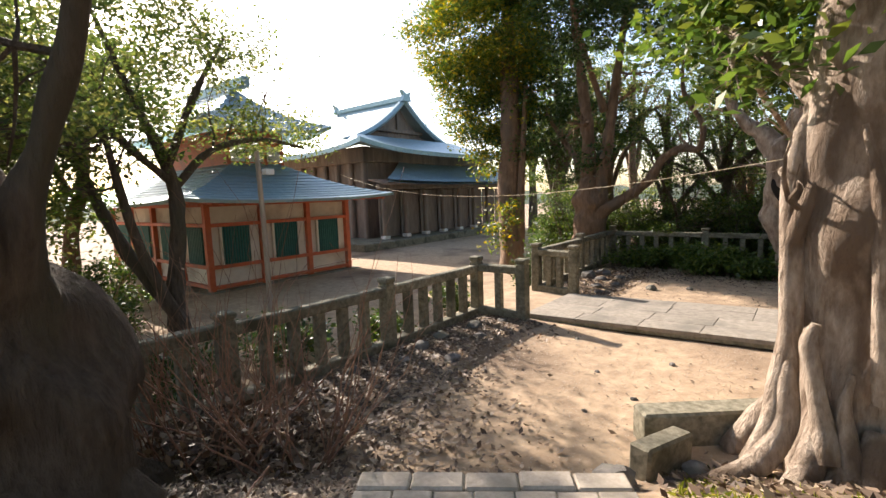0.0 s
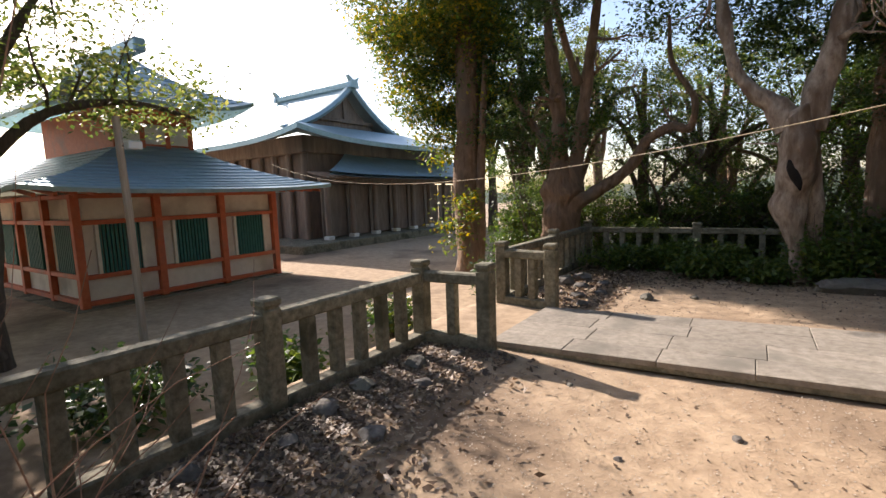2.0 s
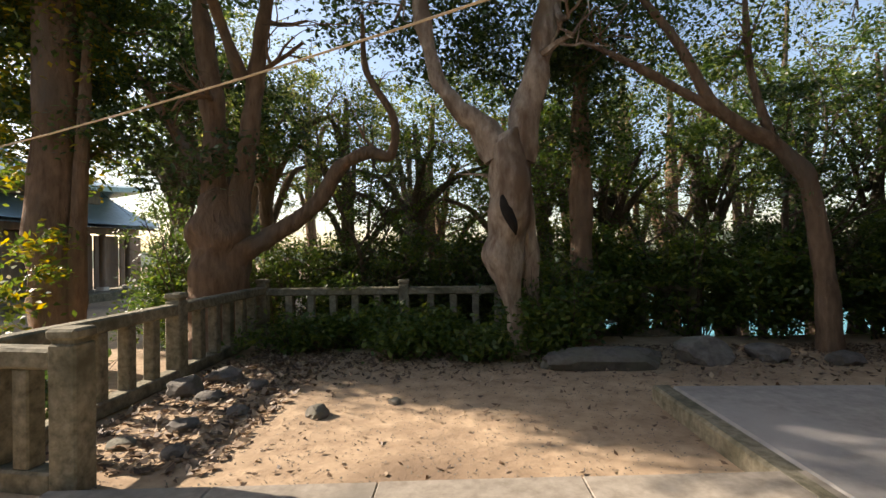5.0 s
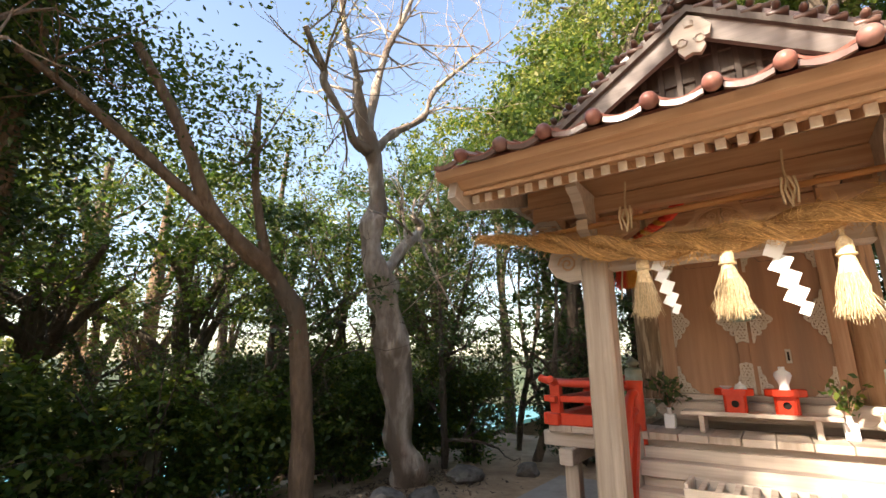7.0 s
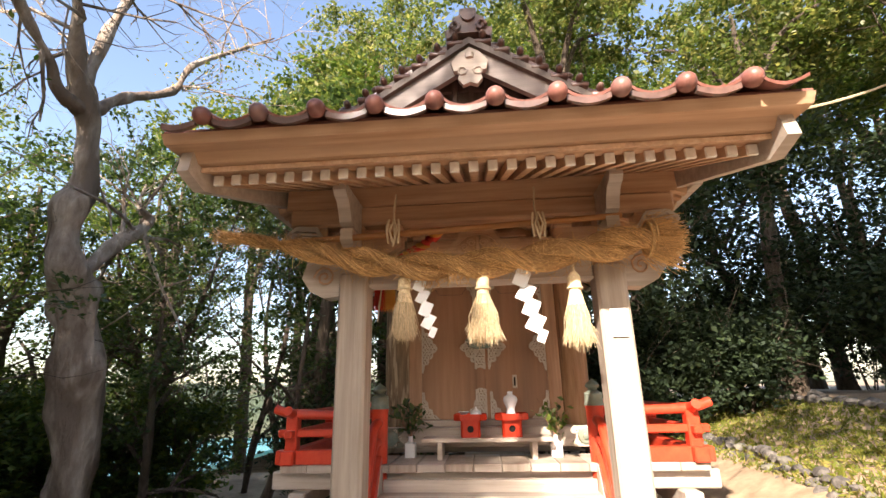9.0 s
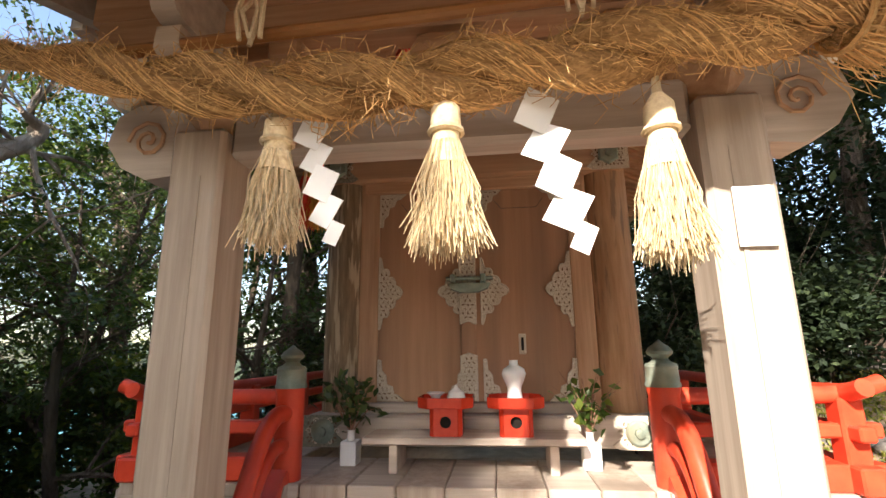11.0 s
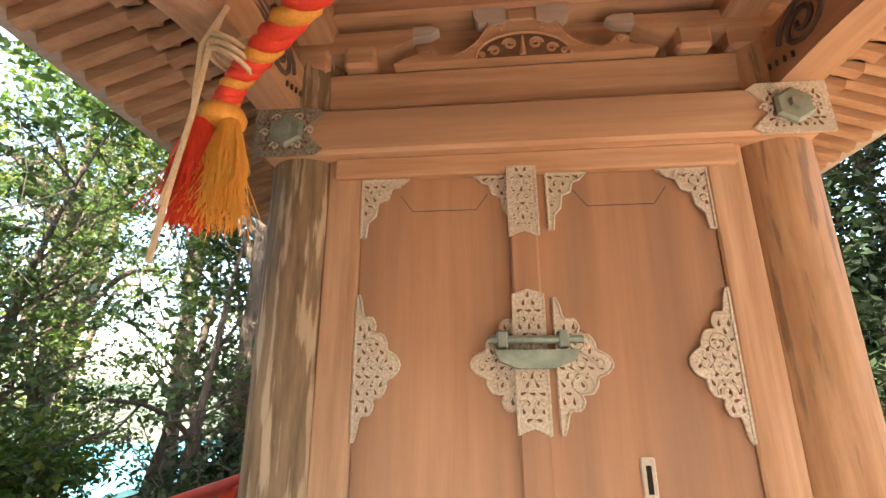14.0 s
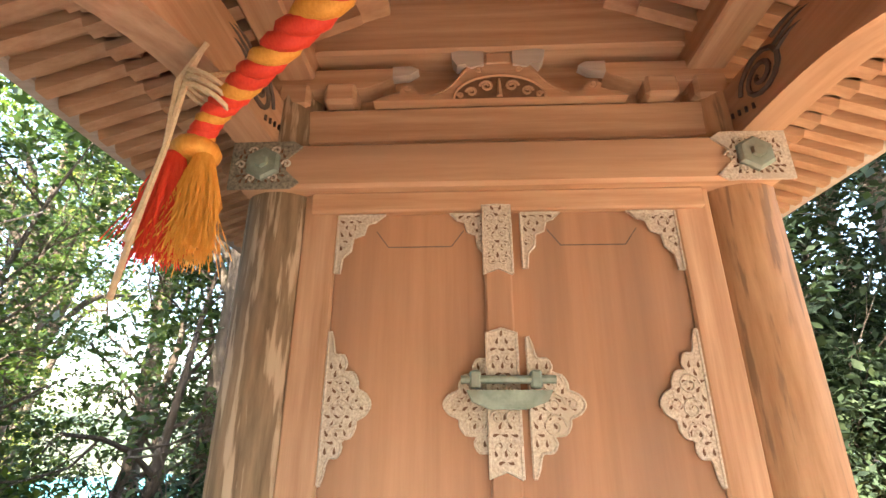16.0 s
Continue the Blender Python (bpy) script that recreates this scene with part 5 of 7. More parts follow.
    part("ridge", Shape().box(ux0 + 0.4, ux1 - 0.3, 6.7, 7.0, 5.75, 6.1, 0.03), M_COPPER, t)


def great_hall():
    gz = -0.36
    t = thing("building", (-25.0, 18.5, gz), "great old dark timber shrine hall with sweeping copper roofs", "building")
    part("foundation", Shape().box(-31, -17.4, 12.6, 27, gz - 0.3, gz + 0.34, 0.04), M_STONE, t, "low grey stone plinth")
    part("wall", Shape().box(-29.4, -19.6, 15.0, 25, gz + 0.3, 4.62), M_HALLWOOD, t)
    for k in range(8):
        y = 15.0 + 1.55 * k
        part("column", Shape().tube([(-18.5, y, gz + 0.3), (-18.5, y, 2.75)], [0.13, 0.13], 12), M_HALLWOOD, t)
        part("column_base", Shape().box(-18.68, -18.32, y - 0.18, y + 0.18, gz + 0.3, gz + 0.5, 0.03), M_BLEACH, t)
    part("beam", Shape().box(-18.62, -18.38, 14.6, 26.5, 2.45, 2.72, 0.02), M_HALLWOOD, t)
    for k in range(8):
        y = 15.7 + 1.55 * k
        part("panel", Shape().box(-18.9, -18.84, y - 0.72, y + 0.72, gz + 0.4, 2.4, 0.01), M_HALLWOOD, t)
    for k in range(48):
        y = 14.3 + 0.26 * k
        part("rafter", Shape().beam((-18.8, y, 2.95), (-17.5, y, 2.68), 0.08, 0.09), M_HALLWOOD, t)
    n = 12
    s = Shape()
    for dz in (0, -0.14):
        rows = [[s.bm.verts.new((-17.3 - 3.2 * k / n, 14.1 + 12.6 * i / n + 4.6 * (k / n) * (1 - i / n), 2.78 + 1.75 * (0.6 * k / n + 0.4 * (k / n) ** 2) + dz + 0.15 * abs(2 * i / n - 1) ** 3)) for i in range(n + 1)] for k in range(n + 1)]
        for a, b in zip(rows, rows[1:]):
            for i in range(n):
                s.bm.faces.new((a[i], a[i + 1], b[i + 1], b[i]))
    part("porch_roof", s, M_COPPER, t, smooth=40)
    for k in range(10):
        x = -19.7 - k * 1.05
        part("column", Shape().tube([(x, 14.9, gz + 0.3), (x, 14.9, 4.3)], [0.15, 0.15], 12), M_HALLWOOD, t)
    part("bracket_band", Shape().box(-29.6, -19.4, 14.6, 25.4, 3.85, 4.63, 0.05), M_HALLWOOD, t)
    for s, lines in hip_roof(-31.0, -18.0, 13.2, 26.8, 4.4, 5.5, -27.4, -21.2, 15.8, 24.2, 0.45, 0.22, 14, 0.0):
        slope = part("roof_slope", s, M_COPPER, t, smooth=40)
        for q in lines:
            part("seam", q, M_COPPER, slope)
    # upper gabled roof with its ridge along x
    for side in (1, -1):
        s = Shape()
        for dz in (0.0, -0.16):
            rows = []
            for k in range(n + 1):
                v = k / n
                y = 20.0 - side * 4.7 * (1 - v)
                z = 5.25 + 2.65 * (0.45 * v + 0.55 * v ** 2.2) + dz
                rows.append([s.bm.verts.new((-27.5 + 5.9 * i / 6, y, z)) for i in range(7)])
            for a, b in zip(rows, rows[1:]):
                for i in range(6):
                    s.bm.faces.new((a[i], a[i + 1], b[i + 1], b[i]))
        part("gable_roof", s, M_COPPER, t, smooth=40)
        b = Shape()
        pts = []
        for k in range(n + 1):
            v = k / n
            pts.append((-21.55, 20.0 - side * 4.72 * (1 - v), 5.16 + 2.68 * (0.45 * v + 0.55 * v ** 2.2)))
        b.tube(pts, [0.19] * len(pts), 6)
        part("barge_board", b, M_COPPER, t)
    part("gable_wall", Shape().prism([(15.9, 5.2), (24.1, 5.2), (22.1, 5.85), (20.9, 6.7), (20.0, 7.7), (19.1, 6.7), (17.9, 5.85)], -22.3, -22.15, "yz"), M_HALLWOOD, t)
    part("gable_tie", Shape().box(-22.14, -22.0, 17.8, 22.2, 5.95, 6.15, 0.02), M_HALLWOOD, t)
    part("king_post", Shape().box(-22.14, -22.0, 19.85, 20.15, 6.1, 7.4, 0.02), M_HALLWOOD, t)
    part("ridge", Shape().box(-27.7, -21.3, 19.75, 20.25, 7.75, 8.10, 0.05), M_COPPER, t)
    for x, up in ((-21.35, 0.28), (-27.65, 0.28)):
        s = Shape().prism([(19.65, 7.75), (20.35, 7.75), (20.25, 8.10), (20.4, 8.10 + up), (20.0, 8.05 + up * 0.4), (19.6, 8.10 + up), (19.75, 8.10)], x - 0.12, x + 0.12, "yz")
        part("ridge_end", s, M_COPPER, t)


red_building()
great_hall()

# lamp pole beside the red building
t = thing("lamp_pole", (-10.75, 3.9, -0.36), "thin grey pole with a small camera box near its top", "pole")
part("pole", Shape().tube([(-10.75, 3.9, -0.4), (-10.72, 3.88, 1.5), (-10.68, 3.82, 3.1)], [0.06, 0.055, 0.05], 10), M_GREYZ, t)
part("camera_box", Shape().box(-10.62, -10.45, 3.86, 4.05, 2.62, 2.74, 0.01), M_CERAMIC, t, "small white box")
part("arm", Shape().beam((-10.7, 3.84, 2.68), (-10.5, 3.95, 2.68), 0.03, 0.03), M_HALLWOOD, t)

# overhead wire
def wire(name, p, q, sag, r, label):
    s = Shape()
    pts = [tuple(p[i] + (q[i] - p[i]) * k / 25 - (sag * 4 * (k / 25) * (1 - k / 25) if i == 2 else 0) for i in range(3)) for k in range(25)]
    s.tube(pts, [r] * 25, 5)
    return single(name, s, M_CORD, label, "wire")


wire("overhead_wire", (-17.0, 11.13, 3.07), (-1.28, 5.26, 2.47), 0.72, 0.0045, "pale cable sagging between the hall and the near tree")


wire("eave_cable", (0.5, 4.53, 3.02), (2.7, 0.5, 5.7), 0.25, 0.007, "grey cable running from the eave up into the trees")


def stone_lantern(x, y):
    g = height(x, y)
    t = thing("stone_lantern", (x, y, g), "mossy grey stone lantern standing among bushes", "lantern")
    part("base", Shape().lathe((x, y, g - 0.1), [(0.34, 0), (0.34, 0.15), (0.22, 0.22)], 6), M_STONE, t)
    part("shaft", Shape().lathe((x, y, g + 0.1), [(0.13, 0), (0.12, 0.5), (0.14, 1.0)], 12), M_STONE, t)
    part("platform", Shape().lathe((x, y, g + 1.08), [(0.14, 0), (0.30, 0.1), (0.30, 0.18)], 6), M_STONE, t)
    part("fire_box", Shape().lathe((x, y, g + 1.25), [(0.20, 0), (0.20, 0.26)], 6), M_STONE, t)
    part("cap", Shape().lathe((x, y, g + 1.5), [(0.42, 0), (0.40, 0.06), (0.2, 0.2), (0.1, 0.24)], 6), M_STONE, t)
    part("finial", Shape().lathe((x, y, g + 1.72), [(0.06, 0), (0.09, 0.06), (0.05, 0.14), (0.01, 0.18)], 10), M_STONE, t)


stone_lantern(-6.5, 14.0)
single("hollow", HOLLOW, M_HOLE, "long dark hollow in the pale trunk", "tree hollow")


# ---- distance: wooded hills and a strip of sea ----
M_FAR = material("far_wooded_hill", (0.035, 0.055, 0.03), (0.085, 0.105, 0.055), 0.35, 0.95, 0.0, c3=(0.11, 0.10, 0.06), big=0.05)
M_SEA = material("teal_sea", (0.03, 0.20, 0.22), (0.05, 0.27, 0.29), 0.4, 0.25, 0.1)


def hills():
    s = Shape()
    rows = []
    n = 180
    for ring, (r, base) in enumerate(((70, -6.0), (90, -1.5), (120, 2.0), (160, 1.0))):
        row = []
        for i in range(n):
            a = 2 * math.pi * i / n
            d = Vector((math.cos(a), math.sin(a), 0))
            h = base + (0 if ring == 0 else 3.5 * noise.noise(d * 3.1 + Vector((ring * 0.3, 0, 0))) + 1.6 * noise.noise(d * 14) + 0.8 * noise.noise(d * 40))
            h += 0 if ring == 0 else 2.0 * max(0.0, 0.75 * d.y + 0.66 * d.x)
            row.append(s.bm.verts.new((d.x * r, 6 + d.y * r, h)))
        rows.append(row)
    for a, b in zip(rows, rows[1:]):
        for i in range(n):
            s.bm.faces.new((a[i], a[(i + 1) % n], b[(i + 1) % n], b[i]))
    single("backdrop", s, M_FAR, "distant wooded hills", "hills", "", "structure", 60)
    single("water", Shape().box(-16, 66, 30, 64, -4.6, -4.2), M_SEA, "strip of teal sea beyond the trees", "water", "", "structure")


hills()


# ---- the small shrine ----
YC = 6.09
shrine = thing("shrine", (2.7, YC, 0.36), "small cedar shrine with red-brown tiled gable roof and vermilion veranda rails", "shrine")


def sp(name, s, mat, label="", smooth=35, parent=None):
    return part(name, s, mat, parent or shrine, label, smooth)


for k in (1, -1):
    y = YC + k * 0.83
    sp("post_base", Shape().box(1.27, 1.59, y - 0.16, y + 0.16, 0.3, 0.46, 0.02), M_STONE)
    s = Shape().box(1.335, 1.525, y - 0.095, y + 0.095, 0.46, 2.52, 0.016)
    s.box(1.331, 1.336, y - 0.006 - 0.02 * k, y + 0.006 - 0.02 * k, 0.9, 2.35)
    sp("porch_post", s, M_GREYZ, "square weathered cedar post with a drying crack")
    # carved nose of the tie beam
    out = [(y, 2.38), (y + k * 0.2, 2.36), (y + k * 0.3, 2.41), (y + k * 0.36, 2.5), (y + k * 0.33, 2.6), (y + k * 0.25, 2.64), (y, 2.62)]
    sp("beam_nose", Shape().prism(out[::k], 1.37, 1.49), M_GREYY, "carved scroll nose of the tie beam")
    s = Shape()
    pts = [(1.362, y + k * (0.2 + 0.075 * (1 - i / 18) * math.cos(i * 0.7)), 2.5 + 0.075 * (1 - i / 18) * math.sin(i * 0.7)) for i in range(17)]
    s.tube(pts, [0.007] * len(pts), 5)
    sp("scroll", s, M_WY)
    # bracket set over the post
    sp("bearing_block", Shape().lathe((1.43, y, 2.52), [(0.085, 0), (0.13, 0.06), (0.13, 0.13)], 4), M_WY)
    sp("bracket_arm", Shape().prism([(y - 0.32, 2.78), (y - 0.32, 2.71), (y - 0.22, 2.65), (y + 0.22, 2.65), (y + 0.32, 2.71), (y + 0.32, 2.78)], 1.38, 1.48), M_WY)
    sp("bracket_arm", Shape().prism([(1.15, 2.765), (1.145, 2.69), (1.17, 2.675), (1.22, 2.655), (1.6, 2.65), (1.6, 2.765)], y - 0.04, y + 0.04, "xz"), M_GREYY)
    sp("bracket_nose", Shape().prism([(0.97, 3.0), (0.965, 2.955), (1.0, 2.925), (1.04, 2.915), (1.09, 2.86), (1.12, 2.80), (1.16, 2.785), (1.4, 2.785), (1.4, 3.0)], y - 0.04, y + 0.04, "xz"), M_GREYY, "bleached end of a carved bracket")
    for d in (-0.26, 0.0, 0.26):
        sp("bearing_block", Shape().box(1.365, 1.495, y + d - 0.06, y + d + 0.06, 2.78, 2.86, 0.012), M_WY)
    # curved tie back to the body
    s = Shape()
    path = smooth_path([(1.45, y, 2.74, 0), (1.8, y, 2.90, 0), (2.2, y + k * 0.005, 3.03, 0), (2.7, y + k * 0.01, 3.06, 0)], 5)
    s.sweep(path, 0.13, 0.19)
    sp("curved_tie", s, M_WX)
    s = Shape()
    fy = y - k * 0.062
    for lag, wide in ((0.0, 0.0075), (0.45, 0.005), (0.9, 0.005)):
        s.tube([(2.44 + 0.105 * (1 - i / 30) * math.cos(i * 0.5 + lag), fy, 3.06 + 0.078 * (1 - i / 30) * math.sin(i * 0.5 + lag)) for i in range(26)], [wide] * 26, 5)
    for dz, l in ((0.0, 0.42), (0.03, 0.34), (-0.025, 0.30)):
        s.tube([(2.36 - l * q, fy + k * 0.02 * q, 3.10 + dz * (1 - q) - 0.10 * q + 0.035 * math.sin(q * 5)) for q in np.linspace(0, 1, 10)], [0.007 * (1 - 0.7 * q) for q in np.linspace(0, 1, 10)], 5)
    for q in range(4):
        s.tube([(2.50 + 0.035 * q, fy, 2.985 + 0.012 * q + 0.018 * math.sin(t)) for t in np.linspace(0, 3.14, 7)], [0.005] * 7, 5)
    sp("scroll", s, M_DARKWOOD)
    # openwork between purlin end and bracket
    fr = [(y + k * 0.22, 2.75), (y + k * 0.28, 2.70), (y + k * 0.42, 2.72), (y + k * 0.47, 2.80), (y + k * 0.40, 2.85), (y + k * 0.27, 2.84)]
    for a, b in zip(fr, fr[1:] + fr[:1]):
        sp("openwork_rail", Shape().beam((1.36, *a), (1.36, *b), 0.05, 0.024, 0.0), M_GREYY)
    for i in range(4):
        sp("openwork_bar", Shape().beam((1.36, y + k * 0.25, 2.735 + 0.028 * i), (1.36, y + k * 0.44, 2.755 + 0.028 * i), 0.035, 0.012, 0.0), M_GREYY)
    sp("purlin_end", Shape().prism([(YC + k * 1.12, 2.62), (YC + k * 1.22, 2.66), (YC + k * 1.19, 2.76), (YC + k * 1.27, 2.86), (YC + k * 1.27, 2.98), (YC + k * 1.10, 2.98)][::k], 1.37, 1.49), M_BLEACH)

s = Shape().box(1.37, 1.49, YC - 0.74, YC + 0.74, 2.42, 2.60, 0.02)
for v in s.bm.verts:
    v.co.z += 0.03 * (1 - ((v.co.y - YC) / 0.74) ** 2)
sp("tie_beam", s, M_GREYY)
sp("purlin", Shape().box(1.36, 1.50, YC - 1.3, YC + 1.3, 2.86, 2.995, 0.015), M_WY)
sp("purlin", Shape().box(1.375, 1.49, YC - 1.34, YC + 1.34, 2.995, 3.15, 0.008), M_WY)


def frog_leg(x, z, half, h, mat):
    """The carved strut like spread legs: flowing feet with volutes, a pierced carving under its arch."""
    right = [(0.0, 0.86), (0.17, 0.86), (0.25, 0.80), (0.31, 0.62), (0.37, 0.42), (0.45, 0.27), (0.54, 0.17), (0.62, 0.14), (0.66, 0.22), (0.70, 0.36), (0.76, 0.38), (0.80, 0.30), (0.79, 0.20), (0.84, 0.15), (0.92, 0.13), (1.0, 0.02)]
    curve = [(p[0], p[1]) for p in smooth_path([(a, b, 0, 0) for a, b in right], 3)]
    top = [(-a, b) for a, b in curve[::-1]] + curve[1:]
    s = Shape()
    s.prism([(YC + half * a, z + h * b) for a, b in top][::-1] , x - 0.03, x + 0.03)
    f = x - 0.032
    arch = [(f, YC + half * 0.36 * math.cos(t), z + 0.03 * h + 0.52 * h * math.sin(t)) for t in np.linspace(0, math.pi, 19)]
    s.tube(arch, [0.006] * 19, 5)
    for k in (1, -1):
        for cy, cz, r, turns in ((0.10, 0.30, 0.13, 1.5), (0.22, 0.17, 0.11, 1.4), (0.31, 0.09, 0.06, 1.2), (0.73, 0.27, 0.07, 1.2), (0.16, 0.68, 0.06, 1.2)):
            n = int(turns * 10)
            s.tube([(f, YC + k * (half * cy + r * h * (1 - 0.75 * q / n) * math.cos(q * 0.63)), z + cz * h + r * h * (1 - 0.75 * q / n) * math.sin(q * 0.63)) for q in range(n + 1)], [0.0055] * (n + 1), 5)
        s.tube([(f, YC + k * half * a, z + h * (b - 0.07)) for a, b in right[2:7]], [0.003] * 5, 5)
    s.tube([(f, YC, z + 0.05 * h), (f, YC, z + 0.46 * h)], [0.012, 0.005], 6)
    return s


def arch_recess(x, z, half, h):
    """Plate behind the pierced carving, its shadow given by a darker colour."""
    return Shape().prism([(YC + half * 0.35 * math.cos(t), z + 0.03 * h + 0.5 * h * math.sin(t)) for t in np.linspace(0, math.pi, 19)][::-1], x - 0.0315, x - 0.0285)


strut = sp("frog_leg_strut", frog_leg(1.40, 2.63, 0.40, 0.23, M_WY), M_WY)
sp("recess", arch_recess(1.40, 2.63, 0.40, 0.23), M_PILLAR, "", 35, strut)

# rafters of the porch, with bleached ends
for k in range(29):
    y = YC - 1.33 + 2.66 * k / 28
    x0, z0, x1, z1 = 0.52, 2.835, 2.62, 3.655
    r = sp("rafter", Shape().beam((x0, y, z0), (x1, y, z1), 0.046, 0.052, 0.0), M_WX)
    sp("rafter_end", Shape().box(x0 - 0.012, x0 + 0.006, y - 0.024, y + 0.024, z0 - 0.03, z0 + 0.024, 0.002), M_BLEACH, parent=r)
sp("sheathing", Shape().prism([(0.42, 2.835), (2.62, 3.694), (2.62, 3.722), (0.42, 2.863)], YC - 1.42, YC + 1.42, "xz"), M_WX)


def eave_curve(y):
    return 0.004 * abs((y - YC) / 1.49) ** 2.6


def curved_board(x0, x1, z0, z1, half, lean=0.0):
    s = Shape()
    n = 16
    rows = []
    for i in range(n + 1):
        y = YC - half + 2 * half * i / n
        c = eave_curve(y)
        rows.append([s.bm.verts.new(p) for p in ((x0 + lean, y, z0 + c), (x1 + lean, y, z0 + c), (x1, y, z1 + c), (x0, y, z1 + c))])
    for a, b in zip(rows, rows[1:]):
        for j in range(4):
            s.bm.faces.new((a[j], a[(j + 1) % 4], b[(j + 1) % 4], b[j]))
    s.bm.faces.new(rows[0])
    s.bm.faces.new(rows[-1][::-1])
    return s


sp("eave_board", curved_board(0.34, 0.50, 2.865, 2.918, 1.42, 0.05), M_WY)
sp("eave_board", curved_board(0.235, 0.42, 2.908, 2.95, 1.47, 0.03), M_WY)
for k in (1, -1):
    s = Shape().prism([(0.32, 2.80), (0.47, 2.755), (1.5, 3.07), (1.5, 3.27), (0.36, 2.97)], YC + k * 1.40 - 0.03, YC + k * 1.40 + 0.03, "xz")
    sp("verge_board", s, M_GREYY, "bleached board closing the end of the eave")


# ---- roof tiles ----
def tile_mesh(w, l):
    """One pantile: a trough and a roll, 12 mm thick, its top edge under the next."""
    s = Shape()
    prof = []
    for i in range(9):
        u = i / 8
        z = -0.032 * math.sin(math.pi * min(1, u / 0.72)) if u < 0.72 else 0.036 * math.sin(math.pi * (u - 0.72) / 0.28)
        prof.append((u * w, z))
    rows = []
    for x, dz in ((0.0, 0.018), (l, 0.0)):
        for t in (0.0, -0.014):
            rows.append([s.bm.verts.new((x, y, z + dz + t)) for y, z in prof])
    for a, b, flip in ((rows[0], rows[2], 0), (rows[1], rows[3], 1), (rows[0], rows[1], 1), (rows[2], rows[3], 0)):
        for i in range(8):
            f = (a[i], a[i + 1], b[i + 1], b[i])
            s.bm.faces.new(f[::-1] if flip else f)
    return s.mesh("tile", M_TILE, 50)


TW, TL = 0.2675, 0.235
TILE = tile_mesh(TW, TL)
deck = sp("porch_roof", Shape().prism([(0.25, 2.945), (2.4, 3.69), (2.4, 3.74), (0.25, 2.975)], YC - 1.47, YC + 1.47, "xz"), M_TILE)
slope = math.atan2(0.755, 2.15)
Y0 = 4.91 - TW * 0.86
for r in range(8):
    for c in range(-1, 10):
        y = Y0 + c * TW
        if y < YC - 1.50 or y > YC + 1.22:
            continue
        ob = new("tile", TILE)
        x = 0.17 + r * 0.205
        ob.matrix_basis = pose(x, y, 2.988 + (x - 0.2) * 0.351 + eave_curve(y) * max(0, 1 - r / 4), 0, -math.degrees(slope), 0)
        ob.parent, ob.matrix_parent_inverse = deck, Matrix.Identity(4)


def knob_profile(r):
    return [(0.001, 0), (r * 0.8, 0.002), (r, 0.016), (r, 0.03), (r * 0.92, 0.045), (r * 0.7, 0.06), (r * 0.4, 0.07), (0.001, 0.073)]


for c in range(-1, 11):
    y = 4.91 + c * TW
    if not (YC - 1.3 < y < YC + 1.3):
        continue
    s = Shape().lathe((0, 0, 0), knob_profile(0.043), 16)
    m = Matrix.Translation((0.19, y, 2.986 + eave_curve(y))) @ Matrix.Rotation(radians(-90), 4, "Y")
    for v in s.bm.verts:
        v.co = m @ v.co
    sp("eave_tile_knob", s, M_TILE, "domed end of an eave tile", 50, deck)
    s = Shape()
    n = 8
    rows = []
    for i in range(n + 1):
        u = i / n
        yy = y + 0.04 + (TW - 0.08) * u
        if yy > YC + 1.45:
            break
        z = 2.966 + eave_curve(yy) - 0.024 * math.sin(math.pi * u)
        rows.append([s.bm.verts.new(p) for p in ((0.175, yy, z - 0.015), (0.175, yy, z + 0.015), (0.195, yy, z + 0.015), (0.195, yy, z - 0.015))])
    if len(rows) > 1:
        for a, b in zip(rows, rows[1:]):
            for j in range(4):
                s.bm.faces.new((a[j], a[(j + 1) % 4], b[(j + 1) % 4], b[j]))
        sp("eave_tile_lip", s, M_TILE2, "", 50, deck)

# main gabled roof, ridge running back
GX, AZ, SL = 1.22, 4.16, 0.655
for k in (1, -1):
    ey = 1.56
    sp("main_roof", Shape().prism([(YC, AZ + 0.02), (YC + k * ey, AZ + 0.02 - ey * SL), (YC + k * ey, AZ + 0.11 - ey * SL), (YC, AZ + 0.12)][::k], GX + 0.02, 5.3), M_TILE2)
    # barge boards with a recessed line
    o = [(YC, AZ), (YC + k * 1.32, AZ - 1.32 * SL), (YC + k * 1.32, AZ - 1.32 * SL - 0.15), (YC, AZ - 0.19)][::k]
    sp("barge_board", Shape().prism(o, GX, GX + 0.05), M_BARGE, "pale grey barge board under the gable, darkened for shade")
    o = [(YC, AZ + 0.035), (YC + k * 1.36, AZ + 0.035 - 1.36 * SL), (YC + k * 1.36, AZ - 0.02 - 1.36 * SL), (YC, AZ - 0.02)][::k]
    sp("barge_cap", Shape().prism(o, GX - 0.04, GX + 0.05), M_DARKWOOD)
    for i in range(11):
        d = 0.10 + i * 0.128
        y, z = YC + k * d, AZ + 0.10 - d * SL
        s = Shape().lathe((0, 0, 0), knob_profile(0.026), 12)
        m = Matrix.Translation((GX - 0.02, y, z)) @ Matrix.Rotation(radians(-90), 4, "Y")
        for v in s.bm.verts:
            v.co = m @ v.co
        sp("verge_tile", s.box(GX - 0.045, GX + 0.3, y - 0.062, y + 0.062, z - 0.06, z - 0.02, 0.01), M_TILE2, "", 50)
    for i in range(20):
        x = GX + 0.1 + 0.205 * i
        s = Shape()
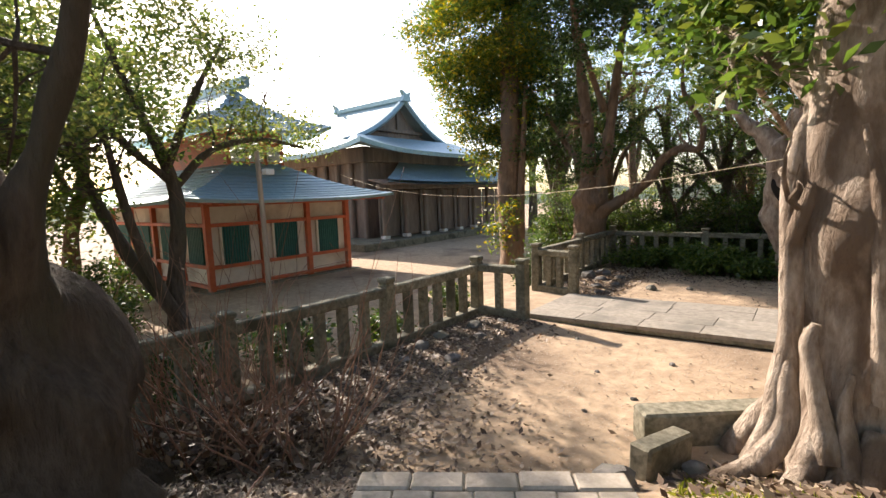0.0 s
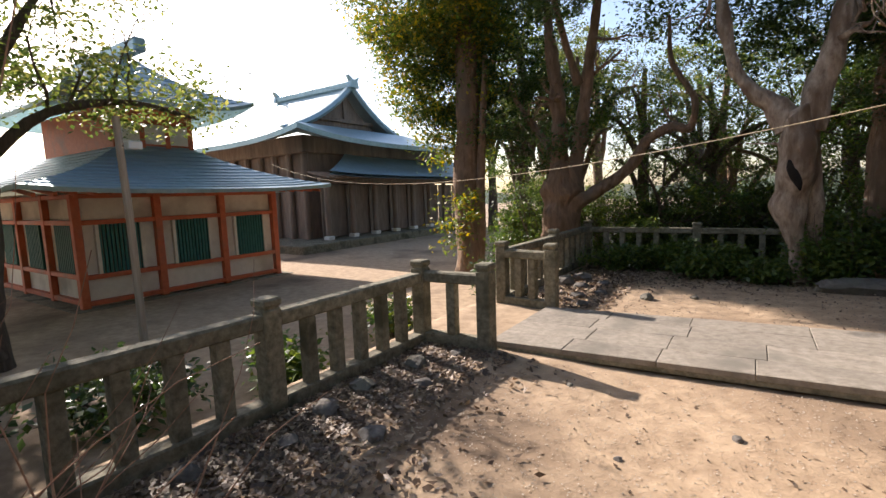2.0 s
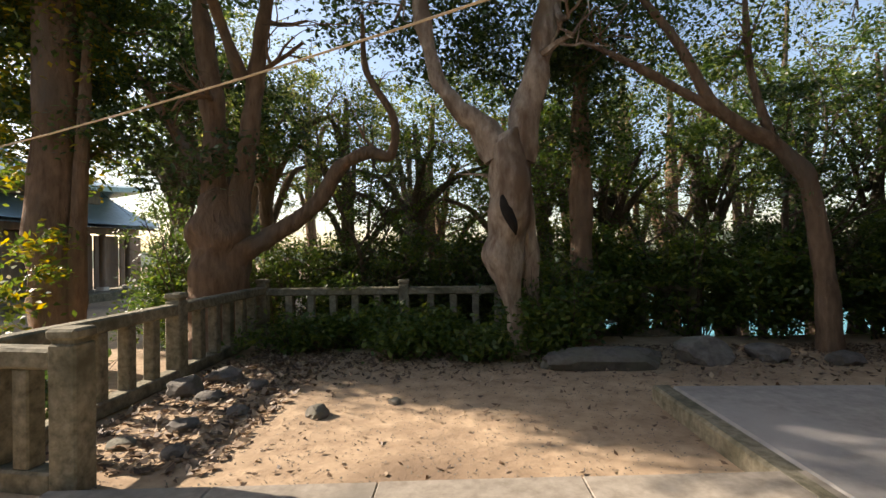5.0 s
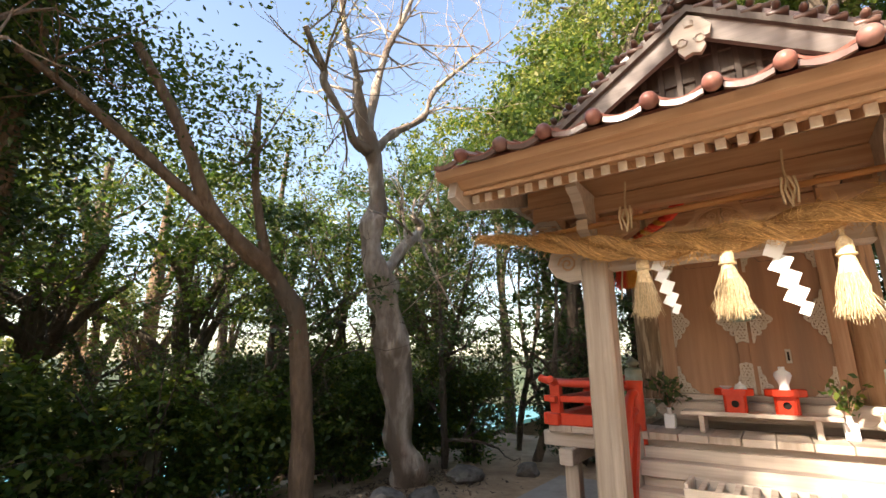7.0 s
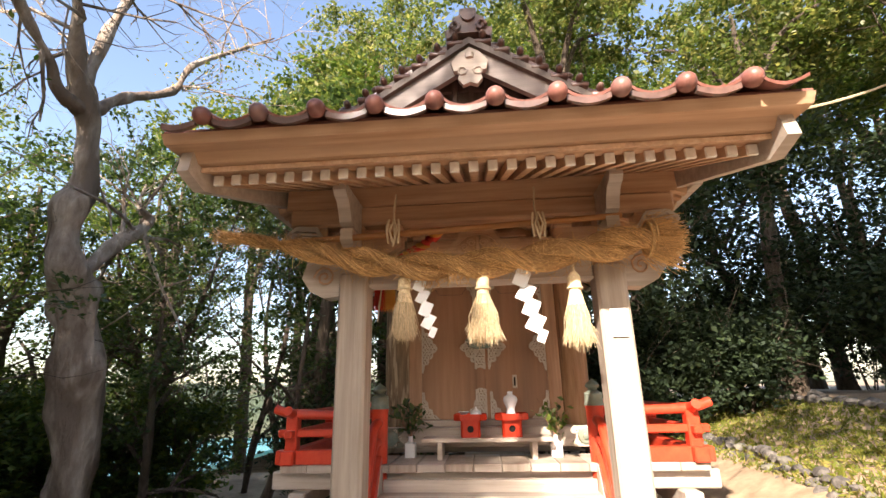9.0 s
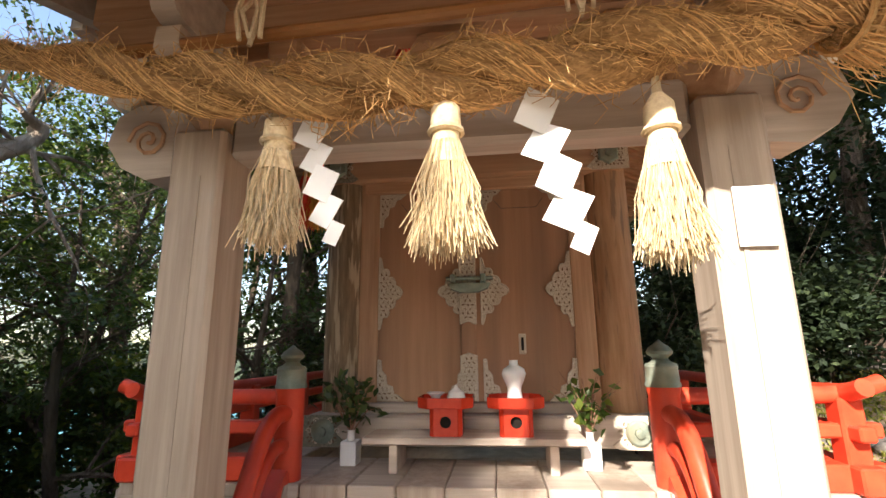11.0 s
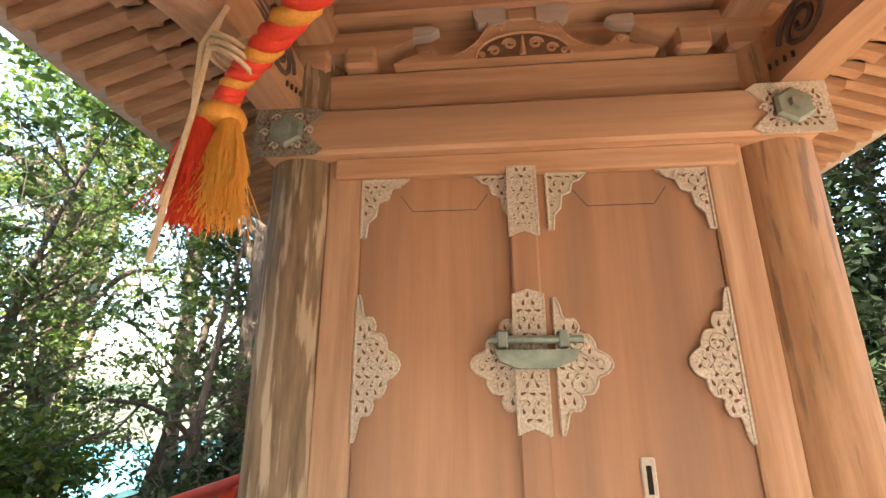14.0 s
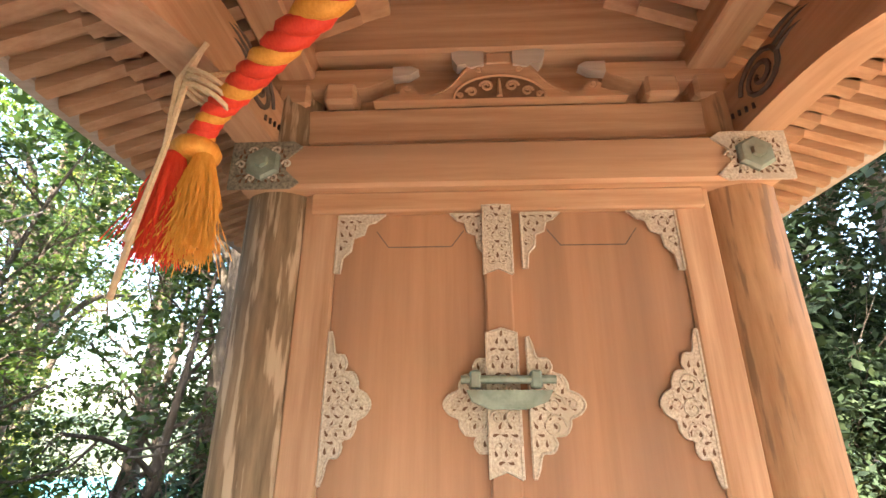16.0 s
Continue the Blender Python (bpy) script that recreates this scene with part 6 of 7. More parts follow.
        for d in np.arange(0.15, 1.56, 0.235):
            s.box(x - 0.05, x + 0.05, YC + k * d - 0.11, YC + k * d + 0.11, AZ + 0.11 - d * SL, AZ + 0.16 - d * SL, 0.02)
        sp("tile_course", s, M_TILE2, "", 50)
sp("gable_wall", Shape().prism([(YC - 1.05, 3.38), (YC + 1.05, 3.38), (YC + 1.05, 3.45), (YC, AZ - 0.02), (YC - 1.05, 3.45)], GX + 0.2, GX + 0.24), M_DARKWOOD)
for i in range(15):
    y = YC - 0.84 + 0.12 * i
    top = AZ - 0.1 - abs(y - YC) * SL
    sp("gable_batten", Shape().box(GX + 0.165, GX + 0.2, y - 0.02, y + 0.02, 3.36, top, 0.003), M_DARKWOOD)
for z in (3.55, 3.72, 3.89):
    h = (AZ - 0.1 - z) / SL
    sp("gable_batten", Shape().box(GX + 0.175, GX + 0.2, YC - h, YC + h, z, z + 0.03, 0.003), M_DARKWOOD)
# pendant ornament and ridge-end tile
s = Shape()
pend = [(0.0, 0.24), (0.07, 0.20), (0.13, 0.12), (0.115, 0.05), (0.07, 0.04), (0.085, -0.02), (0.05, -0.07), (0.0, -0.05)]
full = pend + [(-a, b) for a, b in pend[-2:0:-1]]
s.prism([(YC + a, 3.86 + b) for a, b in full][::-1], GX - 0.045, GX - 0.005)
for k in (1, -1):
    s.tube([(GX - 0.05, YC + k * (0.055 + 0.032 * math.cos(i)), 3.9 + 0.032 * math.sin(i)) for i in range(7)], [0.008] * 7, 5)
s.lathe((GX - 0.03, YC, 4.0), [(0.001, 0), (0.035, 0.01), (0.035, 0.05), (0.001, 0.06)], 10)
sp("gable_pendant", s, M_GREYY, "pale carved pendant under the gable peak", 40)
s = Shape()
oni = [(-0.22, 0.0), (-0.24, 0.1), (-0.17, 0.13), (-0.16, 0.24), (-0.09, 0.28), (-0.08, 0.36), (0.08, 0.36), (0.09, 0.28), (0.16, 0.24), (0.17, 0.13), (0.24, 0.1), (0.22, 0.0), (0.1, 0.06), (-0.1, 0.06)]
s.prism([(YC + a * 0.72, 4.18 + b * 0.72) for a, b in oni][::-1], GX - 0.05, GX + 0.05)
s.tube([(GX - 0.07, YC, 4.37), (GX + 0.1, YC, 4.37)], [0.052, 0.052], 14)
for k in (1, -1):
    s.tube([(GX - 0.07, YC + k * (0.09 + 0.04 * math.cos(i * 0.9) * (1 - i / 10)), 4.26 + 0.05 * math.sin(i * 0.9) * (1 - i / 10)) for i in range(9)], [0.014] * 9, 6)
sp("ridge_end_tile", s, M_TILE2, "ornate brown ridge-end tile", 45)
s = Shape()
for i in range(3):
    s.box(GX + 0.05, 5.3, YC - 0.12 + 0.025 * i, YC + 0.12 - 0.025 * i, 4.22 + 0.045 * i, 4.262 + 0.045 * i, 0.01)
s.tube([(GX, YC, 4.37), (5.3, YC, 4.37)], [0.05, 0.05], 12)
sp("ridge", s, M_TILE2, "", 45)

# side eaves of the body: two layers of rafters each side
for k in (1, -1):
    for i in range(34):
        x = 1.62 + 0.092 * i
        sp("side_rafter", Shape().beam((x, YC + k * 0.5, 3.46), (x, YC + k * 1.22, 3.15), 0.045, 0.055, 0.0), M_WY)
        sp("side_rafter", Shape().beam((x, YC + k * 1.0, 3.27), (x, YC + k * 1.50, 3.085), 0.045, 0.05, 0.0), M_WY)
    sp("side_sheathing", Shape().prism([(YC + k * 0.4, 3.53), (YC + k * 1.54, 3.10), (YC + k * 1.54, 3.135), (YC + k * 0.4, 3.56)][::k], 1.55, 5.2), M_WY)
    sp("flying_eave", Shape().box(1.6, 5.2, YC + k * 1.2 - 0.03, YC + k * 1.2 + 0.03, 3.18, 3.215, 0.004), M_WX)
    sp("eave_edge", Shape().box(1.5, 5.25, YC + k * 1.54 - 0.035, YC + k * 1.54 + 0.035, 3.09, 3.17, 0.008), M_GREYY)
    sp("wall_plate", Shape().box(2.2, 4.9, YC + k * 0.745 - 0.07, YC + k * 0.745 + 0.07, 3.26, 3.40, 0.01), M_WX)

# body: pillars, beams, doors
for k in (1, -1):
    y = YC + k * 0.745
    sp("pillar", Shape().lathe((2.75, YC + k * (0.762 if k > 0 else 0.785), 1.44), [(0.128, 0), (0.128, 1.6), (0.12, 1.75)], 28), M_PILLARW if k > 0 else M_PILLAR, "round cedar pillar streaked with weather stains")
    sp("pillar", Shape().lathe((4.45, y, 1.44), [(0.128, 0), (0.12, 1.75)], 20), M_PILLAR)
    sp("side_wall", Shape().box(2.8, 4.4, y - 0.03, y + 0.03, 1.4, 3.3), M_DOOR)
    sp("side_tie", Shape().box(2.7, 4.5, y + k * 0.10 - 0.03, y + k * 0.10 + 0.03, 2.80, 2.95, 0.008), M_WX)
    sp("jamb", Shape().box(2.66, 2.74, YC + k * 0.55, YC + k * 0.665, 1.46, 2.8, 0.006), M_WZ)
    # bracket block on top
    for d in (0.0, -0.17 * k):
        sp("bearing_block", Shape().box(2.63, 2.77, y + d - 0.06, y + d + 0.06, 3.15 if d else 3.14, 3.24, 0.014), M_WY)
    sp("bracket_arm", Shape().prism([(y - 0.36, 3.30), (y - 0.36, 3.26), (y - 0.26, 3.215), (y + 0.26, 3.215), (y + 0.36, 3.26), (y + 0.36, 3.30)], 2.64, 2.74), M_WY)
    sp("carved_nose", Shape().prism([(y - k * 0.36, 3.255), (y - k * 0.42, 3.26), (y - k * 0.455, 3.285), (y - k * 0.43, 3.30), (y - k * 0.36, 3.30)][::-k], 2.63, 2.67), M_GREYY)
sp("rear_wall", Shape().box(4.4, 4.46, YC - 0.7, YC + 0.7, 1.4, 3.4), M_DOOR)
s = Shape().box(2.595, 2.72, YC - 0.88, YC + 0.88, 2.79, 2.955, 0.012)
sp("lintel", s, M_WY, "broad smooth cedar lintel")
sp("lintel_board", Shape().box(2.64, 2.74, YC - 0.64, YC + 0.64, 2.72, 2.792, 0.006), M_WY)
sp("head_tie", Shape().box(2.655, 2.79, YC - 0.80, YC + 0.80, 2.985, 3.14, 0.012), M_WY)
sp("frieze", Shape().box(2.72, 2.76, YC - 0.7, YC + 0.7, 2.95, 3.62), M_WY)
strut = sp("frog_leg_strut", frog_leg(2.655, 3.14, 0.45, 0.185, M_WY), M_WY)
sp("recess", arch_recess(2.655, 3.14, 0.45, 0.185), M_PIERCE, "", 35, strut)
sp("carved_nose", Shape().box(2.62, 2.70, YC - 0.05, YC + 0.05, 3.29, 3.35, 0.01), M_WY)
for k in (1, -1):
    sp("carved_nose", Shape().prism([(YC + k * 0.052, 3.285), (YC + k * 0.10, 3.275), (YC + k * 0.12, 3.29), (YC + k * 0.15, 3.285), (YC + k * 0.165, 3.31), (YC + k * 0.17, 3.345), (YC + k * 0.14, 3.352), (YC + k * 0.052, 3.345)][::k], 2.615, 2.66), M_GREYY)
sp("eave_purlin", Shape().box(2.61, 2.76, YC - 1.2, YC + 1.2, 3.35, 3.69, 0.012), M_WY)
sp("sill_beam", Shape().box(2.51, 2.78, YC - 0.90, YC + 0.90, 1.31, 1.462, 0.012), M_GREYY, "weathered sill beam")
sp("threshold", Shape().box(2.60, 2.76, YC - 0.62, YC + 0.62, 1.462, 1.512, 0.006), M_GREYY)

DOORX = 2.672


def plate(outline, x=DOORX - 0.004, t=0.006, scrolls=(), flip=False):
    """A flat metal plate with a raised rim and raised scrolls."""
    o = [(YC + a, b) for a, b in outline]
    s = Shape().prism(o, x - t, x)
    rim = [(x - t - 0.001, a, b) for a, b in o + o[:1]]
    s.tube(rim, [0.0045] * len(rim), 5)
    for cy, cz, r, turns, dirn in scrolls:
        n = int(turns * 9)
        pts = [(x - t - 0.001, YC + cy + dirn * r * (1 - 0.8 * i / n) * math.cos(i * 2 * math.pi / 9), cz + r * (1 - 0.8 * i / n) * math.sin(i * 2 * math.pi / 9)) for i in range(n + 1)]
        s.tube(pts, [0.0036] * len(pts), 5)
    return s


def inside(o, y, z):
    hit = False
    for (a, b), (c, d) in zip(o, o[1:] + o[:1]):
        if (b > z) != (d > z) and y < a + (c - a) * (z - b) / (d - b):
            hit = not hit
    return hit


def piercings(outline, parent, mid, x=DOORX - 0.0103, step=0.027):
    """Small curling dark marks laid on a fitting as openings, the shade in their colour."""
    s, count = Shape(), 0
    ys, zs = [p[0] for p in outline], [p[1] for p in outline]
    z, row = min(zs) + 0.016, 0
    while z < max(zs):
        y = mid + (0.5 * (row % 2) - 12) * step
        while y < mid + 12 * step:
            if all(inside(outline, y + q * 0.010, z + r * 0.010) for q in (-1, 1) for r in (-1, 1)):
                side = 1 if y > mid else -1
                ang = side * (0.5 + 0.9 * math.sin(row * 1.9))
                c, d = math.cos(ang), math.sin(ang)
                drop = [(0.0, 0.0125), (0.0042, 0.003), (0.0046, -0.004), (0.0, -0.009), (-0.0046, -0.004), (-0.002, 0.003)]
                s.prism([(YC + y + c * a - d * b, z + d * a + c * b) for a, b in drop], x - 0.0012, x)
                count += 1
            y += step
        z += step * 0.86
        row += 1
    if count:
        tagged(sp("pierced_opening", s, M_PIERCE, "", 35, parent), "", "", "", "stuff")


def lobes(cy, cz, w, h, k):
    """A half medallion against a straight edge at cy, bulging to side k, with rounded lobes and long tips."""
    half = [(0.04, -1.0, 0, 0), (0.10, -0.88, 0, 0), (0.17, -0.68, 0, 0), (0.36, -0.66, 0, 0), (0.44, -0.54, 0, 0), (0.40, -0.44, 0, 0), (0.60, -0.42, 0, 0), (0.70, -0.30, 0, 0), (0.72, -0.2, 0, 0), (0.90, -0.13, 0, 0), (1.0, 0.0, 0, 0)]
    full = half + [(a, -b, 0, 0) for a, b, _, _ in half[-2::-1]]
    return [(cy, cz - h)] + [(cy + k * w * p[0], cz + h * p[1]) for p in smooth_path(full, 3)] + [(cy, cz + h)]


def door_leaf(k):
    y0, y1 = (YC + 0.005, YC + 0.55) if k > 0 else (YC - 0.55, YC - 0.005)
    d = sp("door", Shape().box(DOORX, 2.72, y0, y1, 1.514, 2.722, 0.004), M_DOOR, "plain smooth cedar door leaf with metal fittings")
    e = k * 0.546
    # hinge-side medallion
    o = lobes(e, 2.12, 0.135, 0.21, -k)
    sc = [(e - k * 0.05, 2.12 + j * 0.06, 0.032, 1.6, k) for j in (-1.3, -0.2, 0.9)] + [(e - k * 0.095, 2.12, 0.022, 1.4, -k)]
    piercings(o, d, e)
    sp("hinge_fitting", plate(o[::1] if k > 0 else o[::-1], scrolls=sc), M_FIT, "pierced silvery scroll fitting", 40, d)
    # corner plates
    for (ey, ez, sy, sz, w, h) in ((e, 2.715, -k, -1, 0.155, 0.20), (k * 0.05, 2.715, k, -1, 0.13, 0.19), (e, 1.52, -k, 1, 0.15, 0.22), (k * 0.05, 1.52, k, 1, 0.14, 0.22)):
        o = [(ey, ez), (ey + sy * w, ez), (ey + sy * w * 0.8, ez + sz * h * 0.12), (ey + sy * w * 0.62, ez + sz * h * 0.16), (ey + sy * w * 0.55, ez + sz * h * 0.34), (ey + sy * w * 0.34, ez + sz * h * 0.40), (ey + sy * w * 0.3, ez + sz * h * 0.62), (ey + sy * w * 0.14, ez + sz * h * 0.74), (ey + sy * w * 0.1, ez + sz * h), (ey, ez + sz * h)]
        sc = [(ey + sy * w * 0.26, ez + sz * h * 0.2, 0.028, 1.5, sy), (ey + sy * w * 0.55, ez + sz * h * 0.1, 0.018, 1.3, -sy), (ey + sy * w * 0.15, ez + sz * h * 0.5, 0.018, 1.3, sy)]
        piercings(o, d, ey)
        sp("corner_fitting", plate(o if sy * sz > 0 else o[::-1], scrolls=sc), M_FIT, "pierced silvery corner fitting", 40, d)
    # centre half medallion
    o = lobes(k * 0.045, 2.12, 0.155, 0.19, k)
    sc = [(k * 0.11, 2.12 + j * 0.065, 0.034, 1.6, k) for j in (-0.9, 0.0, 0.9)] + [(k * 0.165, 2.12, 0.02, 1.3, -k)]
    piercings(o, d, k * 0.045)
    sp("lock_fitting", plate(o if k < 0 else o[::-1], scrolls=sc), M_FIT, "pierced silvery scroll fitting", 40, d)
    if k < 0:
        sp("keyhole_plate", Shape().box(DOORX - 0.008, DOORX, YC - 0.285, YC - 0.245, 1.765, 1.875, 0.004), M_FIT, "small metal keyhole plate", 35, d)
        sp("keyhole", Shape().box(DOORX - 0.0095, DOORX - 0.004, YC - 0.272, YC - 0.258, 1.785, 1.855), M_HOLE, "dark keyhole slot", 35, d)
    groove = Shape()
    ends = [(y0 + 0.13, 2.66), (y0 + 0.17, 2.605), (y1 - 0.17, 2.605), (y1 - 0.13, 2.66)]
    for p, q in zip(ends, ends[1:]):
        groove.beam((DOORX, *p), (DOORX, *q), 0.003, 0.003, 0.0)
    sp("panel_line", groove, M_DARKWOOD, "", 35, d)
    return d


door_leaf(1)
door_leaf(-1)
st = sp("door_batten", Shape().box(DOORX - 0.028, DOORX - 0.001, YC - 0.012, YC + 0.072, 1.514, 2.735, 0.006), M_DOOR, "batten covering the meeting of the doors")
for z0, z1 in ((2.50, 2.735), (1.93, 2.32), (1.52, 1.76)):
    sc = [(0.03 + j * 0.02, z0 + (z1 - z0) * q, 0.02, 1.5, j or 1) for q in (0.2, 0.4, 0.6, 0.8) for j in (-1, 1)]
    o = [(-0.014, z0), (0.03, z0 + 0.02), (0.074, z0), (0.074, z1), (0.03, z1 + (0.0 if z1 > 2.6 else 0.012)), (-0.014, z1)]
    piercings(o, st, 0.03, DOORX - 0.0333)
    sp("batten_fitting", plate(o, DOORX - 0.027, 0.006, sc), M_FIT, "pierced silvery strap fitting", 40, st)
s = Shape().tube([(DOORX - 0.055, YC - 0.115, 2.185), (DOORX - 0.055, YC + 0.15, 2.185)], [0.012, 0.012], 8)
for y in (YC - 0.06, YC + 0.11):
    s.box(DOORX - 0.07, DOORX - 0.03, y - 0.015, y + 0.015, 2.16, 2.21, 0.005)
s.prism([(YC - 0.10, 2.155), (YC + 0.135, 2.155), (YC + 0.12, 2.125), (YC + 0.07, 2.105), (YC - 0.03, 2.105), (YC - 0.085, 2.125)], DOORX - 0.085, DOORX - 0.03)
sp("padlock", s, M_BRONZE, "long old bronze shrine padlock", 35, st)

# rosette fittings on lintel and sill ends
for k in (1, -1):
    for z0, z1, xf, name in ((2.785, 2.96, 2.595, "lintel_cap"), (1.308, 1.464, 2.51, "sill_cap")):
        y0, y1 = YC + k * 0.70, YC + k * 0.905
        s = Shape().prism([(y0, z0), (y1, z0), (y1, z1), (y0 - k * 0.0, z1), (y0 - k * 0.03, z1 - 0.02), (y0 + k * 0.02, (z0 + z1) / 2 + 0.02), (y0 + k * 0.02, (z0 + z1) / 2 - 0.02), (y0 - k * 0.03, z0 + 0.02)][::k], xf - 0.008, xf + 0.001)
        cap = sp(name, s, M_FIT if k < 0 else M_CAPDARK, "pierced metal cap on the beam end", 35)
        edge = 0.012
        piercings([(min(y0, y1) - YC + edge, z0 + edge), (max(y0, y1) - YC - edge, z0 + edge), (max(y0, y1) - YC - edge, z1 - edge), (min(y0, y1) - YC + edge, z1 - edge)], cap, k * 0.80, xf - 0.0081, 0.021)
        c = Shape().lathe((0, 0, 0), [(0.062, 0), (0.062, 0.012), (0.052, 0.02), (0.024, 0.022), (0.022, 0.036), (0.001, 0.04)], 6 if xf > 2.55 else 18)
        m = Matrix.Translation((xf - 0.007, (y0 + y1) / 2 - k * 0.01, (z0 + z1) / 2)) @ Matrix.Rotation(radians(-90), 4, "Y")
        for v in c.bm.verts:
            v.co = m @ v.co
        sp("rosette", c, M_BRONZE, "green bronze rosette", 30, cap)
        for j in range(6):
            a = j * math.pi / 3
            cy, cz = (y0 + y1) / 2 - k * 0.01 + 0.085 * math.cos(a) * 0.9, (z0 + z1) / 2 + 0.06 * math.sin(a)
            w = Shape().tube([(xf - 0.009, cy + 0.017 * (1 - i / 11) * math.cos(i * 0.8), cz + 0.017 * (1 - i / 11) * math.sin(i * 0.8)) for i in range(10)], [0.004] * 10, 5)
            sp("scroll", w, M_FIT, "", 40, cap)

# veranda, rails and steps
VZ = 1.25
for i in range(15):
    y0 = YC - 1.53 + 3.06 * i / 15
    sp("floor_board", Shape().box(2.03, 2.55 if abs(y0 + 0.1 - YC) < 0.9 else 4.6, y0 + 0.002, y0 + 0.202, VZ - 0.055, VZ, 0.006), M_GREYY if i % 2 else M_GREYZ)
sp("veranda_joist", Shape().box(2.12, 2.24, YC - 1.62, YC + 1.62, VZ - 0.18, VZ - 0.055, 0.01), M_GREYY)
sp("veranda_joist", Shape().box(4.2, 4.32, YC - 1.6, YC + 1.6, VZ - 0.18, VZ - 0.055, 0.01), M_GREYY)
for k in (1, -1):
    sp("veranda_beam", Shape().box(2.0, 4.6, YC + k * 1.38 - 0.06, YC + k * 1.38 + 0.06, VZ - 0.31, VZ - 0.18, 0.01), M_GREYY)
    for x in (2.18, 3.3, 4.4):
        sp("veranda_post", Shape().box(x - 0.06, x + 0.06, YC + k * 1.38 - 0.06, YC + k * 1.38 + 0.06, 0.4, VZ - 0.31, 0.008), M_GREYZ)
        sp("post_base", Shape().box(x - 0.12, x + 0.12, YC + k * 1.38 - 0.12, YC + k * 1.38 + 0.12, 0.2, 0.41, 0.02), M_STONE)
# one dark sheet across the space below the floor, wider than the body
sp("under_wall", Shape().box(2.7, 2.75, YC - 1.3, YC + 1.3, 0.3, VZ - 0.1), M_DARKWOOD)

for i in range(5):
    x = 1.55 + 0.105 * i
    z = 0.36 + 0.178 * (i + 1)
    if i < 4:
        sp("stair_tread", Shape().box(x, x + 0.2, YC - 0.76, YC + 0.76, z - 0.11, z, 0.008), M_GREYY, "pale worn timber stair tread")
    sp("stair_riser", Shape().box(x + 0.05, x + 0.09, YC - 0.75, YC + 0.75, z - 0.178, z - 0.1), M_GREYY)
for k in (1, -1):
    sp("stair_string", Shape().prism([(1.5, 0.36), (1.75, 0.36), (2.1, 1.0), (2.1, 1.25), (2.0, 1.25)], YC + k * 0.79 - 0.03, YC + k * 0.79 + 0.03, "xz"), M_GREYY)

for k in (1, -1):
    g = YC + k * 0.80
    rl = sp("veranda_rail", Shape().box(2.05, 2.15, YC + k * 0.85, YC + k * 1.58, VZ + 0.0, VZ + 0.10, 0.008), M_RED, "vermilion rail in three tiers")
    sp("mid_rail", Shape().box(2.07, 2.13, YC + k * 0.85, YC + k * 1.58, VZ + 0.19, VZ + 0.245, 0.008), M_RED, "", 35, rl)
    s = Shape().tube([(2.10, YC + k * q, VZ + 0.345 + dz) for q, dz in ((0.84, 0), (1.2, 0), (1.42, 0.005), (1.53, 0.02), (1.62, 0.05))], [0.034] * 5, 12)
    sp("hand_rail", s, M_RED, "", 50, rl)
    s = Shape().tube([(1.97, YC + k * 1.47, VZ + 0.385), (2.05, YC + k * 1.47, VZ + 0.36), (2.5, YC + k * 1.47, VZ + 0.345), (4.6, YC + k * 1.47, VZ + 0.345)], [0.034] * 4, 12)
    sp("hand_rail", s, M_RED, "", 50, rl)
    sp("mid_rail", Shape().box(1.99, 4.6, YC + k * 1.44, YC + k * 1.50, VZ + 0.186, VZ + 0.241, 0.008), M_RED, "", 35, rl)
    sp("low_rail", Shape().box(1.99, 4.6, YC + k * 1.42, YC + k * 1.52, VZ + 0.002, VZ + 0.10, 0.008), M_RED, "", 35, rl)
    for x, y in ((2.10, YC + k * 1.47), (3.0, YC + k * 1.47), (3.8, YC + k * 1.47)):
        sp("baluster", Shape().box(x - 0.045, x + 0.045, y - 0.045, y + 0.045, VZ + 0.06, VZ + 0.34, 0.008), M_RED, "", 35, rl)
    s = Shape().lathe((2.10, g, 0.9), [(0.062, 0), (0.062, 0.70), (0.066, 0.72), (0.066, 0.735)], 24)
    newel = sp("newel_post", s, M_RED, "round vermilion newel post", 40)
    s = Shape().lathe((2.10, g, 1.632), [(0.070, 0), (0.070, 0.012), (0.066, 0.02), (0.064, 0.075), (0.066, 0.08), (0.060, 0.092), (0.040, 0.10), (0.030, 0.112), (0.034, 0.12), (0.050, 0.130), (0.052, 0.142), (0.042, 0.158), (0.022, 0.172), (0.008, 0.184), (0.002, 0.19)], 24)
    sp("finial", s, M_BRONZE, "verdigris bronze onion finial", 40, newel)
    for z0, r in ((1.53, 0.036), (1.40, 0.03)):
        s = Shape()
        path = smooth_path([(2.08, g, z0, r), (1.95, g, z0 - 0.01, r), (1.84, g, z0 - 0.10, r), (1.72, g, z0 - 0.30, r), (1.58, g, z0 - 0.60, r), (1.50, g, z0 - 0.82, r)], 4)
        s.tube([p[:3] for p in path], [p[3] for p in path], 12)
        sp("stair_rail", s, M_RED, "curving vermilion stair rail", 50)
    s = Shape()
    path = smooth_path([(2.06, g, 1.27, 0), (1.9, g, 1.12, 0), (1.74, g, 0.86, 0), (1.55, g, 0.52, 0)], 4)
    s.sweep(path, 0.07, 0.10)
    sp("stair_rail", s, M_RED, "", 35)


# ---- straw rope with its hangings ----
def straw(name, parent, centres, dirs, length, seed, r=0.0022, mat=None, label="", even=0.6):
    """Loose straw stalks as slim three-sided rods in one mesh."""
    rg = np.random.default_rng(seed)
    s = Shape()
    for c, d in zip(centres, dirs):
        l = length * rg.uniform(even, 1.75 - even)
        c, d = Vector(c), Vector(d).normalized()
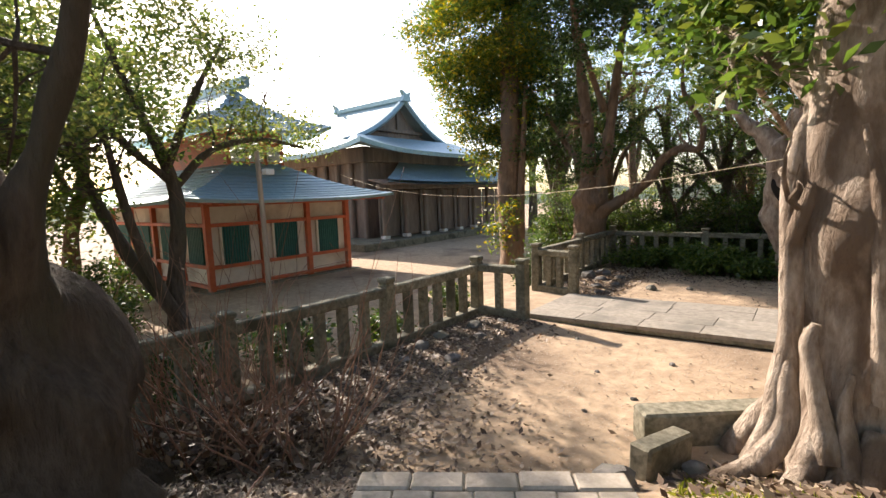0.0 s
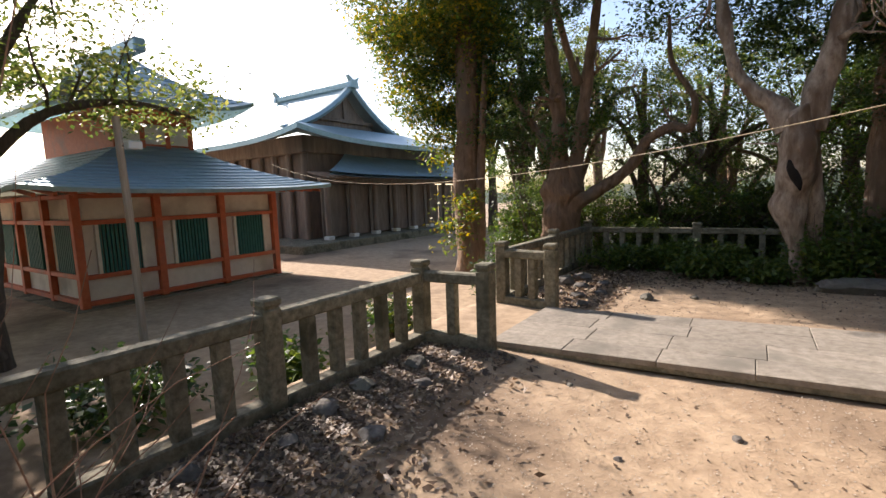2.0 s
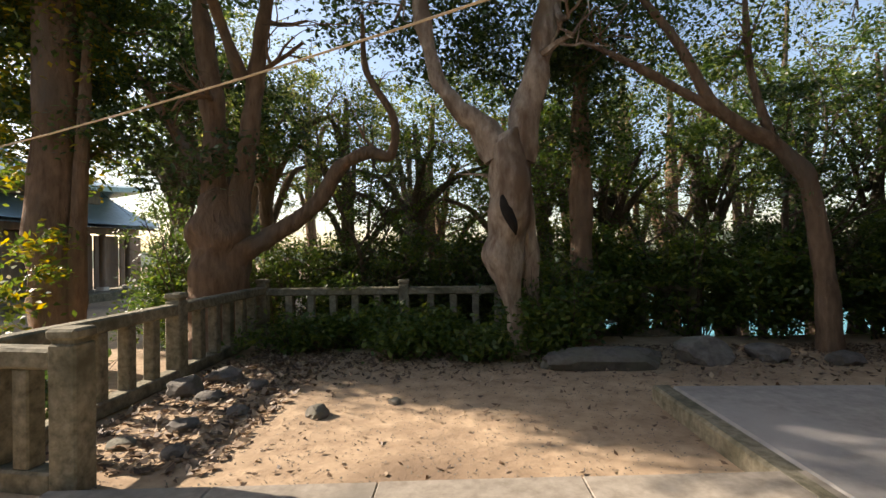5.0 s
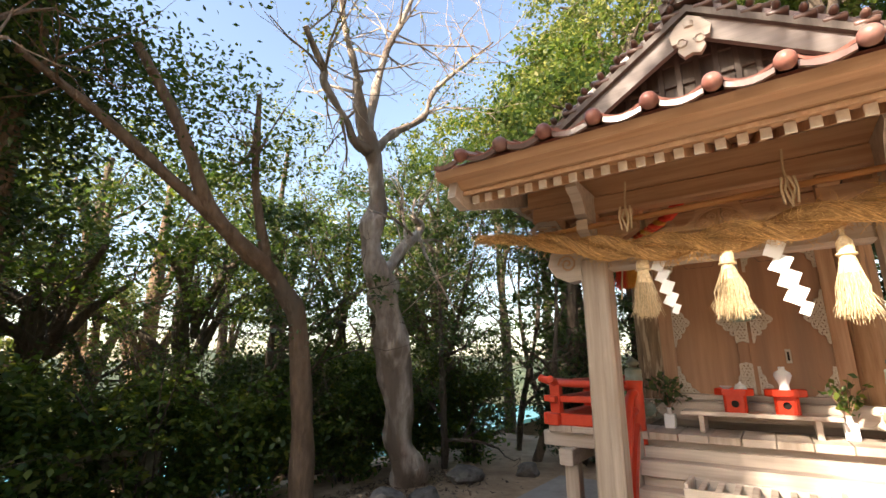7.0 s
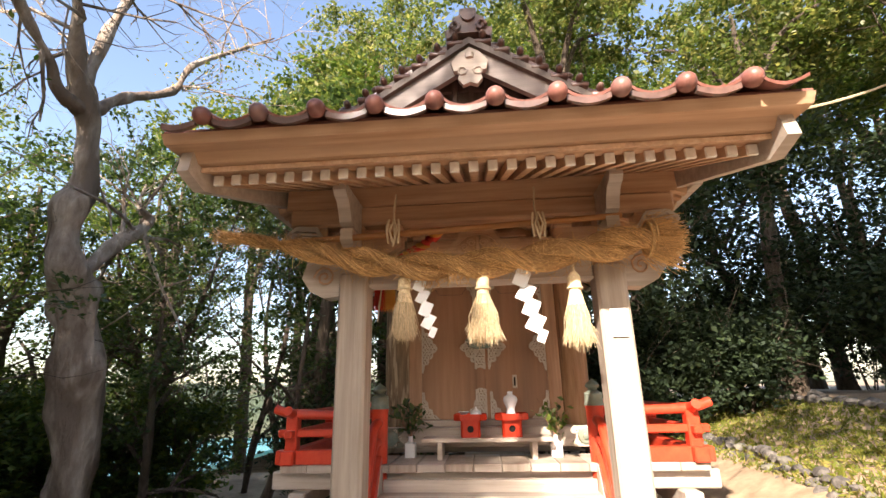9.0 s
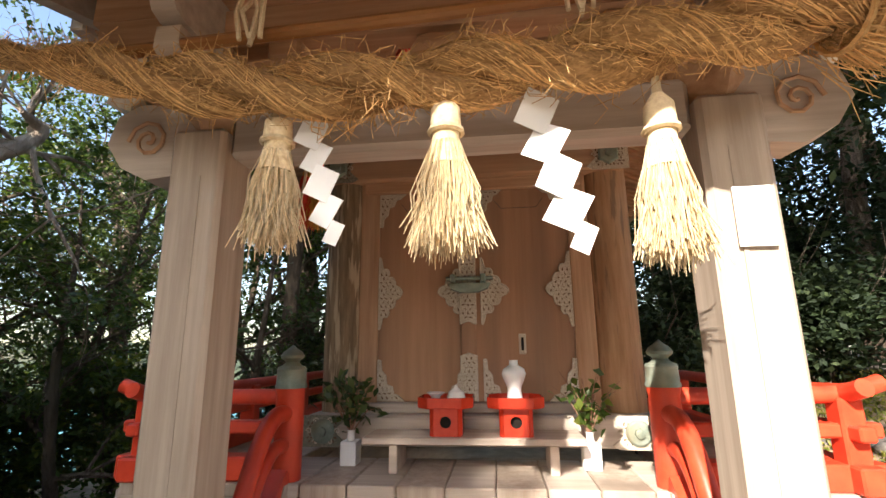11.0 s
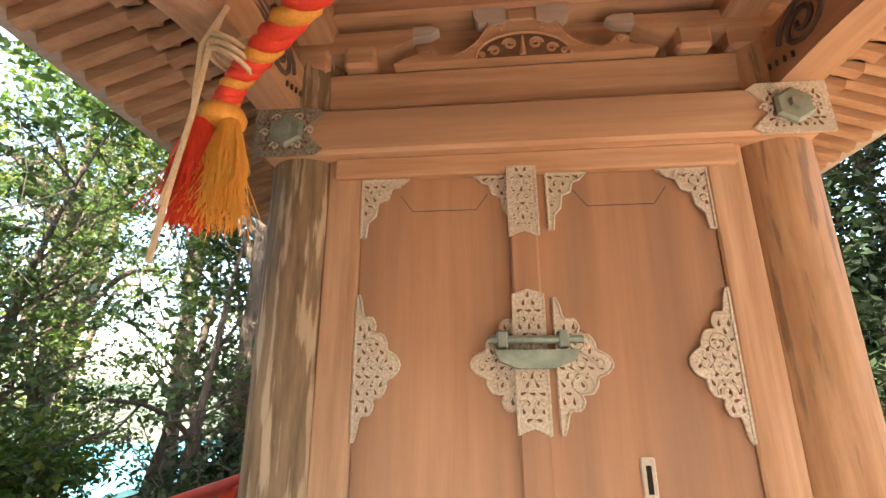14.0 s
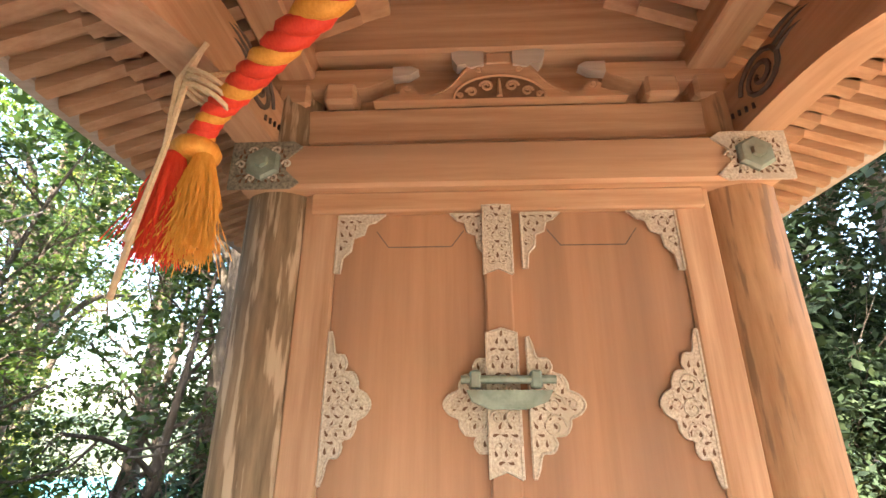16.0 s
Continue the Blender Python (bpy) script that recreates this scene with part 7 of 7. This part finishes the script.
        mid = c + d * l * 0.5 + Vector(rg.normal(size=3)) * 0.012
        s.tube([c, mid, c + d * l + Vector(rg.normal(size=3)) * 0.02], [r * 1.2, r, r * 0.7], 3, 0, False)
    ob = part(name, s, mat or M_STRAW, parent, label)
    return tagged(ob, "", "", "", "stuff")


rope = thing("straw_rope", (1.0, YC, 2.45), "thick twisted golden straw shrine rope with a frayed end", "rope")


def rope_axis(u):
    """u from the thin tail (0) to the broom end (1)."""
    y = 7.72 - 2.72 * u
    z = 2.665 - 0.03 * math.sin(math.pi * min(1, u * 1.05)) - 0.13 * math.sin(math.pi * u) ** 1.2 + 0.0 - 0.09 * u
    return Vector((1.10, y, z + 0.07 - 0.05 * smoothstep(0.1, 0.45, u)))


def rope_rad(u):
    return 0.030 + 0.048 * smoothstep(0.0, 0.36, u) + 0.010 * smoothstep(0.45, 1.0, u)


for j in range(2):
    s = Shape()
    pts, rad = [], []
    for i in range(97):
        u = i / 96
        c, R = rope_axis(u), rope_rad(u)
        a = 2 * math.pi * (j / 2 + 3.7 * u)
        pts.append(c + Vector((math.cos(a), 0, math.sin(a))) * R * 0.52)
        rad.append(R * 0.60)
    s.tube(pts, rad, 14, 0.06)
    part("strand", s, M_STRAWROPE, rope, smooth=60)
rg = np.random.default_rng(70)


def on_strand(j, u, turn, out):
    """A place on the skin of strand j, and the way outwards there."""
    c, R = rope_axis(u), rope_rad(u)
    a = 2 * math.pi * (j / 2 + 3.7 * u)
    n = Vector((math.cos(turn), 0, math.sin(turn)))
    return c + Vector((math.cos(a), 0, math.sin(a))) * R * 0.52 + n * R * 0.60 * out, n


s = Shape()
for i in range(3600):
    j, u, turn = rg.integers(0, 2), rg.uniform(0.0, 0.975), rg.uniform(0, 2 * math.pi)
    pts = []
    for q in (0.0, 0.4, 0.75, 1.0):
        p, n = on_strand(j, min(0.995, u + 0.028 * q), turn + 0.9 * q + rg.normal() * 0.05, 1.0 + 0.05 * rg.uniform() + 0.16 * (q > 0.9) * rg.uniform())
        pts.append(p)
    s.tube(pts, [0.0017, 0.0019, 0.0016, 0.0009], 3, 0, False)
tagged(part("straw_lay", s, M_STRAW, rope), "", "", "", "stuff")
cen, dr = [], []
for i in range(2000):
    p, n = on_strand(rg.integers(0, 2), rg.uniform(0.02, 0.98), rg.uniform(0, 2 * math.pi), 0.98)
    cen.append(p)
    dr.append(n * 0.5 + Vector((0, rg.choice((-1, 1)) * rg.uniform(0.4, 1.2), 0)) + Vector(rg.normal(size=3)) * 0.3)
straw("straw_fuzz", rope, cen, dr, 0.055, 71, 0.0013)
cen, dr = [], []
for i in range(1500):
    v = Vector((rg.normal() * 0.04, 0, rg.normal() * 0.04))
    cen.append(rope_axis(0.965) + v)
    dr.append(Vector((v.x * 3.6, -1.0, v.z * 3.6 - 0.18)) + Vector(rg.normal(size=3)) * 0.08)
straw("frayed_end", rope, cen, dr, 0.17, 72, 0.0017)
cen, dr = [], []
for i in range(60):
    p, n = on_strand(rg.integers(0, 2), 0.52 + 0.03 * rg.normal(), -1.57 + 0.4 * rg.normal(), 0.95)
    cen.append(p)
    dr.append(Vector((-0.2, 0.3 * rg.normal(), -1)))
for i in range(260):
    v = Vector((rg.normal() * 0.014, 0, rg.normal() * 0.014))
    cen.append(rope_axis(rg.uniform(0.0, 0.06)) + v)
    dr.append(Vector((v.x * 6, 1.0, v.z * 6 - 0.12)) + Vector(rg.normal(size=3)) * 0.1)
straw("loose_straw", rope, cen, dr, 0.07, 73, 0.0016)
s = Shape()
for u in (0.965, 0.975):
    c = rope_axis(u)
    s.tube([c + Vector((math.cos(a), 0, math.sin(a))) * 0.106 for a in np.linspace(0, 6.283, 17)], [0.008] * 17, 5)
part("binding", s, M_STRAW, rope)

s = Shape().tube([(1.17, 7.36, 2.69), (1.17, 6.2, 2.73), (1.17, 5.2, 2.77)], [0.021, 0.021, 0.019], 10)
single("bamboo_pole", s, M_BAMBOO, "brown bamboo pole carrying the straw rope", "pole")
for y, zt in ((6.60, 2.98), (5.72, 2.98)):
    c = thing("cord", (1.12, y, 2.6), "pale knotted cord tying up the rope", "cord")
    part("loop", Shape().tube([(1.15, y, zt), (1.13, y + 0.01, 2.85), (1.10, y, 2.73), (1.07, y - 0.01, 2.66), (1.06, y, 2.60)], [0.007] * 5, 6), M_CORD, c)
    for j in range(4):
        part("hank", Shape().tube([(1.07 + 0.012 * math.cos(j * 1.6), y + 0.03 * math.sin(j * 1.6), 2.78), (1.05, y + 0.045 * math.sin(j * 1.6 + 0.5), 2.70), (1.06, y + 0.03 * math.sin(j * 1.6), 2.62)], [0.007] * 3, 5), M_CORD, c)


def straw_tassel(x, y, top, bottom, seed, flare):
    t = thing("straw_tassel", (x, y, bottom), "bound straw tassel hanging from the rope", "tassel", "straw tassels")
    part("cord", Shape().tube([(x, y, top + 0.06), (x, y, top)], [0.009, 0.014], 6), M_STRAWPALE, t)
    h = top - bottom
    part("head", Shape().lathe((x, y, top - 0.45 * h), [(0.05, 0), (0.042, 0.1 * h), (0.034, 0.2 * h), (0.040, 0.27 * h), (0.038, 0.38 * h), (0.016, 0.45 * h)], 14), M_STRAWPALE, t)
    rg = np.random.default_rng(seed)
    cen, dr = [], []
    for i in range(950):
        a, q = rg.uniform(0, 6.283), rg.uniform(0, 1) ** 0.5
        cen.append((x + 0.038 * q * math.cos(a), y + 0.038 * q * math.sin(a), top - 0.30 * h))
        dr.append((flare * q * math.cos(a), flare * q * math.sin(a), -1))
    straw("fringe", t, cen, dr, 0.70 * h, seed, 0.0019, M_STRAWPALE, even=0.84)
    part("binding", Shape().tube([(x + 0.041 * math.cos(a), y + 0.041 * math.sin(a), top - 0.22 * h) for a in np.linspace(0, 6.283, 15)], [0.008] * 15, 5), M_STRAWPALE, t)


for i, (x, y, tp, b, flare) in enumerate(((1.15, 6.545, 2.44, 2.05, 0.09), (1.10, 6.07, 2.42, 2.005, 0.17), (1.15, 5.53, 2.42, 1.972, 0.11))):
    straw_tassel(x, y, tp, b, 80 + i, flare)


def shide(x, y, z, w, h, label):
    """Folded zigzag paper streamer: four panels, each hung from the corner of the last, and a cut tail."""
    s = Shape()
    for i in range(5):
        ww, hh = (w, h) if i < 4 else (w * 0.55, h * 0.7)
        m = Matrix.Translation((x + 0.006 * (i % 2), y - 0.25 * w * i + 0.03, z - 0.86 * h * i)) @ Matrix.Rotation(radians(24 + 5 * (i % 2)), 4, "X") @ Matrix.Rotation(radians(13 * (-1) ** i), 4, "Z")
        s.box(-0.0012, 0.0012, -ww / 2, ww / 2, -hh, 0.0, 0.0, m)
    t = thing("paper_streamer", (x, y, z - 0.4), label, "paper streamer", "folded paper streamers")
    part("paper", s, M_PAPER, t)
    part("thread", Shape().tube([(x, y, z - 0.02), (x - 0.02, y, z + 0.12)], [0.003, 0.003], 4), M_CORD, t)


shide(1.15, 6.40, 2.42, 0.068, 0.088, "narrow white zigzag paper streamer on the rope")
shide(1.14, 5.785, 2.44, 0.090, 0.104, "broad white zigzag paper streamer on the rope")
single("paper_strip", Shape().box(1.318, 1.324, 5.20, 5.30, 2.05, 2.22, 0.001), M_PAPER, "white paper strip on the lit porch post", "paper")


# ---- bell rope ----
def bell_rope():
    t = thing("bell_rope", (2.2, 6.86, 2.4), "red and gold twisted bell rope tied back, with a big tassel", "rope")
    path = smooth_path([(1.80, 6.27, 3.16, 0.042), (1.88, 6.37, 3.01, 0.042), (1.96, 6.47, 2.92, 0.040), (2.06, 6.62, 2.87, 0.037), (2.15, 6.75, 2.83, 0.034), (2.20, 6.84, 2.78, 0.030), (2.23, 6.885, 2.72, 0.030)], 9)
    for j in range(3):
        s = Shape()
        pts, rad = [], []
        for i, p in enumerate(path):
            d = Vector(path[min(i + 1, len(path) - 1)][:3]) - Vector(path[max(0, i - 1)][:3])
            a = d.cross(Vector((0, 0, 1))).normalized()
            b = d.cross(a).normalized()
            th = 2 * math.pi * (j / 3 + i / 8)
            pts.append(Vector(p[:3]) + (a * math.cos(th) + b * math.sin(th)) * p[3] * 0.5)
            rad.append(p[3] * 0.62)
        s.tube(pts, rad, 10)
        part("strand", s, (M_ROPERED, M_ROPERED, M_ROPEGOLD)[j], t, ("red silk strand", "red silk strand", "gold silk strand")[j], 60)
    part("knob", Shape().lathe((2.24, 6.89, 2.675), [(0.03, 0), (0.055, 0.012), (0.06, 0.03), (0.05, 0.05), (0.03, 0.06)], 16), M_ROPEGOLD, t, "padded gold collar", 60)
    rg = np.random.default_rng(90)
    for name, mat, dy, dx, lab in (("red_tuft", M_ROPERED, 0.036, -0.02, "red silk fringe"), ("gold_tuft", M_ROPEGOLD, -0.03, -0.01, "gold silk fringe")):
        c = (2.24 + dx, 6.89 + dy, 2.69)
        part("tuft_core", Shape().lathe((c[0], c[1], 2.44), [(0.036, 0), (0.036, 0.08), (0.031, 0.18), (0.023, 0.245)], 14), mat, t, lab, 60)
        cen, dr = [], []
        for i in range(700):
            a = rg.uniform(0, 6.283)
            cen.append((c[0] + 0.022 * math.cos(a), c[1] + 0.022 * math.sin(a), 2.68))
            dr.append((0.055 * math.cos(a), 0.055 * math.sin(a), -1))
        straw(name, t, cen, dr, 0.27, 91, 0.0017, mat, even=0.85)
    for j, (a, b) in enumerate((((2.14, 6.86, 2.95), (2.13, 6.93, 2.30)), ((2.12, 6.84, 2.93), (2.12, 6.92, 2.42)))):
        s = Shape()
        s.tube([a, (2.12, 6.87 + 0.02 * j, 2.82), (2.13, 6.89, 2.65), (2.13, 6.91, 2.5), b], [0.007] * 5, 6)
        part("tie_cord", s, M_CORD, t, "pale hemp tie cord")
    for j in range(3):
        s = Shape().tube([(2.16 + 0.05 * math.cos(q), 6.84 + 0.05 * math.sin(q), 2.80 + 0.02 * j + 0.02 * math.sin(q)) for q in np.linspace(0, 6.28, 13)], [0.0065] * 13, 5)
        part("tie_cord", s, M_CORD, t, "pale hemp tie cord")
    part("tie_cord", Shape().tube([(2.12, 6.83, 2.83), (2.3, 6.86, 3.0), (2.35, 6.85, 3.12)], [0.007] * 3, 5), M_CORD, t, "pale hemp tie cord")


bell_rope()

# ---- offerings ----
tb = thing("offering_table", (2.33, YC, VZ), "low plain wooden offering table on the veranda", "table")
part("tabletop", Shape().box(2.21, 2.47, YC - 0.50, YC + 0.50, VZ + 0.125, VZ + 0.155, 0.004), M_GREYY, tb)
for y in (YC - 0.36, YC + 0.36):
    part("leg", Shape().box(2.23, 2.45, y - 0.02, y + 0.02, VZ, VZ + 0.125, 0.004), M_GREYY, tb)


def offering_stand(y):
    x, z = 2.32, VZ + 0.155
    t = thing("offering_stand", (x, y, z), "red lacquered offering stand with a round hole", "offering stand", "red offering stands")
    h = 0.125
    for dx, dy, w in ((-0.072, 0, 0.11), (0.072, 0, 0.11)):
        # panel with a round opening
        s = Shape()
        ring = [(0.026 * math.cos(a), 0.026 * math.sin(a)) for a in np.linspace(0, 2 * math.pi, 17)[:-1]]
        sq = [(0.055 * max(-1, min(1, 1.42 * math.cos(a))), 0.0625 * max(-1, min(1, 1.42 * math.sin(a)))) for a in np.linspace(0, 2 * math.pi, 17)[:-1]]
        lay = [[[s.bm.verts.new((x + dx + ddx, y + a, z + h * 0.5 + b)) for a, b in lst] for lst in (ring, sq)] for ddx in (-0.004, 0.004)]
        for i in range(16):
            j = (i + 1) % 16
            s.bm.faces.new((lay[0][0][i], lay[0][0][j], lay[0][1][j], lay[0][1][i]))
            s.bm.faces.new((lay[1][0][j], lay[1][0][i], lay[1][1][i], lay[1][1][j]))
            s.bm.faces.new((lay[0][0][j], lay[0][0][i], lay[1][0][i], lay[1][0][j]))
            s.bm.faces.new((lay[0][1][i], lay[0][1][j], lay[1][1][j], lay[1][1][i]))
        part("front_panel" if dx < 0 else "back_panel", s, M_LACQUER, t)
    for k in (1, -1):
        part("side_panel", Shape().box(x - 0.055, x + 0.055, y + k * 0.072 - 0.004, y + k * 0.072 + 0.004, z, z + h, 0.002), M_LACQUER, t)
        for q in (1, -1):
            part("corner_panel", Shape().beam((x + q * 0.056, y + k * 0.073, z + h / 2), (x + q * 0.073, y + k * 0.056, z + h / 2), 0.008, h, 0.0), M_LACQUER, t)
    # added near-black box, paints the dark seen through the round hole
    part("dark_fill", Shape().box(x - 0.05, x + 0.05, y - 0.05, y + 0.05, z, z + h - 0.01), M_HOLE, t)
    oc = [(0.125, 0.075), (0.075, 0.125), (-0.075, 0.125), (-0.125, 0.075), (-0.125, -0.075), (-0.075, -0.125), (0.075, -0.125), (0.125, -0.075)]
    part("tray", Shape().prism([(x + a, y + b) for a, b in oc], z + h, z + h + 0.012, "xy"), M_LACQUER, t)
    for a, b in zip(oc, oc[1:] + oc[:1]):
        part("rim", Shape().beam((x + a[0], y + a[1], z + h + 0.026), (x + b[0], y + b[1], z + h + 0.026), 0.007, 0.044, 0.001), M_LACQUER, t)
    return z + h + 0.012


TZ = offering_stand(6.21)
offering_stand(5.89)


def pot(name, x, y, z, prof, label, cat, mat=M_CERAMIC):
    return single(name, Shape().lathe((x, y, z), prof, 28), mat, label, cat, smooth=60)


pot("sake_jar", 2.32, 5.89, TZ, [(0.038, 0), (0.041, 0.01), (0.032, 0.055), (0.034, 0.075), (0.052, 0.115), (0.057, 0.135), (0.050, 0.158), (0.030, 0.170), (0.021, 0.176), (0.021, 0.198), (0.001, 0.199)], "tall white ceramic sake jar on a red stand", "jar")
pot("water_pot", 2.31, 6.165, TZ, [(0.030, 0), (0.040, 0.01), (0.044, 0.032), (0.038, 0.050), (0.038, 0.054), (0.024, 0.062), (0.010, 0.074), (0.006, 0.086), (0.001, 0.088)], "round lidded white water pot on a red stand", "jar")
pot("offering_dish", 2.31, 6.262, TZ, [(0.026, 0), (0.018, 0.012), (0.022, 0.034), (0.044, 0.050), (0.042, 0.053), (0.01, 0.046)], "small white footed dish on a red stand", "dish")


def vase(x, y, leafy, seed, label):
    t = thing("flower_vase", (x, y, VZ), label, "vase", "vases of evergreen sprigs")
    part("stand", Shape().box(x - 0.045, x + 0.045, y - 0.04, y + 0.04, VZ, VZ + 0.11, 0.004), M_PAPER, t, "white block stand")
    part("vase", Shape().lathe((x, y, VZ + 0.11), [(0.022, 0), (0.017, 0.03), (0.018, 0.045), (0.022, 0.05)], 16), M_CERAMIC, t)
    rg = np.random.default_rng(seed)
    p, n, l = [], [], []
    for i in range(14):
        s = Shape()
        a = rg.uniform(0, 6.283)
        tip = Vector((x + 0.16 * math.cos(a) * rg.uniform(0.3, 1), y + 0.19 * math.sin(a) * rg.uniform(0.3, 1), VZ + 0.2 + rg.uniform(0.05, 0.24)))
        base = Vector((x, y, VZ + 0.14))
        mid = base.lerp(tip, 0.5) + Vector((0, 0, 0.05))
        s.tube([base, mid, tip], [0.003, 0.0025, 0.0015], 4)
        part("sprig", s, M_TWIG, t)
        for j in range(9 if leafy else 6):
            q = base.lerp(mid, 0.5 + j * 0.1) if j < 3 else mid.lerp(tip, (j - 2) / 6)
            d = Vector(rg.normal(size=3)) * 0.025
            p.append(q + d)
            n.append(Vector(rg.normal(size=3)) * 0.6 + Vector((-0.3, 0, 0.6)))
            l.append(rg.uniform(0.045, 0.08))
    l = np.array(l)
    ob = new("leaves", quads("leaves", L_DARK if leafy else L_MID, np.array(p), np.array(n), l, l * 0.5, seed))
    ob.parent, ob.matrix_parent_inverse = t, Matrix.Translation(-t.location)
    tagged(ob, "", "", "", "stuff")


vase(2.40, 6.70, True, 95, "white vase stuffed with dark evergreen sprigs")
vase(2.38, 5.55, False, 96, "white vase with a few light-green leafy sprigs")


def offering_box():
    x0, x1, y0, y1, z0, z1 = 1.18, 1.5, 5.70, 6.46, 0.36, 1.06
    t = thing("offering_box", (1.34, YC, z0), "pale wooden offertory box with a slatted top", "box")
    part("front", Shape().box(x0, x0 + 0.025, y0, y1, z0, z1, 0.004), M_GREYY, t)
    part("back", Shape().box(x1 - 0.025, x1, y0, y1, z0, z1, 0.004), M_GREYY, t)
    for y in (y0, y1 - 0.025):
        part("side", Shape().box(x0 + 0.026, x1 - 0.026, y, y + 0.025, z0, z1 + 0.02, 0.004), M_GREYY, t)
    for i in range(8):
        y = y0 + 0.06 + 0.088 * i
        part("slat", Shape().beam((x0 + 0.026, y, z1 - 0.02), (x1 - 0.026, y, z1 - 0.02), 0.035, 0.03, 0.004), M_GREYY, t)
    # near-black block painting the shade below the slats
    part("inside", Shape().box(x0 + 0.03, x1 - 0.03, y0 + 0.03, y1 - 0.03, z0, z1 - 0.1), M_HOLE, t)


offering_box()

# ---- grassy bank and rough wall beside the shrine ----
rg = np.random.default_rng(120)
wall = thing("wall_bank", (3.6, 3.2, 0.3), "low rough stone retaining wall under a grassy bank", "wall", "", "structure")
for i in range(34):
    u = i / 33
    x, y = 1.6 + 5.2 * u, 3.45 - 0.35 * math.sin(u * 2) + rg.normal() * 0.03
    for lay in range(2):
        r = rock("stone", x + 0.07 * lay, y - 0.1 * lay, rg.uniform(0.045, 0.095), 700 + i * 2 + lay, flat=0.75, z=height(x, y) - 0.05 + 0.09 * lay)
        for key in ("label", "category", "group"):
            del r[key]
        r.parent, r.matrix_parent_inverse = wall, Matrix.Translation(-wall.location)
for i in range(26):
    u = i / 25
    x, y = 2.6 + 5.6 * u, 1.55 + rg.normal() * 0.04
    r = rock("stone", x, y, rg.uniform(0.09, 0.16), 800 + i, flat=0.6, z=height(x, y))
    for key in ("label", "category", "group"):
        del r[key]
    r.parent, r.matrix_parent_inverse = wall, Matrix.Translation(-wall.location)


def grass(n, x0, x1, y0, y1, seed, label):
    r = np.random.default_rng(seed)
    p = np.stack([r.uniform(x0, x1, n), r.uniform(y0, y1, n), np.zeros(n)], 1)
    p[:, 2] = [height(a, b) + 0.02 for a, b, _ in p]
    nor = r.normal(size=p.shape) * np.array([1, 1, 0.25])
    ln = r.uniform(0.04, 0.10, n)
    ob = new("grass", quads("grass", L_GRASS, p, nor, ln, ln * 0.25, seed))
    tagged(ob, label, "grass", "", "stuff")


grass(9000, 1.6, 7.5, 1.5, 3.3, 121, "short yellow-green grass with dead leaves on the bank")
grass(900, -2.3, -0.9, 1.3, 2.2, 122, "tufts of yellow-green weeds among the roots")
paved_path()
brick_landing()
